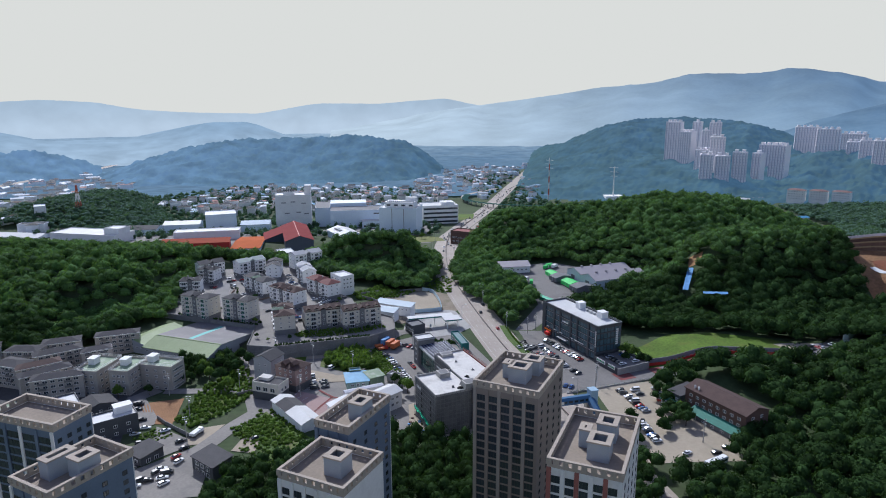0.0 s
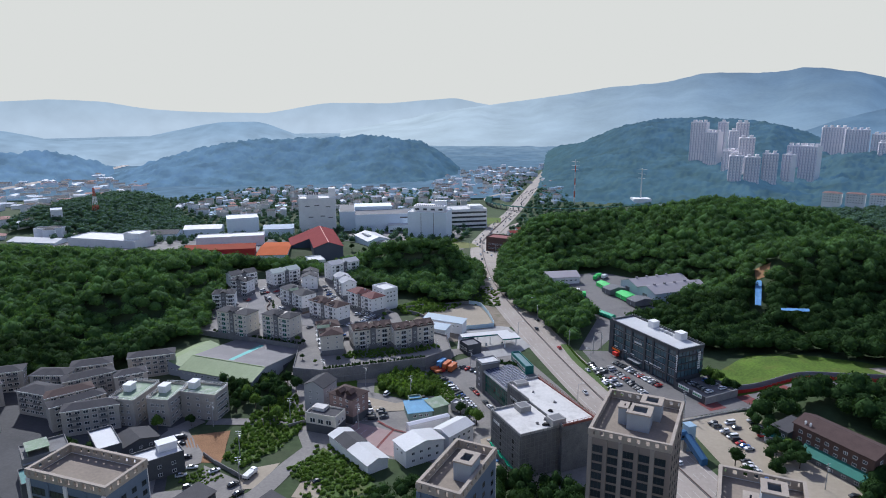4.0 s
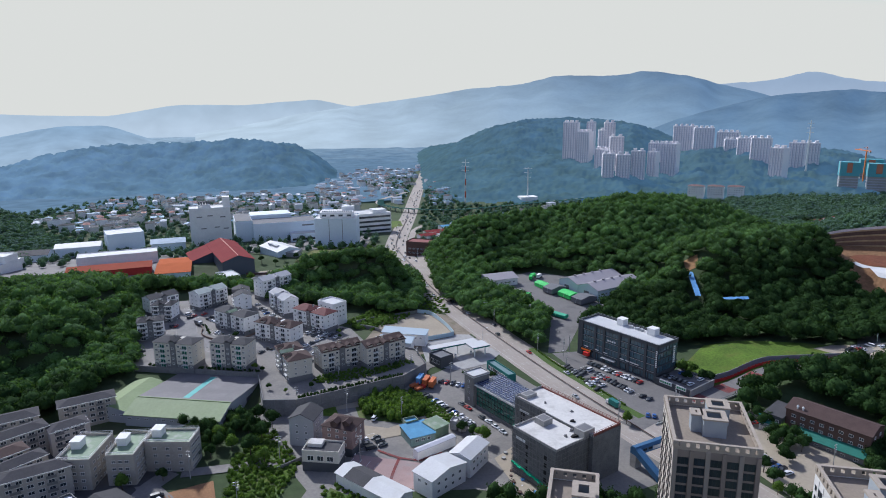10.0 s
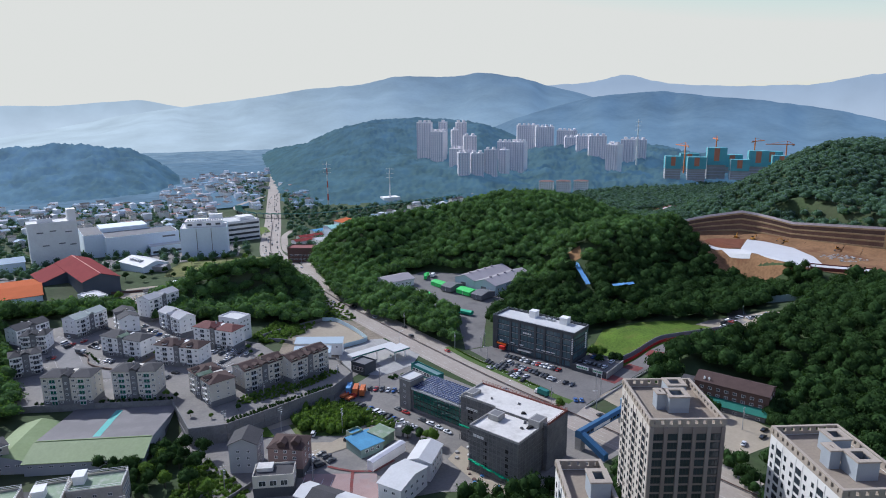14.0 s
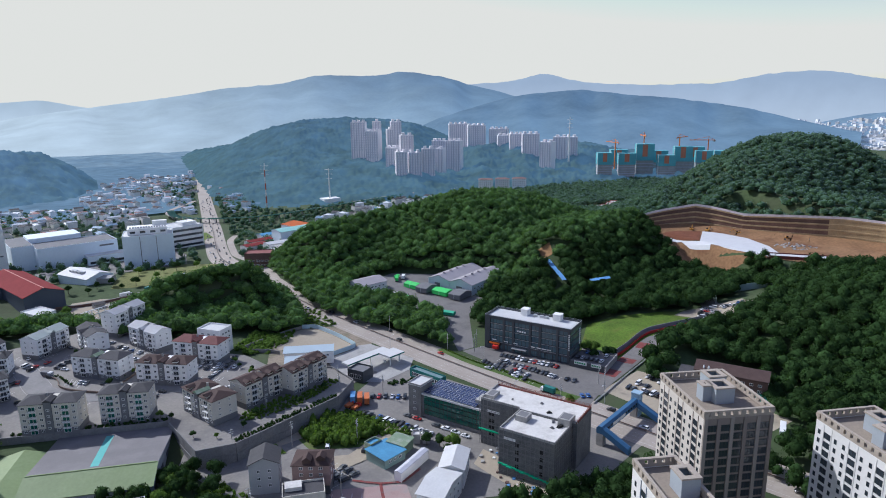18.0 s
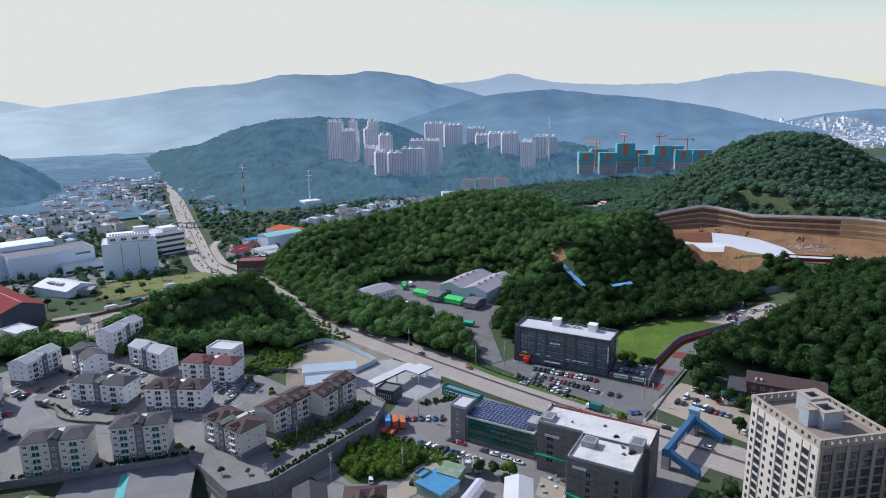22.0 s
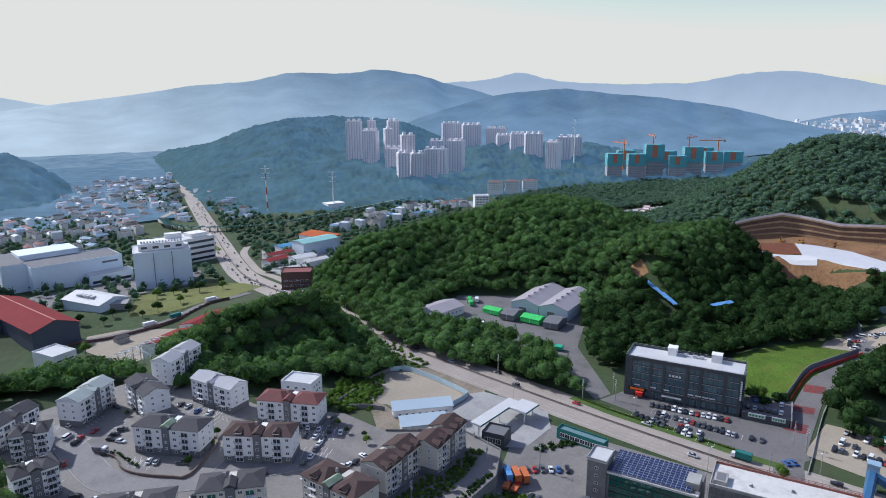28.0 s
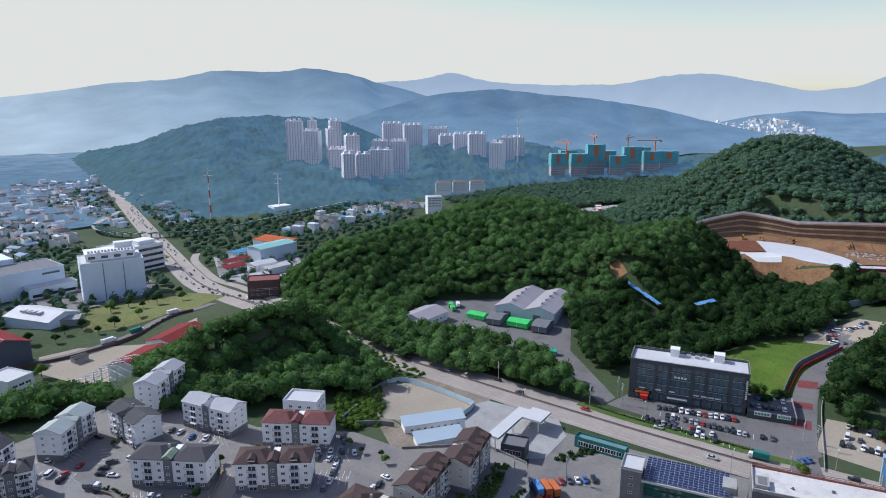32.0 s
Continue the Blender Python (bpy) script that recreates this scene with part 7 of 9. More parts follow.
def town_house(x, y, turn, L, W, h, kind):
    z = gz(x, y)
    s = pose(x, y, z, 0, 0, turn)
    if kind not in TOWN:
        wall = (town_white, town_cream, town_white, town_cream)[kind % 4]
        flat = kind % 3 == 0
        TOWN[kind] = house("town_house", ("pale flat-roofed town building in the valley" if flat else "small town house with a pitched roof"), (x, y), turn, L, W, z, h, wall, "flat" if flat else ("gable" if kind % 2 else "hip"), ROOFS[kind % len(ROOFS)], "house", 1.6, sink=6, group="houses of the town")
        return TOWN[kind]
    return copy_thing(TOWN[kind], s)


def town(poly, gap, seed, big=1.0, near=True):
    xy, r = scatter(poly, gap, seed)
    for x, y in xy:
        rx_ = float(np.interp(y, [p[1] for p in MAIN], [p[0] for p in MAIN]))
        if abs(x - rx_) < 26:
            continue
        k = int(r.integers(0, 18))
        turn = r.choice((10, 25, -60, -75, 100)) + r.uniform(-6, 6)
        a = (turn, (9 + (k * 5) % 11) * big, (8 + (k * 3) % 6) * big, 4 + (k * 7) % 9)
        if near and y < 1110:
            town_house(x, y, *a, k + (100 if big > 1.3 else 0))
        else:
            far_house(x, y, *a, k)


town([(-420, 980), (-300, 930), (-60, 1010), (60, 1100), (60, 1330), (-120, 1400), (-400, 1350)], 27, 21)
town([(150, 1110), (215, 1130), (290, 1500), (390, 1900), (330, 2050), (150, 1500), (110, 1250)], 30, 22)
town([(20, 1180), (110, 1250), (160, 1500), (300, 1950), (150, 2000), (-20, 1500)], 30, 23)
town([(-560, 690), (-420, 720), (-420, 790), (-560, 860), (-760, 980), (-800, 780)], 36, 24, 1.6)
town([(250, 890), (360, 930), (500, 980), (560, 960), (560, 1060), (420, 1040), (250, 960)], 26, 25)
town([(420, 740), (500, 760), (560, 860), (470, 860)], 30, 26)
town([(-900, 1100), (-700, 1050), (-600, 1250), (-700, 1700), (-1100, 1800), (-1200, 1300)], 44, 27, 1.6, False)
# the pale town that climbs the side of the far eastern valley
_n = len(VALLEY_SIDE.data.vertices)
_co = np.empty(_n * 3)
VALLEY_SIDE.data.vertices.foreach_get("co", _co)
_co = _co.reshape(-1, 3)
_d = _co - np.array(HUB)
_b = np.degrees(np.arctan2(_d[:, 0], _d[:, 1]))
_e = np.degrees(np.arctan2(_d[:, 2], np.hypot(_d[:, 0], _d[:, 1])))
_ok = np.flatnonzero((_b > 59) & (_b < 70) & (_e < np.interp(_b, [59, 62, 65, 67.5, 70], [-2.75, -2.4, -1.95, -1.6, -2.5])) & (_e > -4.4) & (_d[:, 1] ** 2 + _d[:, 0] ** 2 < 3560 ** 2))
_r = np.random.default_rng(29)
for k, i in enumerate(_r.choice(_ok, 800)):
    x, y, z = _co[i] + np.array([_r.uniform(-30, 30), _r.uniform(-30, 30), 0])
    tall = _b[i] < 63 and k % 3 == 0
    L, W, h = (16, 10, _r.uniform(25, 45)) if tall else (_r.uniform(10, 28), _r.uniform(8, 14), _r.uniform(4, 10))
    b = Build().box(-L / 2, -W / 2, -14, L / 2, W / 2, h, k % 3).box(-L / 2 + 0.5, -W / 2 + 0.5, h, L / 2 - 0.5, W / 2 - 0.5, h + 0.8, (5, 5, 0, 6, 1)[k % 5])
    m = pose(x, y, z, 0, 0, _r.uniform(0, 180))
    n = len(FAR_HOUSES.v)
    FAR_HOUSES.v += [tuple(m @ Vector(p)) for p in b.v]
    FAR_HOUSES.f += [tuple(n + q for q in f) for f in b.f]
    FAR_HOUSES.m += b.m
tagged(part("distant_houses", FAR_HOUSES, FAR_MATS), "dense far houses with red, grey and white roofs", "houses", kind="stuff")
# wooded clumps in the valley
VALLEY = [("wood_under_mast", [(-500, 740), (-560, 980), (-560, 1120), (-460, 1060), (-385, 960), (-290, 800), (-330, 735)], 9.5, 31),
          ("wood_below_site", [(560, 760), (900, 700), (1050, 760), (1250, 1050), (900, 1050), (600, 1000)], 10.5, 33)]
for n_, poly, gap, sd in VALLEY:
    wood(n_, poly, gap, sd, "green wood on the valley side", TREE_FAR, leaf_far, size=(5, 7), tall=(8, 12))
xy, r_ = scatter([(-420, 690), (-120, 700), (60, 720), (40, 900), (60, 1350), (-400, 1400), (-600, 1000)], 17, 34)
xy2, _ = scatter([(60, 640), (230, 700), (500, 960), (560, 1100), (240, 1100), (330, 1900), (100, 1600), (150, 1000)], 17, 35)
xy = np.vstack([xy, xy2])
rxs = np.interp(xy[:, 1], [p[1] for p in MAIN], [p[0] for p in MAIN])
xy = xy[np.abs(xy[:, 0] - rxs) > 20]
zz_ = np.array([gz(a, b) for a, b in xy])
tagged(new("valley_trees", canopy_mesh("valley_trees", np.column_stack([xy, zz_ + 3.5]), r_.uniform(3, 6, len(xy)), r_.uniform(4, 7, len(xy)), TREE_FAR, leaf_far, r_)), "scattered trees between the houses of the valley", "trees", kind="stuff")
# highway, slip road, overpass
hw = smooth_line([(-900, 1180), (-932, 1384), (-961, 1646), (-969, 1856), (-1056, 2291)], 30)
tagged(ribbon("highway", [p[:] for p in hw], 26, road_top, 6.0, 20), "raised highway far down the western valley", "road", kind="structure")
tagged(ribbon("slip_road", [(172, 1310), (104, 1195), (99, 1118), (134, 1060), (212, 1026), (318, 1058), (505, 1118), (640, 1130)], 9, road_top, 6.5, 8), "curving slip road and overpass", "road", kind="structure")
op = thing("overpass_rail", "green noise barrier and piers of the overpass", "barrier")
for i, p in enumerate(smooth_line([(104, 1195), (99, 1118), (134, 1060), (212, 1026), (318, 1058), (505, 1118)], 12)):
    z = gz(p.x, p.y)
    part("pier", Build().box(p.x - 0.8, p.y - 0.8, z - 4, p.x + 0.8, p.y + 0.8, z + 6.3), concrete, op)
    part("barrier_panel", Build().box(p.x - 6, p.y - 4.9, z + 6.6, p.x + 6, p.y - 4.7, z + 8.2), mat("green_barrier", (0.18, 0.36, 0.28), 0.6), op)
tagged(ribbon("side_road", [(52, 505), (60, 548), (70, 590), (76, 640), (82, 700), (84, 745), (98, 815), (110, 862), (128, 900)], 8, road_top, 0.18), "narrow road beside the main road", "road", kind="structure")
drape("factory_lawn", [(-48, 668), (-8, 654), (22, 652), (58, 672), (52, 702), (30, 732), (-28, 727)], mat("dry_lawn", (0.155, 0.165, 0.045), 0.9, var=0.4, scale=0.05, fine=0.6, stain=(0.05, 0.7, (0.08, 0.115, 0.03))), 0.2, label="green lawn in front of the factory block", category="lawn")
drape("valley_meadow", [(60, 870), (100, 905), (105, 960), (70, 965)], field_green, 0.3, label="green verge beside the main road", category="verge")
drape("factory_yard", [(-110, 735), (30, 735), (44, 800), (40, 840), (-100, 800)], asphalt, 0.2, cell=10, label="grey factory yard")
drape("works_yard", [(-86, 612), (-74, 582), (-54, 566), (-30, 588), (6, 602), (14, 622), (-24, 618), (-58, 640), (-80, 640)], sand, 0.2, cell=8, label="pale dusty works yard")
drape("works_yard", [(-420, 640), (-180, 630), (-130, 690), (-200, 780), (-420, 760)], asphalt, 0.25, cell=10, label="asphalt yards between the works")
drape("roadside_yard", [(90, 690), (150, 700), (195, 790), (200, 870), (130, 860), (92, 760)], concrete, 0.25, cell=8, label="pale concrete yards beside the road")
# the two tall pylons and the lattice mast
py = thing("transmission_pole", "tall red and white transmission pole", "pylon", pose(252, 1144, gz(252, 1144)))
for k in range(7):
    part("pole_section", Build().rod((0, 0, k * 11.3), (0, 0, (k + 1) * 11.3), 1.5 - 0.13 * k, 10, 1.5 - 0.13 * (k + 1)), line_white if k % 2 == 0 else mat("faded_red_paint", (0.5, 0.12, 0.08), 0.6), py)
for z in (60, 67, 74):
    part("cross_arm", Build().rod((-7, 0, z + 1), (7, 0, z), 0.35, 5), line_white, py)
py = thing("transmission_pole", "tall white transmission pole on the knoll", "pylon", pose(374, 1155, gz(374, 1155)))
part("pole", Build().rod((0, 0, 0), (0, 0, 23.2 - gz(374, 1155)), 1.6, 10, 0.7), line_white, py)
for i, z in enumerate((-2, -10, -18)):
    part("cross_arm", Build().rod((-8 + i, 0, 24 - gz(374, 1155) + z), (8 - i, 0, 23 - gz(374, 1155) + z), 0.4, 5), line_white, py)
part("plinth", Build().box(-16, -12, -4, 16, 10, 8), white_wall, py)
mp = by_bearing(46.9, 1500)
py = thing("transmission_pole", "white lattice pole above the housing towers", "pylon", pose(mp.x, mp.y, 20))
part("pole", Build().rod((0, 0, -20), (0, 0, 82), 2.0, 8, 0.8), line_white, py)
for z in (58, 67, 76):
    part("cross_arm", Build().rod((-8, 0, z), (8, 0, z), 0.5, 5), line_white, py)
ms = thing("lattice_mast", "red and white lattice mast above the western wood", "mast", pose(-427, 812, -18))
for k in range(5):
    b = Build()
    r0, r1 = 5.0 - k * 0.9, 5.0 - (k + 1) * 0.9
    for sx, sy in ((1, 1), (1, -1), (-1, -1), (-1, 1)):
        b.rod((sx * r0, sy * r0, k * 11), (sx * r1, sy * r1, (k + 1) * 11), 0.3, 4)
    for (ax, ay), (bx, by) in (((1, 1), (1, -1)), ((1, -1), (-1, -1)), ((-1, -1), (-1, 1)), ((-1, 1), (1, 1))):
        b.rod((ax * r0, ay * r0, k * 11), (bx * r1, by * r1, (k + 1) * 11), 0.2, 4).rod((bx * r0, by * r0, k * 11), (ax * r1, ay * r1, (k + 1) * 11), 0.2, 4)
    part("lattice_section", b, line_white if k % 2 else mat("faded_red_paint", (0.5, 0.12, 0.08)), ms)

# ---- the excavation on the hillside ----
PIT = [(350, 330), (342, 372), (352, 434), (378, 432), (408, 414), (421, 378), (435, 340), (450, 306), (457, 270), (452, 240), (400, 240), (370, 262), (356, 300)]
drape("excavation_floor", PIT, soil, 0.55, cell=3, label="bare brown earth of the excavation", category="building site", kind="structure")
cut = thing("cut_face", "stepped earth cut face with timber lagging above the excavation", "retaining wall", kind="structure")
CUT = smooth_line([(350, 441), (378, 437), (413, 418), (426, 378), (440, 340), (455, 306), (462, 270), (457, 232)], 12)
lag = [mat("lagging_brown", (0.19, 0.115, 0.085), 0.9, var=0.3, scale=0.15, fine=1.2), mat("lagging_tan", (0.40, 0.29, 0.16), 0.9, var=0.25, scale=0.15, fine=1.2), mat("lagging_dark", (0.12, 0.075, 0.06), 0.9, var=0.3, scale=0.15, fine=1.2)]
for i in range(len(CUT) - 1):
    a, c = CUT[i], CUT[i + 1]
    d = (c - a).normalized()
    n = Vector((d.y, -d.x))
    tops = [float(np.interp(-p.y, [-q for q in (441, 436, 418, 398, 378, 340, 306, 270, 232)], [37, 41, 46, 44, 41, 43.5, 45, 44, 44])) for p in (a, c)]
    k = 5
    for j in range(k):
        o = 0.55 * (k - 1 - j)
        p, q = a + n * o, c + n * o
        # southern end all tan: sunlight on the wall put into the lagging colour
        for lo, hi, out, m_ in ((0.0, 0.72, 0.0, lag[1] if c.y < 308 else lag[0] if j < 4 else lag[2]), (0.72, 1.0, 0.25, lag[1])):
            za = [22 + (t_ - 22) * (j + lo) / k for t_ in tops]
            zb = [22 + (t_ - 22) * (j + hi) / k for t_ in tops]
            p1, q1, p0, q0 = p + n * out, q + n * out, p - n * 1.4, q - n * 1.4
            b = Build()
            b.v = [(p1.x, p1.y, za[0]), (q1.x, q1.y, za[1]), (q0.x, q0.y, za[1]), (p0.x, p0.y, za[0]), (p1.x, p1.y, zb[0]), (q1.x, q1.y, zb[1]), (q0.x, q0.y, zb[1]), (p0.x, p0.y, zb[0])]
            b.f = [(3, 2, 1, 0), (4, 5, 6, 7), (0, 1, 5, 4), (1, 2, 6, 5), (2, 3, 7, 6), (3, 0, 4, 7)]
            b.m = [0] * 6
            part("lagging" if out == 0 else "waler", b, m_, cut)
    b = Build()
    for o, z0, z1 in ((0.0, 0, 1.9), (-0.12, 0, 1.9)):
        b.face([(a.x + n.x * o, a.y + n.y * o, tops[0] + z0), (c.x + n.x * o, c.y + n.y * o, tops[1] + z0), (c.x + n.x * o, c.y + n.y * o, tops[1] + z1), (a.x + n.x * o, a.y + n.y * o, tops[0] + z1)])
    b.face([(a.x, a.y, tops[0] + 1.9), (c.x, c.y, tops[1] + 1.9), (c.x - n.x * 0.12, c.y - n.y * 0.12, tops[1] + 1.9), (a.x - n.x * 0.12, a.y - n.y * 0.12, tops[0] + 1.9)])
    part("fence_panel", b, mat("pale_pink_fence", (0.66, 0.60, 0.62), 0.7, var=0.2, scale=0.3), cut)
    f0_, f1_ = a + n * 24, c + n * 24
    part("talus", Build().face([(a.x + n.x * 2, a.y + n.y * 2, 29.5), (f0_.x, f0_.y, 26.4), (f1_.x, f1_.y, 26.4), (c.x + n.x * 2, c.y + n.y * 2, 29.5)]), soil, cut, "earth bank at the wall's foot")
    e0, e1 = c - n * 15, a - n * 15
    part("bank", Build().face([(a.x - n.x * 0.25, a.y - n.y * 0.2, tops[0]), (c.x - n.x * 0.2, c.y - n.y * 0.2, tops[1]), (e0.x, e0.y, gz(e0.x, e0.y) + 0.4), (e1.x, e1.y, gz(e1.x, e1.y) + 0.4)]), soil if 408 > c.y > 385 else grass, cut)


def cloth(name, label, corners, m, nu=24, nv=6, amp=0.35):
    """A creased sheet over four corners."""
    a, b_, c, d = [Vector(p) for p in corners]
    u, v = np.meshgrid(np.linspace(0, 1, nu), np.linspace(0, 1, nv))
    P = [(a * (1 - s) + b_ * s) * (1 - t) + (d * (1 - s) + c * s) * t for s, t in zip(u.ravel(), v.ravel())]
    X = np.array([p[:] for p in P])
    X[:, 2] += amp * value_noise(X[:, 0] * 0.35, X[:, 1] * 0.35, 5) + amp * 0.5 * value_noise(X[:, 0] * 1.1, X[:, 1] * 1.1, 6)
    ob = sheet(name, np.arange(nu), np.arange(nv), X[:, 2].reshape(nv, nu), m)
    ob.data.vertices.foreach_set("co", X.ravel())
    ob.data.update()
    return tagged(ob, label, "sheeting")


drape("white_sheeting", [(357, 404), (361.4, 392.4), (358, 381.6), (358, 363), (362.2, 365), (359.7, 355), (357.8, 337), (355.1, 322), (355.8, 304.2), (366.3, 307), (388.4, 331), (402.7, 358.4), (404, 385), (398.5, 398.6), (364.2, 376.8), (363.2, 385.6), (361.4, 405.4)], tarp_white, 0.95, cell=2, label="white sheeting over the earth bank of the excavation", category="sheeting")
drape("earth_bank", [(368.8, 424), (398, 400), (365, 378), (364, 386), (362, 406)], mat("red_brown_earth", (0.16, 0.06, 0.03), 0.95, var=0.25, scale=0.1, fine=0.8, bump=0.3), 0.8, cell=3, label="red-brown earth bank under the cut face", category="slope")
cloth("blue_sheeting", "blue sheeting on the slope inside the wood", [(217, 386, 14.5), (220.5, 385, 14.5), (239, 424, 20), (235.5, 426, 20)], blue_tarp, 8, 16, 0.5)
cloth("blue_sheeting", "blue sheeting between the trees", [(221, 361, 19), (235, 356, 20), (236, 359, 20.3), (222, 364.5, 19.4)], blue_tarp, 12, 5, 0.4)
drape("bare_slope", [(236, 427), (243, 424), (250, 436), (241, 440)], mat("orange_sandy_earth", (0.30, 0.17, 0.075), 0.95, var=0.25, scale=0.15, fine=1, bump=0.3), 0.4, cell=3, label="bare orange sandy slope in the wood", category="slope")
for i in range(60):
    x, y = 403 + rnd.uniform(-9, 12), 318 + rnd.uniform(-12, 14)
    s = rnd.uniform(0.4, 1.3)
    v, f = ico(1)
    b = Build()
    b.v = [tuple(q) for q in v * s * (1 + 0.3 * np.random.default_rng(i).normal(size=(len(v), 1))) * np.array([1.2, 1, 0.7])]
    b.f = [tuple(q) for q in f]
    b.m = [0] * len(f)
    tagged(part("boulder", b, concrete, at=pose(x, y, gz(x, y) + 0.5 * s)), "grey boulder on the excavation floor", "rock", "boulders of the excavation")


def digger(x, y, turn, z):
    e = thing("excavator", "yellow-brown tracked excavator on bare earth", "excavator", pose(x, y, z, 0, 0, turn), "excavators")
    yel = mat("excavator_paint", (0.45, 0.22, 0.04), 0.5)
    for sy in (-1.3, 1.3):
        part("track", Build().box(-2, sy - 0.35, 0, 2, sy + 0.35, 0.9), black_rubber, e)
    part("house", Build().box(-2.0, -1.4, 0.95, 1.2, 1.4, 2.3), yel, e)
    part("cab", Build().box(0.2, 0.3, 2.3, 1.6, 1.4, 3.3), win_glass, e)
    part("boom", Build().rod((1.2, 0, 1.8), (4.2, 0, 4.6), 0.35, 5).rod((4.2, 0, 4.6), (6.6, 0, 2.2), 0.28, 5), yel, e)
    part("bucket", Build().box(6.2, -0.6, 1.0, 7.2, 0.6, 2.2), grey_wall, e)


for x, y, a in ((396, 408, 30), (414, 374, 120), (426, 338, 200), (330, 350, 60), (402, 396, 10)):
    digger(x, y, a, gz(x, y) + 0.3)
# long site building in front of the excavation
sb = house("site_building", "two-storey red and black site building with a white roof", (352, 309), -52, 40, 11, 20, 8, mat("dark_red_cladding", (0.13, 0.035, 0.03), 0.6), "flat", roof_white, "building", sink=8, win=[("front", 9, (1.2, 4.8), 2.2, 1.4)])
fe = thing("site_fence", "tall pale green site fence", "fence")
fl = smooth_line([(276, 300), (300, 318), (318, 305), (335, 292)], 3)
for i in range(len(fl) - 1):
    a, c = fl[i], fl[i + 1]
    z = gz(a.x, a.y)
    part("fence_panel", Build().prism([(a.x, a.y), (c.x, c.y), (c.x + 0.1, c.y + 0.15), (a.x + 0.1, a.y + 0.15)], z - 1, z + 5), mat("pale_green_fence", (0.40, 0.50, 0.47), 0.7, var=0.12, scale=0.3), fe)
for i in range(7):
    tagged(part("steel_stack", Build().box(0, 0, 0, 6, 0.8, 0.8), mat("blue_site_steel", (0.10, 0.2, 0.35), 0.6), at=pose(434 + rnd.uniform(0, 9), 328 + rnd.uniform(-8, 6), gz(438, 328) + 0.2, 0, 0, rnd.uniform(0, 180))), "blue-grey stack of steel on bare earth", "steel stack", "steel stacks")
# red building plot far behind the wooded hill
drape("red_plot", [(540, 648), (600, 640), (690, 720), (645, 755), (575, 710)], concrete, 0.3, cell=8, label="pale concrete building plot", category="building site")
for A, a in (((585, 672), 35), ((612, 690), 35), ((560, 660), 35)):
    house("plot_formwork", "red-brown formwork of a new building", A, a, 22, 9, gz(*A), 4, mat("red_formwork", (0.40, 0.12, 0.09), 0.8), "flat", roof_slab, "building site")

# ---- filling station, sheds by the sand plot ----
gsn = thing("filling_station_canopy", "white filling station canopy on slim posts", "canopy", pose(30, 349, 0, 0, 0, 14))
part("canopy_arm", Build().box(0, 3.0, 5.2, 30, 8.5, 6.1), roof_white, gsn)
part("canopy_front", Build().box(22, -6, 5.2, 33, 3.0, 6.1), roof_white, gsn)
part("fascia", Build().box(0, 2.9, 5.3, 22, 3.0, 6.0).box(22, -6.1, 5.3, 33, -6.0, 6.0), teal, gsn, "teal fascia")
for x, y in ((2, 5.5), (10, 5.5), (18, 5.5), (24, -4), (31, -4), (31, 6)):
    part("post", Build().box(x - 0.25, y - 0.25, -0.5, x + 0.25, y + 0.25, 5.2), line_white, gsn)
for x in (8, 14, 24):
    p_ = thing("fuel_pump", "white and green fuel pump under the canopy", "fuel pump", pose(30, 349, 0, 0, 0, 14) @ pose(x, 0.5, 0.15))
    part("housing", Build().box(-0.5, -0.3, 0, 0.5, 0.3, 1.9), line_white, p_)
    part("display", Build().box(-0.4, -0.34, 1.2, 0.4, -0.3, 1.7), win_glass, p_)
house("station_shop", "dark filling station shop with a grey roof", (27.5, 349), -62, 10, 9, 0, 4.6, dark_wall, "flat", grey_wall, "shop", win=[("front", 3, (1.0,), 2.4, 2.2)])
drape("station_forecourt", [(26, 348), (28, 379), (47, 384), (53, 388), (60, 386), (70, 352), (60, 340), (40, 336)], concrete, 0.22, label="pale concrete forecourt")
house("pale_blue_shed", "long shed with a pale blue roof beside the sand plot", (5.5, 384), -26, 27, 6.5, 3.2, 4.0, white_wall, "shed", mat("pale_blue_sheet", (0.40, 0.48, 0.53), 0.6, var=0.06, scale=0.1), "shed", rise=1.4, win=[("front", 8, (1.4,), 1.2, 1.0)])
house("pale_blue_shed", "second shed with a pale blue roof beside the flats", (1, 370), -24, 20, 7, 3.2, 3.6, white_wall, "shed", mat("pale_blue_sheet", (0.50, 0.62, 0.70)), "shed", rise=1.4)
# the teal roadside depot behind the showroom
dp = house("roadside_depot", "long low depot with a teal front along the road", (56.3, 333.0), -75, 21.7, 4.5, 0, 3.6, teal, "flat", mat("grey_teal_sheet", (0.16, 0.24, 0.25), 0.7, var=0.1, scale=0.2), "depot", sink=1, win=[("front", 8, (0.8,), 2.2, 2.0)])
# site fences round the sand plot
sf = thing("hoarding", "pale blue hoarding round the sand plot", "fence")
pts = smooth_line([(36.3, 435.4), (43.7, 430.7), (47, 418.6), (49, 407.9), (50.2, 396.7), (50.5, 386.7), (46.9, 385.0), (38, 383), (28, 381)], 2.4)
for a, c in zip(pts[:-1], pts[1:]):
    z = gz(a.x, a.y)
    part("panel", Build().prism([(a.x, a.y), (c.x, c.y), (c.x + 0.12, c.y + 0.08), (a.x + 0.12, a.y + 0.08)], z - 0.3, z + 2.8), mat("pale_blue_hoarding", (0.48, 0.60, 0.66), 0.7, var=0.1, scale=0.3), sf)
pw = thing("plot_wall", "low stained concrete walls beside the sand plot", "wall")
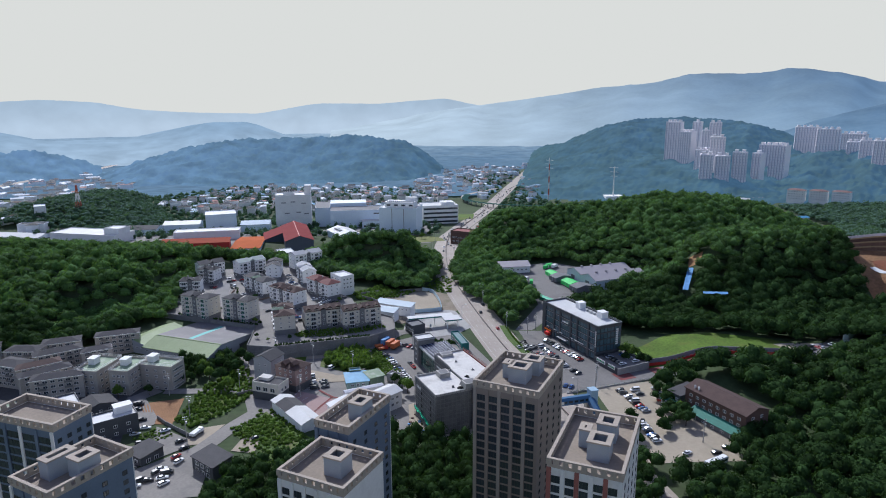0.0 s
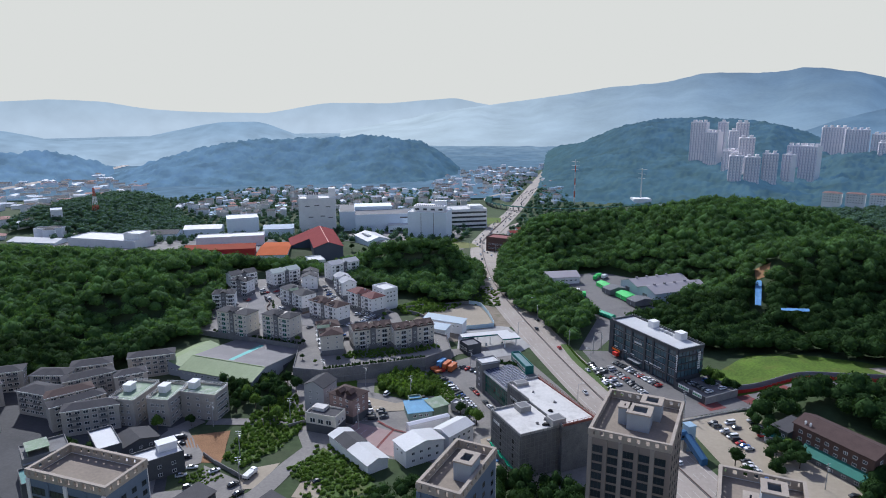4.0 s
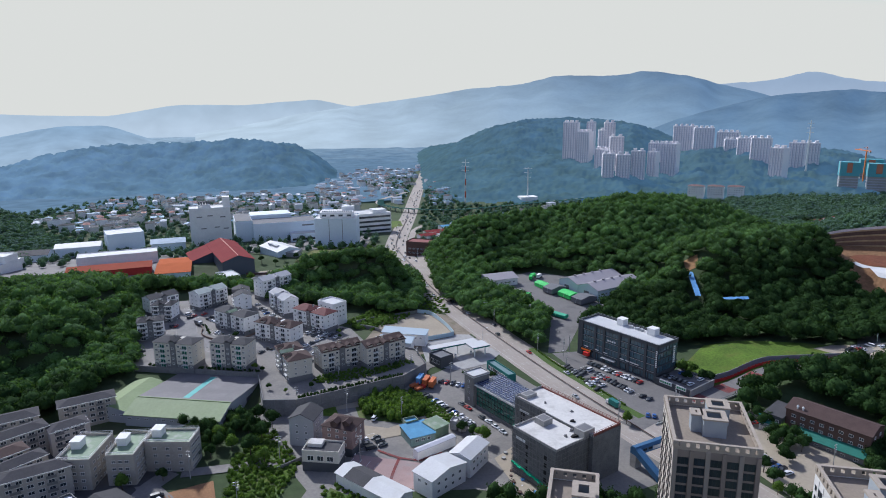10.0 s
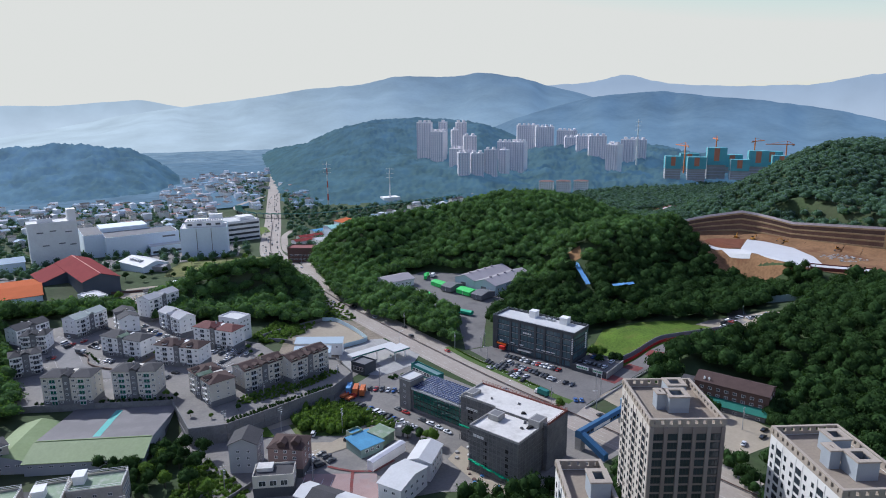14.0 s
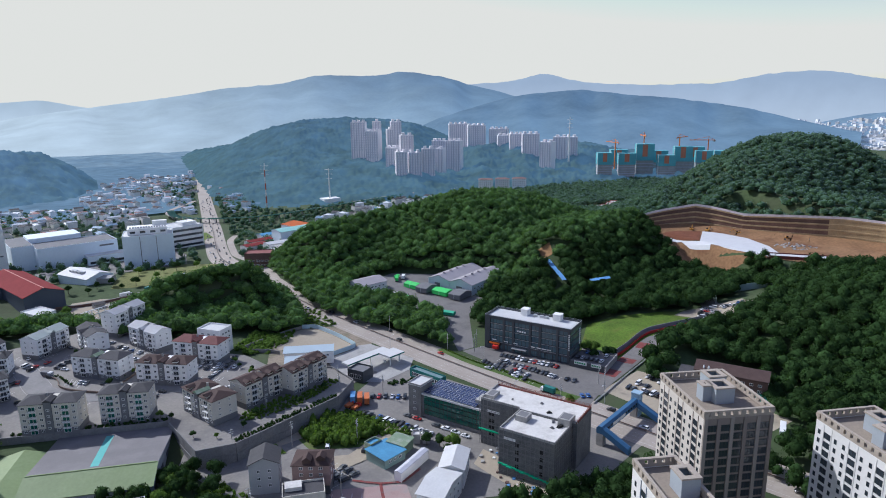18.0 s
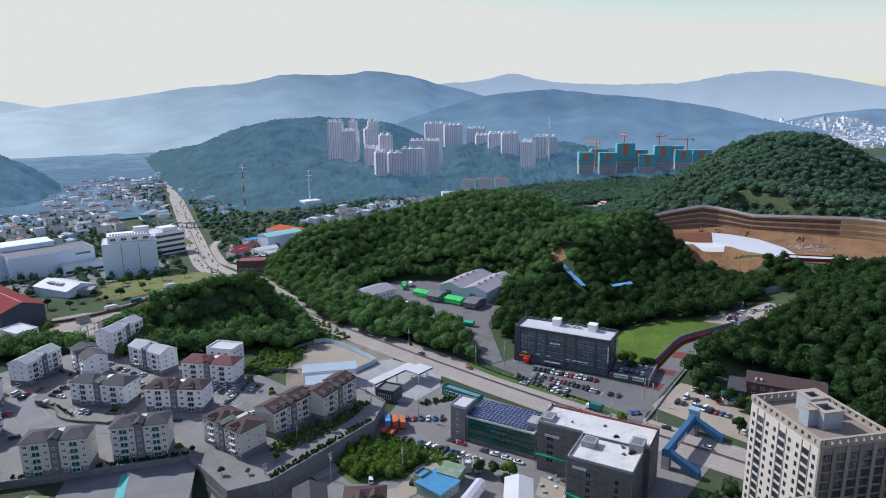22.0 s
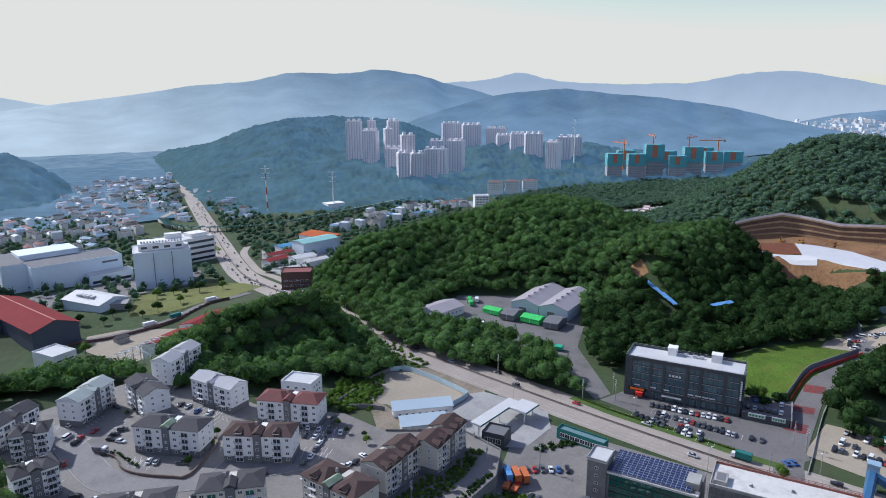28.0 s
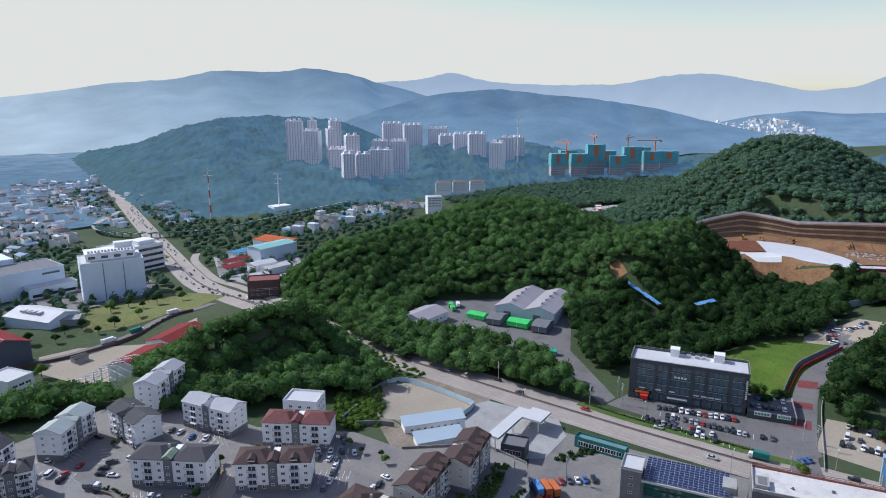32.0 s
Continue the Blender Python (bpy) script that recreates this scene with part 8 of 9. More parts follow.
for q in (((16.7, 430), (26, 433.5), (36.3, 435.6)), ((-7.5, 411.7), (4.5, 416.9), (14.7, 418.6)), ((-6, 404), (2, 398), (6, 392))):
    for a, c in zip(q[:-1], q[1:]):
        a, c = Vector(a), Vector(c)
        n = (c - a).normalized()
        n = Vector((-n.y, n.x)) * 0.2
        z = min(gz(*a), gz(*c))
        part("wall_panel", Build().prism([(a + n)[:], (a - n)[:], (c - n)[:], (c + n)[:]], z - 0.5, z + 2.2), concrete_dark, pw)
# orange and blue covered lorries
for i, (x, y, m) in enumerate(((17.5, 322, blue_tarp), (20.5, 320.5, orange_tarp), (23.5, 319, orange_tarp))):
    lorry(x, y, 62, CAR_COLOURS["white"], m, 9, 3.0, "lorry under an orange and blue tarpaulin", group="covered lorries")
for x, y in ((14, 318), (16, 315.5)):
    lorry(x, y, 30, CAR_COLOURS["red"], orange_tarp, 6, 1.0, "small red flatbed lorry parked by the lane")

# blue footbridge over the road
fbm = thing("footbridge", "blue covered footbridge with stairs over the road", "footbridge", pose(88, 226, 0, 0, 0, 16))
part("deck", lofted([[(x, -1.6, 5.6), (x, 1.6, 5.6), (x, 1.6, 8.0), (x, 0.9, 8.9), (x, -0.9, 8.9), (x, -1.6, 8.0)] for x in (-3, 32)]), blue_paint, fbm)
for i in range(12):
    part("window", window_mesh(1.9, 1.0, None, frame_m, 0), None, fbm, at=pose(-1 + i * 2.8, -1.6, 6.6))
for x, s in ((-3, -1), (30, -1)):
    part("stair", Build().prism([(x, -1.5), (x + 3, -1.5), (x + 3, 1.5), (x, 1.5)], -1, 5.6), concrete, fbm)
    part("stair_flight", lofted([[(x, y, z), (x + 3, y, z), (x + 3, y, z + 2.6), (x + 1.5, y, z + 3.2), (x, y, z + 2.6)] for y, z in ((-1.5, 5.4), (-13, 0.2))]), blue_paint, fbm)
part("lift_tower", Build().box(31.5, -2, -1, 35, 2, 11).box(31.3, -2.2, 11, 35.2, 2.2, 11.4), mat("pale_blue_steel", (0.30, 0.42, 0.52), 0.5), fbm)
part("sign_panel", Build().box(6, -1.75, 6.2, 18, -1.65, 7.6), line_white, fbm, "white sign bars")

# the lane to the right: red fence, guard rails
tagged(ribbon("lane", [(100, 255), (116, 263), (136, 270), (158, 277), (178, 283), (196, 285), (215, 284), (240, 283), (262, 292), (300, 330)], 11, asphalt, 0.2), "asphalt lane climbing beside the field", "road", kind="structure")
rp = mat("red_road_coating", (0.19, 0.05, 0.045), 0.85, var=0.3, scale=0.3, stain=(0.35, 0.9, (0.13, 0.11, 0.105)))
for k, (x, y, L) in enumerate(((146, 274.5, 9), (166, 280.5, 7), (186, 285, 6))):
    tagged(ribbon("red_paving", [(x - L / 2, y - L * 0.17), (x + L / 2, y + L * 0.17)], 9, rp, 0.26), "red coated stretch of the lane", "road", kind="structure")
rf = thing("red_fence", "red and grey panel fence along the lane", "fence")
pts = smooth_line([(160, 286.5), (180, 290.5), (198, 292.5), (212, 291.5), (246, 287)], 2.2)
for i, (a, c) in enumerate(zip(pts[:-1], pts[1:])):
    z = gz(a.x, a.y)
    part("panel", Build().prism([(a.x, a.y), (c.x, c.y), (c.x, c.y + 0.15), (a.x, a.y + 0.15)], z - 0.3, z + 1.9), red_paint, rf)
    part("rear_panel", Build().prism([(a.x, a.y + 2.0), (c.x, c.y + 2.0), (c.x, c.y + 2.2), (a.x, a.y + 2.2)], z - 0.3, z + 3.6), mat("grey_panel", (0.30, 0.30, 0.32), 0.7), rf)
gr = thing("guard_rail", "steel and concrete guard rail along the lane", "guard rail")
pts = smooth_line([(112, 254), (130, 260), (150, 267), (172, 274), (186, 277)], 3)
for a, c in zip(pts[:-1], pts[1:]):
    z = gz(a.x, a.y)
    part("kerb_block", Build().prism([(a.x, a.y), (a.x, a.y - 0.35), (c.x, c.y - 0.35), (c.x, c.y)], z - 0.5, z + 0.7), concrete, gr)
    part("rail", Build().prism([(a.x, a.y), (a.x, a.y - 0.12), (c.x, c.y - 0.12), (c.x, c.y)], z + 0.95, z + 1.1), steel, gr)
    part("post", Build().box(a.x - 0.06, a.y - 0.2, z, a.x + 0.06, a.y - 0.08, z + 1.1), steel, gr)
# lanes and plots in the south-west
LANE_Z = 0.22
for nm, ln, w in (("lane", [(-75, 175), (-60, 190), (-50, 206), (-43, 226), (-34, 246), (-26, 262)], 8), ("lane", [(-64, 315), (-40, 303), (-22, 306), (-8, 316), (14, 328), (24, 345), (44, 352)], 8), ("lane", [(-22, 306), (-20, 285), (-15, 262), (-26, 246)], 8), ("lane", [(-88, 180), (-93, 200), (-100, 225), (-102, 250), (-94, 264)], 8), ("lane", [(-90, 262), (-70, 262), (-50, 262), (-30, 262)], 6)):
    LANE_Z = round(LANE_Z + 0.02, 3)
    tagged(ribbon(nm, ln, w, paving, LANE_Z), "grey asphalt lane between the houses", "road", kind="structure")
drape("ploughed_plot", [(-98, 248), (-84, 227), (-72, 226), (-77, 254)], mat("ploughed_earth", (0.27, 0.15, 0.075), 0.95, var=0.2, scale=0.2, fine=1.5, bump=0.3), 0.2, cell=3, label="brown ploughed vegetable plot", category="field")
fur = thing("furrows", "raised furrows of the vegetable plot", "field", kind="structure")
for i in range(14):
    t = i / 13
    a, c = Vector((-95 + 17.5 * t, 246.5 + 6 * t)), Vector((-84 + 12 * t, 228.5 - 1.2 * t))
    d = (c - a).normalized()
    n = Vector((-d.y, d.x)) * 0.3
    z = gz(a.x, a.y) + 0.2
    part("furrow", Build().prism([(a + n)[:], (a - n)[:], (c - n)[:], (c + n)[:]], z - 0.2, z + 0.16), MATS["ploughed_earth"], fur)
drape("garden_plot", [(-70, 258), (-62, 290), (-52, 275), (-46, 256), (-52, 235), (-68, 225)], grass, 0.16, cell=3, label="overgrown green garden plots", category="garden")
drape("bank", [(-38, 245), (-30, 236), (-8, 210), (-20, 195), (-40, 215)], grass, 0.16, cell=3, label="overgrown grass bank below the white shed", category="bank")
drape("sandy_plot", [(-58, 222), (-48, 226), (-52, 208), (-62, 206)], sand, 0.2, cell=3, label="sandy plot beside the lane", category="plot")
drape("sandy_plot", [(-36, 215), (-28, 214), (-28, 200), (-38, 202)], sand, 0.24, cell=3, label="sandy plot with dry grass", category="plot")
drape("green_plot", [(-24, 296), (-14, 312), (4, 320), (16, 312), (26, 284), (14, 278), (0, 284)], grass, 0.2, cell=3, label="overgrown green plot beside the parking lane", category="plot")
drape("building_yard", [(34, 245), (36, 215), (48, 205), (60, 206), (48, 232), (44, 252)], sand, 0.26, cell=3, label="sandy building yard with rubble", category="yard")
drape("house_yard", [(-106, 256), (-98, 257), (-82, 234), (-80, 226), (-90, 219), (-96, 238)], paving, 0.34, cell=3, label="grey paved yard beside the dark houses", category="yard")
drape("house_yard", [(-78, 224), (-60, 212.5), (-57, 206), (-72, 190), (-88, 186), (-90, 205), (-74, 208)], paving, 0.3, cell=3, label="grey paved yard of the black houses", category="yard")
drape("street_car_park", [(-70, 190), (-54, 206), (-43, 190), (-40, 170), (-80, 164), (-90, 186)], paving, 0.28, cell=3, label="grey street car park beside the black house", category="car park")
drape("dirt_yard", [(-22, 288), (-5, 280), (13, 288), (20, 299), (28, 287), (17, 279), (4, 273), (-12, 271), (-22, 276)], sand, 0.34, cell=3, label="pale dirt yard below the overgrown plot", category="yard")
drape("dirt_yard", [(-20, 327), (-8, 322), (-15, 304), (-28, 303), (-32, 316)], sand, 0.36, cell=3, label="pale dirt lane under the retaining wall", category="yard")
drape("grass_patch", [(-36, 311), (-27, 306), (-26, 296), (-38, 300)], field_green, 0.44, cell=3, label="bright green grass patch beside the lane", category="grass")
gw2 = thing("plot_wall", "low concrete wall round the paved yard", "wall")
for a, c in (((-81.2, 232.3), (-73.9, 225.4)), ((-73.9, 225.4), (-66, 219)), ((-66, 219), (-58.3, 212.9)), ((-53, 255.4), (-41.3, 262.6))):
    a, c = Vector(a), Vector(c)
    n = (c - a).normalized()
    n = Vector((-n.y, n.x)) * 0.18
    z = min(gz(*a), gz(*c))
    part("wall_panel", Build().prism([(a + n)[:], (a - n)[:], (c - n)[:], (c + n)[:]], z - 0.5, z + 2.0), concrete_dark, gw2)
drape("lawn_plot", [(-60, 258), (-46, 262), (-46, 250), (-57, 246)], field_green, 0.4, cell=3, label="small green lawn of the modern house", category="lawn")
drape("court", [(-24, 262), (4, 248), (-2, 230), (-22, 244)], mat("brick_red_court", (0.34, 0.24, 0.22), 0.9, var=0.15, scale=0.2, stain=(0.1, 0.6, (0.25, 0.24, 0.23))), 0.38, cell=3, label="worn reddish parking court", category="court")


# ---- road paint ----
def dashes(name, line, off, w, dash, gap, m, label):
    pts = smooth_line(line, 1.0)
    b = Build()
    s = 0
    while s + dash < len(pts) - 1:
        a, c = pts[int(s)], pts[int(s + dash)]
        d = (c - a).normalized()
        n = Vector((-d.y, d.x))
        q = [a + n * (off + w / 2), a + n * (off - w / 2), c + n * (off - w / 2), c + n * (off + w / 2)]
        b.face([(v.x, v.y, gz(v.x, v.y) + 0.19) for v in q])
        s += dash + gap
    return tagged(part(name, b, m), label, "road marking", kind="stuff")


worn_paint = mat("worn_road_paint", (0.50, 0.46, 0.41), 0.8, var=0.2, scale=0.2, fine=2)
NEAR = [p for p in MAIN if p[1] < 1100]
for o in (-9.6, 9.6):
    dashes("lane_lines", NEAR, o, 0.22, 6, 0, worn_paint, "white edge line of the road")
for o in (-6.6, -3.4, 3.4, 6.6):
    dashes("lane_lines", NEAR, o, 0.16, 4, 6, worn_paint, "white dashed lane lines of the road")
med = thing("central_reserve", "low concrete kerb with a steel rail along the middle of the road", "barrier", kind="structure")
mp_ = smooth_line([p for p in MAIN if 100 < p[1] < 1100], 10)
for a, c in zip(mp_[:-1], mp_[1:]):
    d = (c - a).normalized()
    n = Vector((-d.y, d.x)) * 0.3
    z = gz(a.x, a.y)
    part("kerb", Build().prism([(a + n)[:], (a - n)[:], (c - n)[:], (c + n)[:]], z, z + 0.5), concrete_dark, med)
    part("rail", Build().prism([(a + n * 0.3)[:], (a - n * 0.3)[:], (c - n * 0.3)[:], (c + n * 0.3)[:]], z + 0.6, z + 1.0), mat("brown_rail", (0.16, 0.11, 0.09), 0.6), med)
hedge_line = smooth_line([(92, 352), (95, 330), (101, 305), (108, 275)], 1.2)
hp = np.array([(p.x, p.y, gz(p.x, p.y) + 0.5) for p in hedge_line])
tagged(new("hedge", canopy_mesh("hedge", hp, np.full(len(hp), 0.8), np.full(len(hp), 0.9), TREE_FAR, leaf_light, rng)), "clipped hedge along the car park edge", "hedge", kind="stuff")
tagged(ribbon("verge", [(90, 355), (93, 330), (99, 305), (106, 275), (110, 262)], 4.5, grass, 0.22), "dry grass verge between road and car park", "verge", kind="structure")


def bay_lines(a, b_, n, deep, turn, z=None):
    """White parking bay lines from a to b."""
    bb = Build()
    a, b_ = Vector(a), Vector(b_)
    t = Vector((math.cos(radians(turn)), math.sin(radians(turn))))
    d = (b_ - a).normalized()
    for i in range(n + 1):
        p = a + (b_ - a) * i / n
        q = [p - d * 0.07 - t * deep / 2, p + d * 0.07 - t * deep / 2, p + d * 0.07 + t * deep / 2, p - d * 0.07 + t * deep / 2]
        bb.face([(v.x, v.y, (gz(v.x, v.y) + 0.44) if z is None else z) for v in q])
    return tagged(part("parking_lines", bb, line_white), "white parking bay lines on asphalt", "road marking", kind="stuff")


# ---- parked cars ----
bay_lines((108, 322), (118.5, 284), 15, 5, 22)
bay_lines((98.5, 326), (104, 288), 15, 5, 22)
car_row((108.5, 320), (118, 286), 14, 22, 0.06)
car_row((98.8, 325), (103.5, 290), 14, 22, 0.15)
car_row((103.6, 318), (107.5, 296), 8, 22, 0.3)
car_row((113, 327), (128, 295), 14, 25, 0.08)
car_row((120, 283), (123, 276), 2, 22, 0)
for p in ((113, 262.5), (115.5, 261)):
    car(p[0], p[1], 60, kind=("blue", "saloon"))
car_row((17, 310), (32.5, 274), 15, 20, 0.05, "cars along the green plot")
car_row((29.8, 303), (45, 262), 8, -67, 0.3, "cars along the showroom", "parked along the showroom")
car_row((27.5, 324), (42.5, 312), 6, 50, 0.1, "cars by the lane")
for a, c, n in (((138.5, 257), (145, 232), 10), ((157.5, 260), (155, 240), 7), ((146, 258), (150, 240), 4), ((139, 226), (141, 205), 8)):
    car_row(a, c, n, 10, 0.12, "cars in the gravel car park", "parked on pale gravel")
bay_lines((-33, 262), (-14, 250), 6, 4.6, 60)
bay_lines((-14, 276), (-19, 262), 5, 4.6, 10)
car_row((-20, 280), (-14, 262), 5, 15, 0.1, "cars in the court")
car_row((-12, 274), (-9, 264), 3, 15, 0.1, "cars in the court")
for p in ((-22, 262, 80), (-10, 290, 60), (8, 284, 20), (2, 279, 40), (-14, 330, 30), (-82, 222, 10), (-84, 216, 20), (-78, 208, 15), (-70, 198, 40), (-62, 186, 60), (-56, 178, 50), (-66, 180, 50), (-30, 212, 40), (-58, 204, 50), (162, 196, 10), (168, 200, 10), (150, 196, 30), (176, 196, 10), (180, 204, 0), (-30, 320, 20)):
    car(p[0], p[1], p[2], group="cars by the houses")
bus(158, 187, 28, CAR_COLOURS["white"], "white coach parked on pale gravel")
lorry(-57, 216, 70, CAR_COLOURS["white"], line_white, 7, 1.2, "white crane lorry on the sandy plot")
for p in ((-82, 398, -40), (-78, 402, -40), (-97, 430, -50), (-100, 434, -50), (-40, 372, 40), (-36, 376, 40), (-33, 379, 40), (-30, 382, 40), (-20, 392, 50), (-18, 396, 50), (-24, 388, 50), (-112, 440, 40), (-104, 446, 45), (-88, 436, -60), (-70, 430, -20), (-64, 424, -20), (-120, 425, 50), (-118, 398, 0), (-112, 392, 0), (-60, 372, -40), (-64, 368, 50), (-42, 345, 12), (-38, 348, 12), (-104, 372, -25), (-98, 370, -25), (-130, 385, 20)):
    car(p[0], p[1], p[2], TZ + 0.02, group="cars on the terrace", where="parked on the terrace")
for a, c, n, tt in (((-60, 436), (-52, 428), 5, 60), ((-30, 396), (-22, 386), 6, 50), ((-76, 408), (-66, 400), 5, 45), ((-100, 385), (-92, 378), 5, 40), ((-92, 452), (-98, 440), 5, 150)):
    bay_lines(a, c, n, 4.8, tt, TZ + 0.02)
# the walled court, lanes and kerbs of the terrace
gw = thing("garden_wall", "low brown retaining wall round the sunken court", "wall")
brown_block = mat("brown_wall_block", (0.20, 0.15, 0.12), 0.9, var=0.2, scale=0.3, fine=2)
pts = smooth_line([(-107, 427), (-101.5, 418), (-101, 408), (-97, 400), (-87, 390), (-81.5, 388), (-65.5, 405), (-67, 413)], 2.5)
for a, c in zip(pts[:-1], pts[1:]):
    d = (c - a).normalized()
    n = Vector((-d.y, d.x)) * 0.2
    part("wall_block", Build().prism([(a + n)[:], (a - n)[:], (c - n)[:], (c + n)[:]], TZ - 0.4, TZ + 1.1), brown_block, gw)
terr_lane = mat("worn_asphalt", (0.235, 0.225, 0.215), 0.9, var=0.14, scale=0.08, fine=1.0, stain=(0.12, 0.6, (0.17, 0.165, 0.16)))
tagged(part("terrace_lane", Build().prism([(-123, 462), (-114, 463), (-108, 436), (-103.5, 410), (-98, 398), (-84, 386), (-76, 384), (-62, 394), (-48, 392), (-40, 372), (-46, 366), (-66, 372), (-82, 377), (-99, 386), (-113, 401), (-119, 432)][::-1], TZ - 0.2, TZ + 0.03), terr_lane), "worn pale asphalt lane between the blocks of flats", "road", kind="structure")
kb = thing("kerb", "pale concrete kerb along the terrace lane", "kerb")
for line in ([(-123, 462), (-119, 432), (-113, 401), (-99, 386), (-82, 377), (-66, 372), (-46, 366)], [(-114, 463), (-108, 436), (-104, 412)], [(-76, 384), (-62, 394), (-48, 392), (-40, 372)]):
    pts = smooth_line(line, 4)
    for a, c in zip(pts[:-1], pts[1:]):
        d = (c - a).normalized()
        n = Vector((-d.y, d.x)) * 0.14
        part("kerb_stone", Build().prism([(a + n)[:], (a - n)[:], (c - n)[:], (c + n)[:]], TZ - 0.1, TZ + 0.16), concrete, kb)
for a, c, n, tt in (((-97.5, 411), (-89.5, 403.7), 5, 57), ((-39, 395), (-29, 382), 7, 35), ((-66, 441), (-58, 430), 5, 40), ((-117, 450), (-108, 440), 5, 45), ((-128, 420), (-122, 412), 4, 20)):
    bay_lines(a, c, n, 5.2, tt, TZ + 0.05)
for p in ((-91.5, 407, 57), (-104, 423, -42), (-64, 438, 40), (-60, 433, 40), (-114, 447, 45), (-110, 443, 45), (-38, 393, 35), (-34.6, 388.6, 35), (-31.6, 385, 35), (-30, 382, 35), (-45, 380, -60), (-52, 384, 80), (-125, 416, 20), (-118, 425, 80), (-84, 372, -28), (-70, 362, 60)):
    car(p[0], p[1], p[2], TZ + 0.05, group="cars on the terrace", where="parked on the terrace")
lorry(-105, 426.5, -45, CAR_COLOURS["white"], grey_wall, 6, 1.6, "small flatbed lorry by the sunken court", TZ + 0.05)
for i in range(20):
    x, y = 250 + rnd.uniform(0, 34), 302 - rnd.uniform(0, 22)
    car(x, y, rnd.choice((20, 110)), group="cars beyond the field", where="parked on bare earth")
drape("earth_car_park", [(240, 306), (256, 310), (292, 292), (284, 272), (252, 284)], sand, 0.24, cell=4, label="bare earth car park beyond the field")
# traffic
tr = smooth_line([p for p in MAIN if 60 < p[1] < 1500], 1.0)
FAR_CARS = Build()
s = 20.0
k = 0
while s < len(tr) - 5:
    p, d = tr[int(s)], (tr[int(s) + 3] - tr[int(s)]).normalized()
    n = Vector((-d.y, d.x))
    lane = rnd.choice((-8.0, -5.0, -2.2, 2.2, 5.0, 8.0))
    q = p + n * lane
    turn = math.degrees(math.atan2(d.y, d.x)) + (180 if lane > 0 else 0)
    if q.y > 640:
        m_ = pose(q.x, q.y, gz(q.x, q.y) + 0.2, 0, 0, turn)
        for bb_ in (lofted([body_section(*v_) for v_ in ((-2.2, 1.6, 0.3, 0.9), (-1.0, 1.8, 0.2, 1.0), (1.2, 1.8, 0.2, 0.95), (2.2, 1.6, 0.3, 0.75))], slot=k % 4), lofted([body_section(*v_) for v_ in ((-1.6, 1.5, 0.9, 1.0), (-0.9, 1.4, 0.9, 1.45), (0.2, 1.4, 0.9, 1.45), (1.0, 1.5, 0.9, 0.98))], slot=4)):
            n0 = len(FAR_CARS.v)
            FAR_CARS.v += [tuple(m_ @ Vector(v_)) for v_ in bb_.v]
            FAR_CARS.f += [tuple(n0 + i_ for i_ in f_) for f_ in bb_.f]
            FAR_CARS.m += bb_.m
    elif k % 11 == 5:
        lorry(q.x, q.y, turn, CAR_COLOURS["white"], (line_white, blue_paint, teal)[k % 3], 8, 2.5, "box lorry on the main road", group="traffic")
    else:
        car(q.x, q.y, turn, group="traffic", where="on the main road")
    s += rnd.uniform(4, 13) if s > 480 else rnd.uniform(14, 34)
    k += 1

tagged(part("distant_traffic", FAR_CARS, [CAR_COLOURS["white"], CAR_COLOURS["black"], CAR_COLOURS["silver"], CAR_COLOURS["dark grey"], win_glass]), "many small cars far along the main road", "traffic", kind="stuff")


for a, c, n, tt in (((-59.6, 436.5), (-56.0, 422.8), 5, -101), ((-97.7, 413.6), (-89.8, 407.7), 4, -109), ((-39.9, 378.9), (-32.0, 371.1), 5, -137), ((-37.1, 393.2), (-28.2, 385.5), 6, -124), ((-106.0, 454.1), (-99.4, 460.0), 4, -71)):
    bay_lines(a, c, n, 5.0, tt, TZ + 0.06)

# ---- poles and lamps ----
def utility_pole(x, y, z, h=11, turn=0):
    e = thing("utility_pole", "grey concrete utility pole with cross arms", "utility pole", pose(x, y, z, 0, 0, turn), "utility poles")
    part("shaft", Build().rod((0, 0, -1), (0, 0, h), 0.22, 7, 0.13), concrete, e)
    for zz in (h - 0.5, h - 1.6):
        part("cross_arm", Build().box(-1.1, -0.07, zz, 1.1, 0.07, zz + 0.14), steel, e)
    part("transformer", Build().rod((0.45, 0, h - 3.6), (0.45, 0, h - 2.4), 0.35, 8), steel, e)
    return e


first = None
for x, y, z, t in ((-24, 326, 0, 20), (-22, 300, 0, 20), (2, 286, 0, 40), (-20, 255, 0, 10), (14, 330, 0, 30), (20, 345, 0, 60), (-52, 262, 0, 0), (-66, 232, 0, 0), (-60, 212, 0, 20), (33, 320, 0, 30), (98, 262, 0, 20), (104, 340, 0, 60), (110, 346, 0, 60), (80, 398, 0, 60), (92, 350, 0, 60), (128, 262, 0, 60), (-86, 258, 0, 0), (130, 268, 0, 20), (160, 205, 0, 20), (-45, 308, 0, 10)):
    m_ = pose(x, y, max(z, gz(x, y)), 0, 0, t)
    if first is None:
        first = utility_pole(x, y, gz(x, y), 11, t)
    else:
        copy_thing(first, m_)
first = None
lp = smooth_line([p for p in MAIN if 150 < p[1] < 1000], 38)
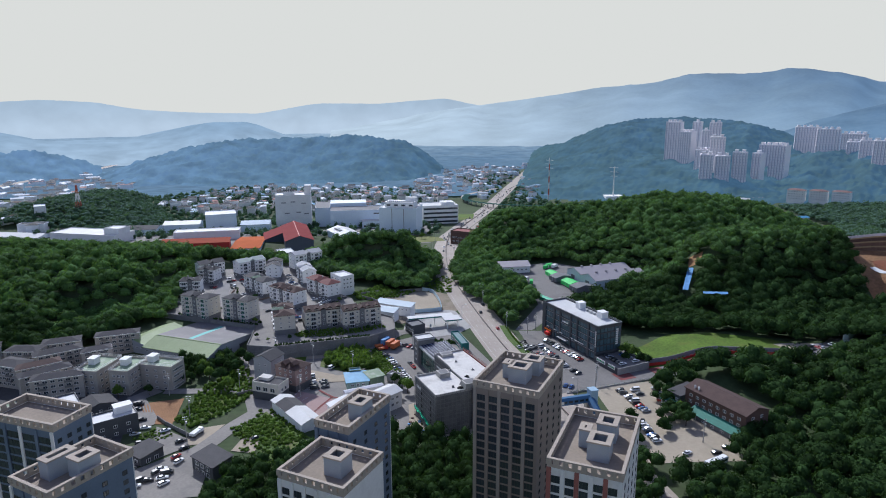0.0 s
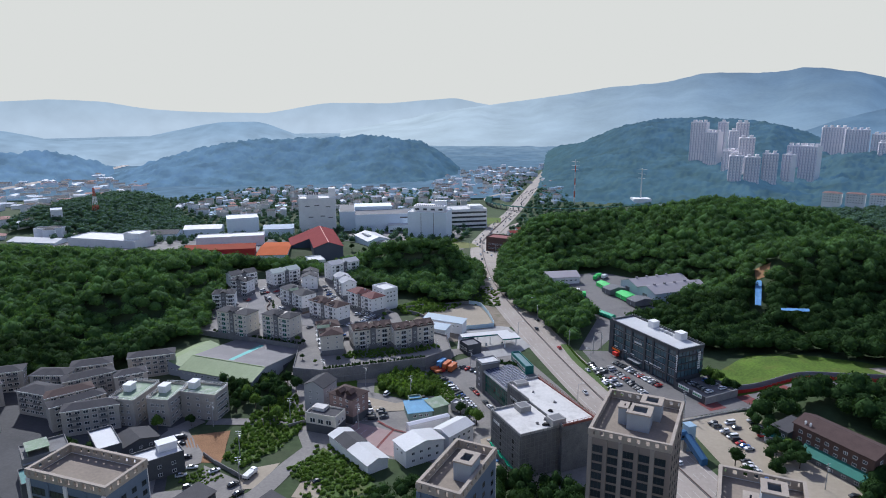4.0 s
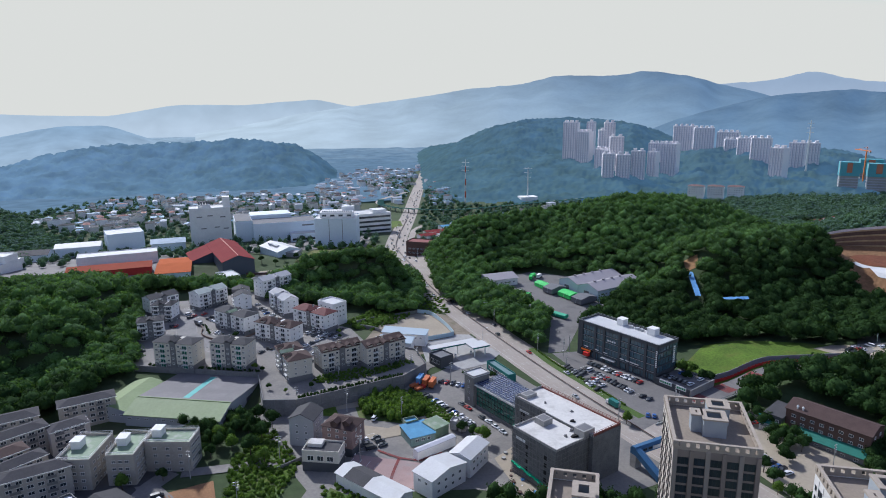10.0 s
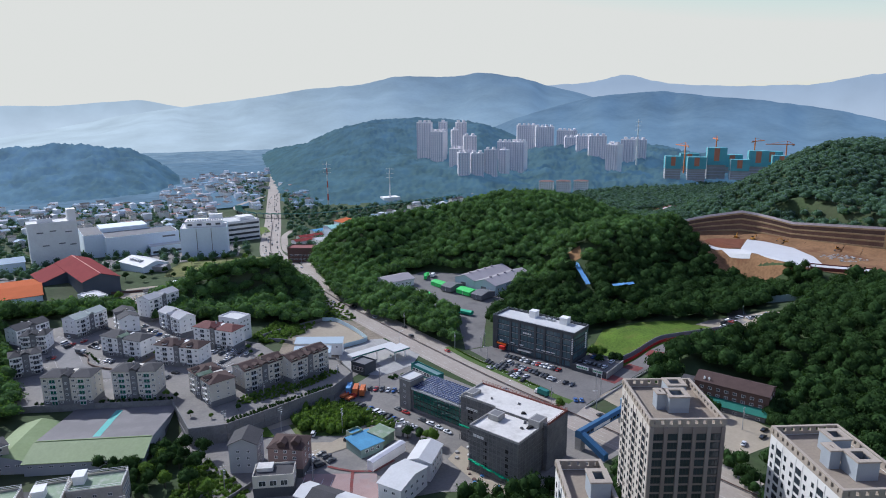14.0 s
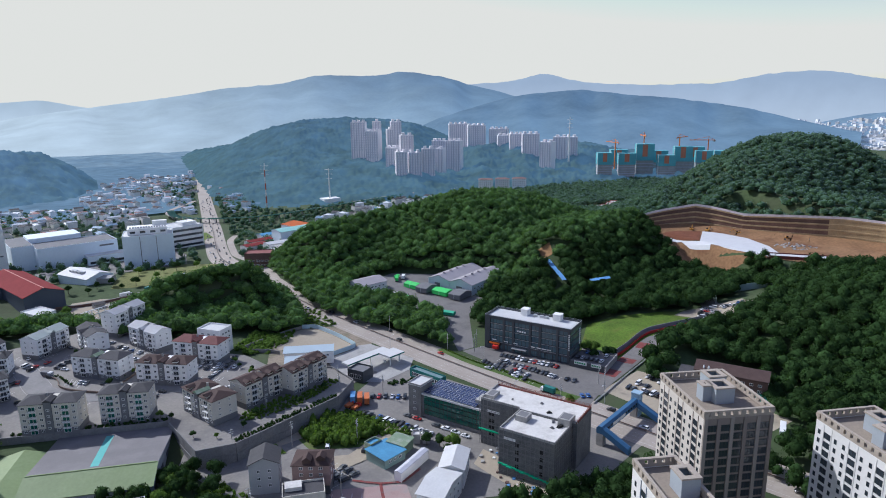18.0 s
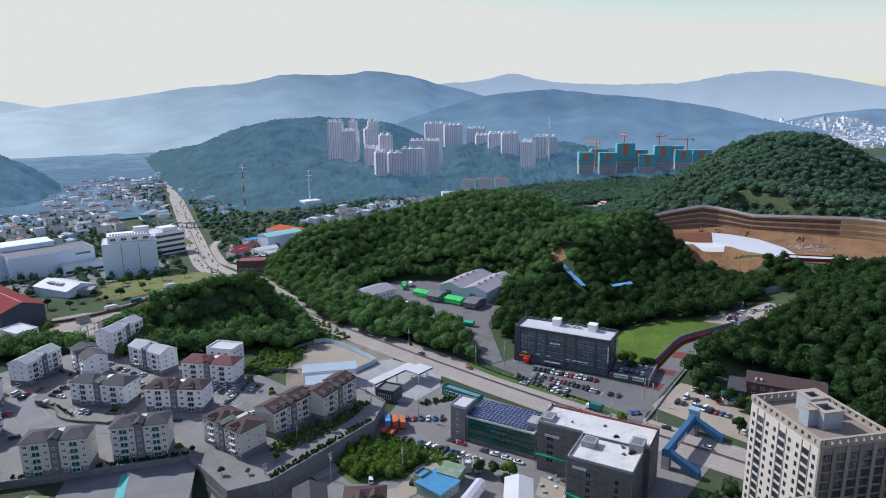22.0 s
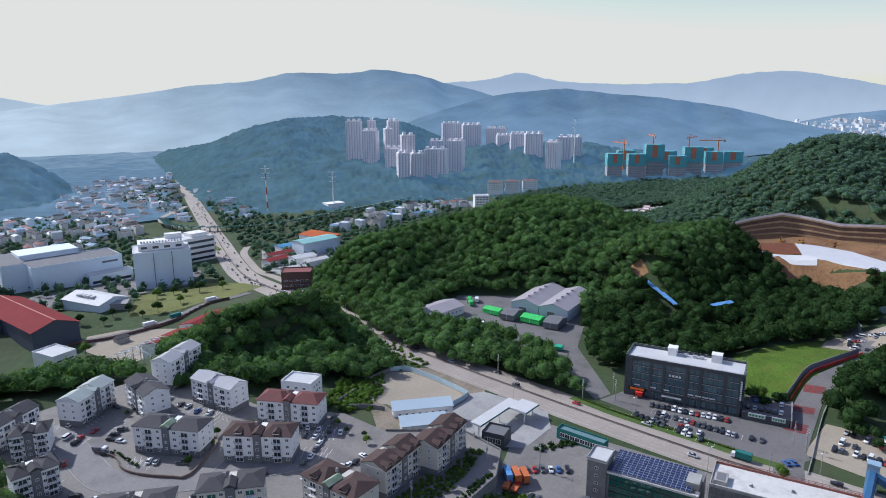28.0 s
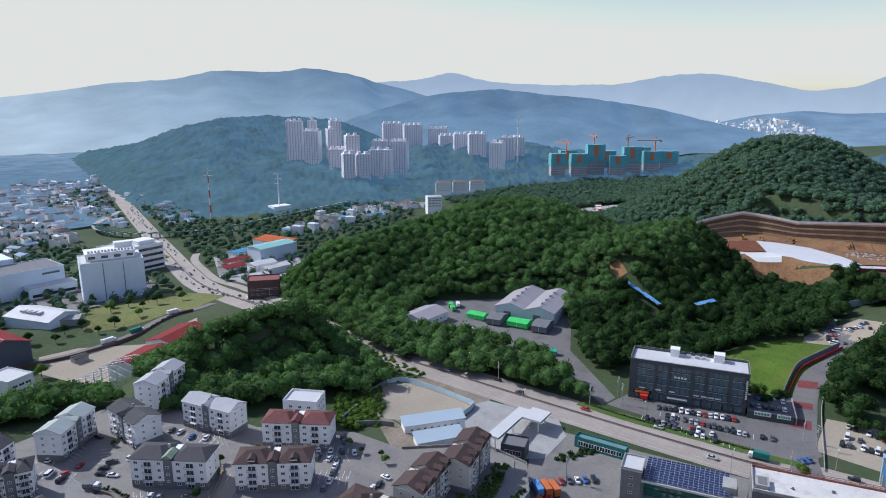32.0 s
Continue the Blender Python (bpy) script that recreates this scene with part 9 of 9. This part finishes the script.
for i, p in enumerate(lp[:-1]):
    d = (lp[i + 1] - p).normalized()
    n = Vector((-d.y, d.x)) * (13 if i % 2 else -13)
    q = p + n
    m_ = pose(q.x, q.y, gz(q.x, q.y), 0, 0, math.degrees(math.atan2(-n.y, -n.x)))
    if first is None:
        first = thing("street_lamp", "slim grey street lamp with a single arm", "street lamp", m_, "street lamps")
        part("pole", Build().rod((0, 0, -0.3), (0, 0, 9.5), 0.14, 6, 0.08), steel, first)
        arm = part("arm", Build().rod((0, 0, 9.4), (2.6, 0, 10.0), 0.07, 5), steel, first)
        part("lamp_head", Build().box(2.2, -0.2, 9.9, 3.1, 0.2, 10.1), line_white, arm, "white lamp head")
    else:
        copy_thing(first, m_)

# ---- garden trees, shrubs, plots ----
def tree(x, y, z, s, h, label="broadleaf tree with a rounded green crown", m=None, k=0):
    e = thing("tree", label, "tree", pose(x, y, z), "garden trees")
    b = Build().rod((0, 0, -0.5), (0, 0, h * 0.55), 0.22, 7, 0.12)
    for i in range(4):
        a = i * 1.6 + k
        b.rod((0, 0, h * 0.38), (math.cos(a) * s * 0.55, math.sin(a) * s * 0.55, h * 0.68), 0.1, 5, 0.04)
    part("trunk", b, bark, e)
    r = np.random.default_rng(k + 50)
    part("crown", canopy_mesh("crown", np.array([[0, 0, h * 0.66], [s * 0.45, 0.2, h * 0.55], [-s * 0.3, s * 0.4, h * 0.6], [0.1, -s * 0.45, h * 0.52]]), np.array([s * 0.75, s * 0.6, s * 0.6, s * 0.55]), np.array([h * 0.36, h * 0.28, h * 0.3, h * 0.26]), TREE_NEAR, m or leaf, r), None, e)
    return e


TREES = [tree(-62, 300, 0, 3.2, 8, k=1), tree(-56, 292, 0, 3.8, 9, k=2, m=leaf), tree(-78, 284, 0, 3.4, 8, k=3, m=leaf_light)]
for i, (x, y) in enumerate(((-90, 283), (-84, 290), (-72, 295), (-66, 288), (-60, 282), (-72, 276), (-80, 272), (-64, 270), (-58, 262), (26, 268), (30, 264), (33, 258), (28, 254), (152, 292), (157, 297), (159, 290), (162, 288), (154, 300), (133, 210), (131, 202), (128, 196), (134, 222), (159, 240), (160, 232), (160, 226), (158, 219), (100, 258), (-120, 212), (-112, 205), (-104, 199), (-130, 216), (-125, 228), (-110, 255), (-96, 258))):
    copy_thing(TREES[i % 3], pose(x, y, gz(x, y), 0, 0, i * 67) @ Matrix.Scale(0.75 + 0.5 * ((i * 7) % 10) / 10, 4))


def shrubs(name, poly, gap, seed, label, size=(0.9, 1.8), tall=(1.0, 2.4), m=None, z=None):
    xy, r = scatter(poly, gap, seed)
    zz = np.array([gz(a, b) if z is None else z for a, b in xy])
    s = r.uniform(*size, len(xy))
    h = r.uniform(*tall, len(xy))
    me = canopy_mesh(name, np.column_stack([xy, zz + h * 0.45]), s, h, TREE_FAR, m or leaf_light, r)
    return tagged(new(name, me), label, "shrubs", kind="stuff")


shrubs("plot_shrubs", [(-16, 308), (4, 318), (10, 300), (16, 290), (2, 286), (-14, 293)], 2.6, 61, "tall bright green shrubs on the empty plot", (1.6, 2.8), (2.5, 5.0))
shrubs("plot_verge", [(10, 318), (16, 312), (28, 282), (22, 278), (10, 290)], 1.9, 62, "bright green weeds beside the parked cars", (0.9, 1.5), (0.8, 1.6))
shrubs("garden_shrubs", [(-72, 262), (-62, 296), (-50, 280), (-44, 262), (-50, 240), (-62, 222), (-72, 228)], 2.3, 63, "dense garden shrubs between the lanes", (0.6, 1.7), (0.5, 2.2))
shrubs("bank_shrubs", [(-36, 243), (-30, 233), (-8, 206), (-14, 186), (-34, 200), (-40, 215)], 3.0, 64, "shrubs on the grass bank", (0.6, 1.6), (0.5, 1.6))
shrubs("terrace_planting", [(-44, 303.4), (-28, 308.4), (8, 319.6), (7, 322), (-28.5, 311), (-45, 306)], 1.4, 65, "hedge planting along the terrace wall", (0.5, 0.9), (0.6, 1.3), leaf, TZ)
shrubs("sand_plot_scrub", [(-8, 400), (12, 408), (20, 428), (4, 432), (-14, 416)], 3.0, 66, "scrub on the edge of the sand plot", (1.2, 2.4), (1.2, 2.6))
shrubs("field_edge_scrub", [(150, 286), (160, 284), (164, 300), (156, 306)], 2.6, 67, "low scrub at the field's corner", (0.9, 1.8), (0.8, 1.6))
shrubs("station_verge", [(44, 334), (62, 326), (60, 322), (42, 330)], 2.2, 68, "green verge behind the forecourt", (0.9, 1.6), (0.8, 1.6), leaf)
wood("tower_garden", [(22, 212), (36, 214), (42, 206), (60, 204), (88, 196), (92, 182), (58, 184), (40, 176), (20, 172), (10, 190)], 5.2, 69, "dark garden trees at the foot of the towers", size=(2.6, 4.0), tall=(7, 12))
wood("west_garden", [(-8, 200), (14, 212), (12, 190), (6, 160), (-20, 150), (-40, 165), (-30, 185)], 5.0, 70, "dark trees between the lanes and the towers", size=(2.4, 3.6), tall=(6, 9))
wood("car_park_trees", [(128, 192), (136, 190), (128, 160), (110, 100), (104, 110), (118, 160)], 5.0, 71, "trees along the main road below the car park", size=(2.4, 3.6), tall=(6, 9))
wood("wood_below_coach", [(135, 176), (180, 186), (186, 120), (214, 72), (170, 40), (130, 90)], 6.0, 72, "dense wood below the gravel car park", size=(3, 4.6), tall=(7, 11))
# rubble and sheeting in the building yard
for i in range(46):
    x, y = 38 + rnd.uniform(-3, 12), 216 + rnd.uniform(-10, 34)
    s = rnd.uniform(0.3, 0.9)
    tagged(part("rubble_block", Build().prism([(s * math.cos(a * 1.05) * (1 + 0.2 * (a % 2)), s * math.sin(a * 1.05)) for a in range(6)], 0, s * 0.8), (concrete, line_white, blue_tarp, brown_brick)[i % 4], at=pose(x, y, gz(x, y) + 0.26, 0, 0, i * 40)), "heap of site rubble and sheeting", "rubble", "rubble in the yard")

wood("house_wood", [(172, 206), (184, 213), (203, 227), (212, 215), (200, 200), (196, 180), (205, 120), (186, 120), (180, 186), (166, 190)], 5.4, 73, "dark trees beside the brown house", size=(2.6, 4.2), tall=(6, 10))
wood("car_park_screen", [(157, 262), (164, 254), (158, 236), (160, 224), (148, 212), (143, 214), (152, 232), (152, 246)], 4.4, 74, "small trees between the gravel car park and the brown house", size=(1.8, 2.8), tall=(4, 7))
shrubs("court_planting", [(-104, 424), (-100, 418), (-98, 408), (-95, 403), (-97, 412), (-101, 424)], 1.5, 75, "clipped shrubs on the court wall", (0.5, 0.9), (0.6, 1.1), leaf, TZ + 0.3)
shrubs("flats_planting", [(-60, 402), (-50, 396), (-44, 386), (-47, 384), (-53, 393), (-62, 398)], 1.8, 76, "shrubs in front of the flats", (0.5, 1.0), (0.6, 1.3), leaf_light, TZ)
shrubs("sand_plot_weeds", [(2, 396), (16, 410), (34, 438), (26, 440), (6, 416), (-4, 402)], 2.6, 77, "weeds and scrub round the sand plot", (0.7, 1.8), (0.5, 1.8))
shrubs("grove_foot_scrub", [(16, 430), (36, 436), (52, 480), (60, 470), (60, 430), (40, 432), (28, 440)], 3.4, 78, "rough grass and scrub at the foot of the grove", (0.9, 1.8), (0.5, 1.4))

# worn red road coating at the junction of lanes
for k, (ln, w) in enumerate((([(-12, 262), (-4, 254), (4, 250)], 1.2), ([(-4, 254), (-8, 244), (-10, 238)], 1.2), ([(4, 250), (14, 254)], 1.2))):
    tagged(ribbon("red_paving", ln, w, rp, 0.42 + 0.03 * k), "worn red coating on the lane junction", "road", kind="structure")
for i, (x, y) in enumerate(((-40, 660), (-28, 664), (-10, 668), (0, 690), (12, 694), (30, 690), (-58, 672), (-66, 660), (-20, 700), (-6, 704), (38, 716), (-86, 604), (-80, 668), (-46, 676))):
    copy_thing(TREES[i % 3], pose(x, y, gz(x, y), 0, 0, i * 51) @ Matrix.Scale(0.8 + 0.45 * ((i * 5) % 7) / 7, 4))
wood("tower_court_trees", [(14, 190), (20, 174), (58, 186), (64, 168), (52, 158), (36, 138), (22, 136), (14, 160)], 5.0, 79, "dark trees between the tower blocks", size=(2.4, 3.8), tall=(6, 10))
for p in ((-34, 398, 60), (-31, 394, 60), (-28, 390, 60), (-25, 386, 60), (-22, 382, 60), (-48, 360, 20), (-45, 357, 20), (-42, 354, 20), (-24, 352, 110), (-21, 353, 110), (-12, 356, 110)):
    car(p[0], p[1], p[2], TZ + 0.05, group="cars on the terrace", where="parked on the terrace")
bay_lines((-36, 400), (-20, 380), 9, 5.0, 60, TZ + 0.055)

# street car park, yards and terrace: cars, bays, planting
for x, y, a in ((-56.1, 193.3, 60), (-58.7, 197.0, 60), (-57.6, 185.1, 20), (-58.0, 181.6, 20), (-60.9, 187.9, 20), (-73.0, 188.9, 35), (-96, 246.6, 20), (-94.4, 241.4, 20), (-87.3, 229.9, 30), (-72, 218.9, 40), (-61.7, 209.3, 40), (-63, 180, 20), (-66, 176, 20), (-84, 182, 60)):
    car(x, y, a, gz(x, y) + 0.38, group="cars in the street car park", where="parked on grey paving")
bay_lines((-62, 189), (-56, 178), 6, 5, 20)
for a, b_, n_, deep, turn in (((-62, 442), (-59.5, 423), 7, 6.0, 32), ((-97, 410), (-92, 404), 3, 5.5, 48), ((-42, 376), (-35, 369), 4, 5.5, 48), ((-35, 389), (-26, 381), 5, 5.5, 70), ((-118, 463), (-110, 457), 3, 5.5, 60)):
    bay_lines(a, b_, n_, deep, turn, TZ + 0.05)
for x, y, a in ((-70.8, 458.5, 20), (-68, 449.1, 40), (-65.8, 445.2, 40), (-92.2, 464.2, -70), (-98, 437.4, -20), (-94.4, 440, -20), (-111.4, 458.1, 40), (-106.3, 458.3, 40), (-97.7, 473.6, 70), (-124.1, 451.5, 60), (-121.3, 440.5, -50), (-89.5, 404.5, 60), (-44.1, 369.9, 50), (-23.5, 360, 100), (-31.4, 357.8, 30), (-34.7, 358.3, 30), (-28, 358.1, 30)):
    car(x, y, a, TZ + 0.05, group="cars on the terrace", where="parked on the terrace")
for i, (x, y) in enumerate(((-69, 415), (-64, 411), (-68, 404), (-73, 400.5), (-80, 395), (-42, 441), (-36, 446), (-46, 438), (-49.5, 409), (-86, 454), (-90, 453), (-20, 388), (-20, 380), (-15.5, 373), (-17.6, 368), (-100, 372), (-96, 369), (-66, 344), (-62, 340), (-58, 318), (-50, 312), (-38, 314), (-30, 322), (-2, 327), (6, 330), (-10, 322))):
    copy_thing(TREES[i % 3], pose(x, y, TZ, 0, 0, i * 67) @ Matrix.Scale(0.34 + 0.22 * ((i * 7) % 10) / 10, 4))
shrubs("flats_hedge", [(-34, 327), (-11, 335), (-9, 329.5), (14, 339), (16, 334), (-8, 322), (-30, 318), (-38, 322)], 1.7, 81, "garden shrubs in front of the long flats", (0.5, 1.1), (0.5, 1.4), leaf_light, TZ)
shrubs("wall_top_planting", [(-122, 361.6), (-64, 339), (-63, 342), (-121, 364.5)], 1.8, 82, "planting along the top of the retaining wall", (0.5, 1.0), (0.5, 1.3), leaf, TZ)
shrubs("yard_weeds", [(-78, 222), (-66, 215), (-72, 210), (-84, 212)], 1.8, 83, "weeds in the walled yard", (0.5, 1.1), (0.4, 1.0))
shrubs("lane_bank", [(-30, 245), (-34, 232), (-44, 222), (-40, 213), (-20, 205), (-8, 212)], 2.2, 84, "rough grass and shrubs below the white shed", (0.7, 1.5), (0.5, 1.4))
wood("yard_trees", [(-96, 300), (-88, 306), (-66, 308), (-60, 300), (-64, 290), (-78, 276), (-90, 268), (-96, 276)], 4.6, 85, "dark trees beside the green-roofed warehouse", size=(2.0, 3.2), tall=(5, 8))
# sheeting and offcuts on the roof of the unfinished building
for i, (u, v, w_, d_) in enumerate(((37.5, -3.8, 3.2, 1.4), (33.5, -1.4, 2.4, 1.0), (35.2, -6.4, 1.8, 1.0), (30, 3, 2.2, 1.2), (24, 9, 1.4, 1.0), (12, 6, 1.2, 0.8))):
    o_ = pose(46.5, 257, 0, 0, 0, -66) @ Vector((u, v, UH + (0.14 if v > 0.3 else -0.86)))
    bq = Build()
    for k in range(5):
        bq.box(-w_ / 2 + 0.2 * k, -d_ / 2 + 0.12 * (k % 3), 0.16 * k, w_ / 2 - 0.15 * k, d_ / 2 - 0.1 * (k % 2), 0.16 * k + 0.15)
    tagged(part("sheet_stack", bq, (black_rubber, grey_wall, concrete_dark)[i % 3], at=pose(o_.x, o_.y, o_.z, 0, 0, i * 50)), "dark folded sheets and offcuts on the roof slab", "building waste", "waste on the roof slab")
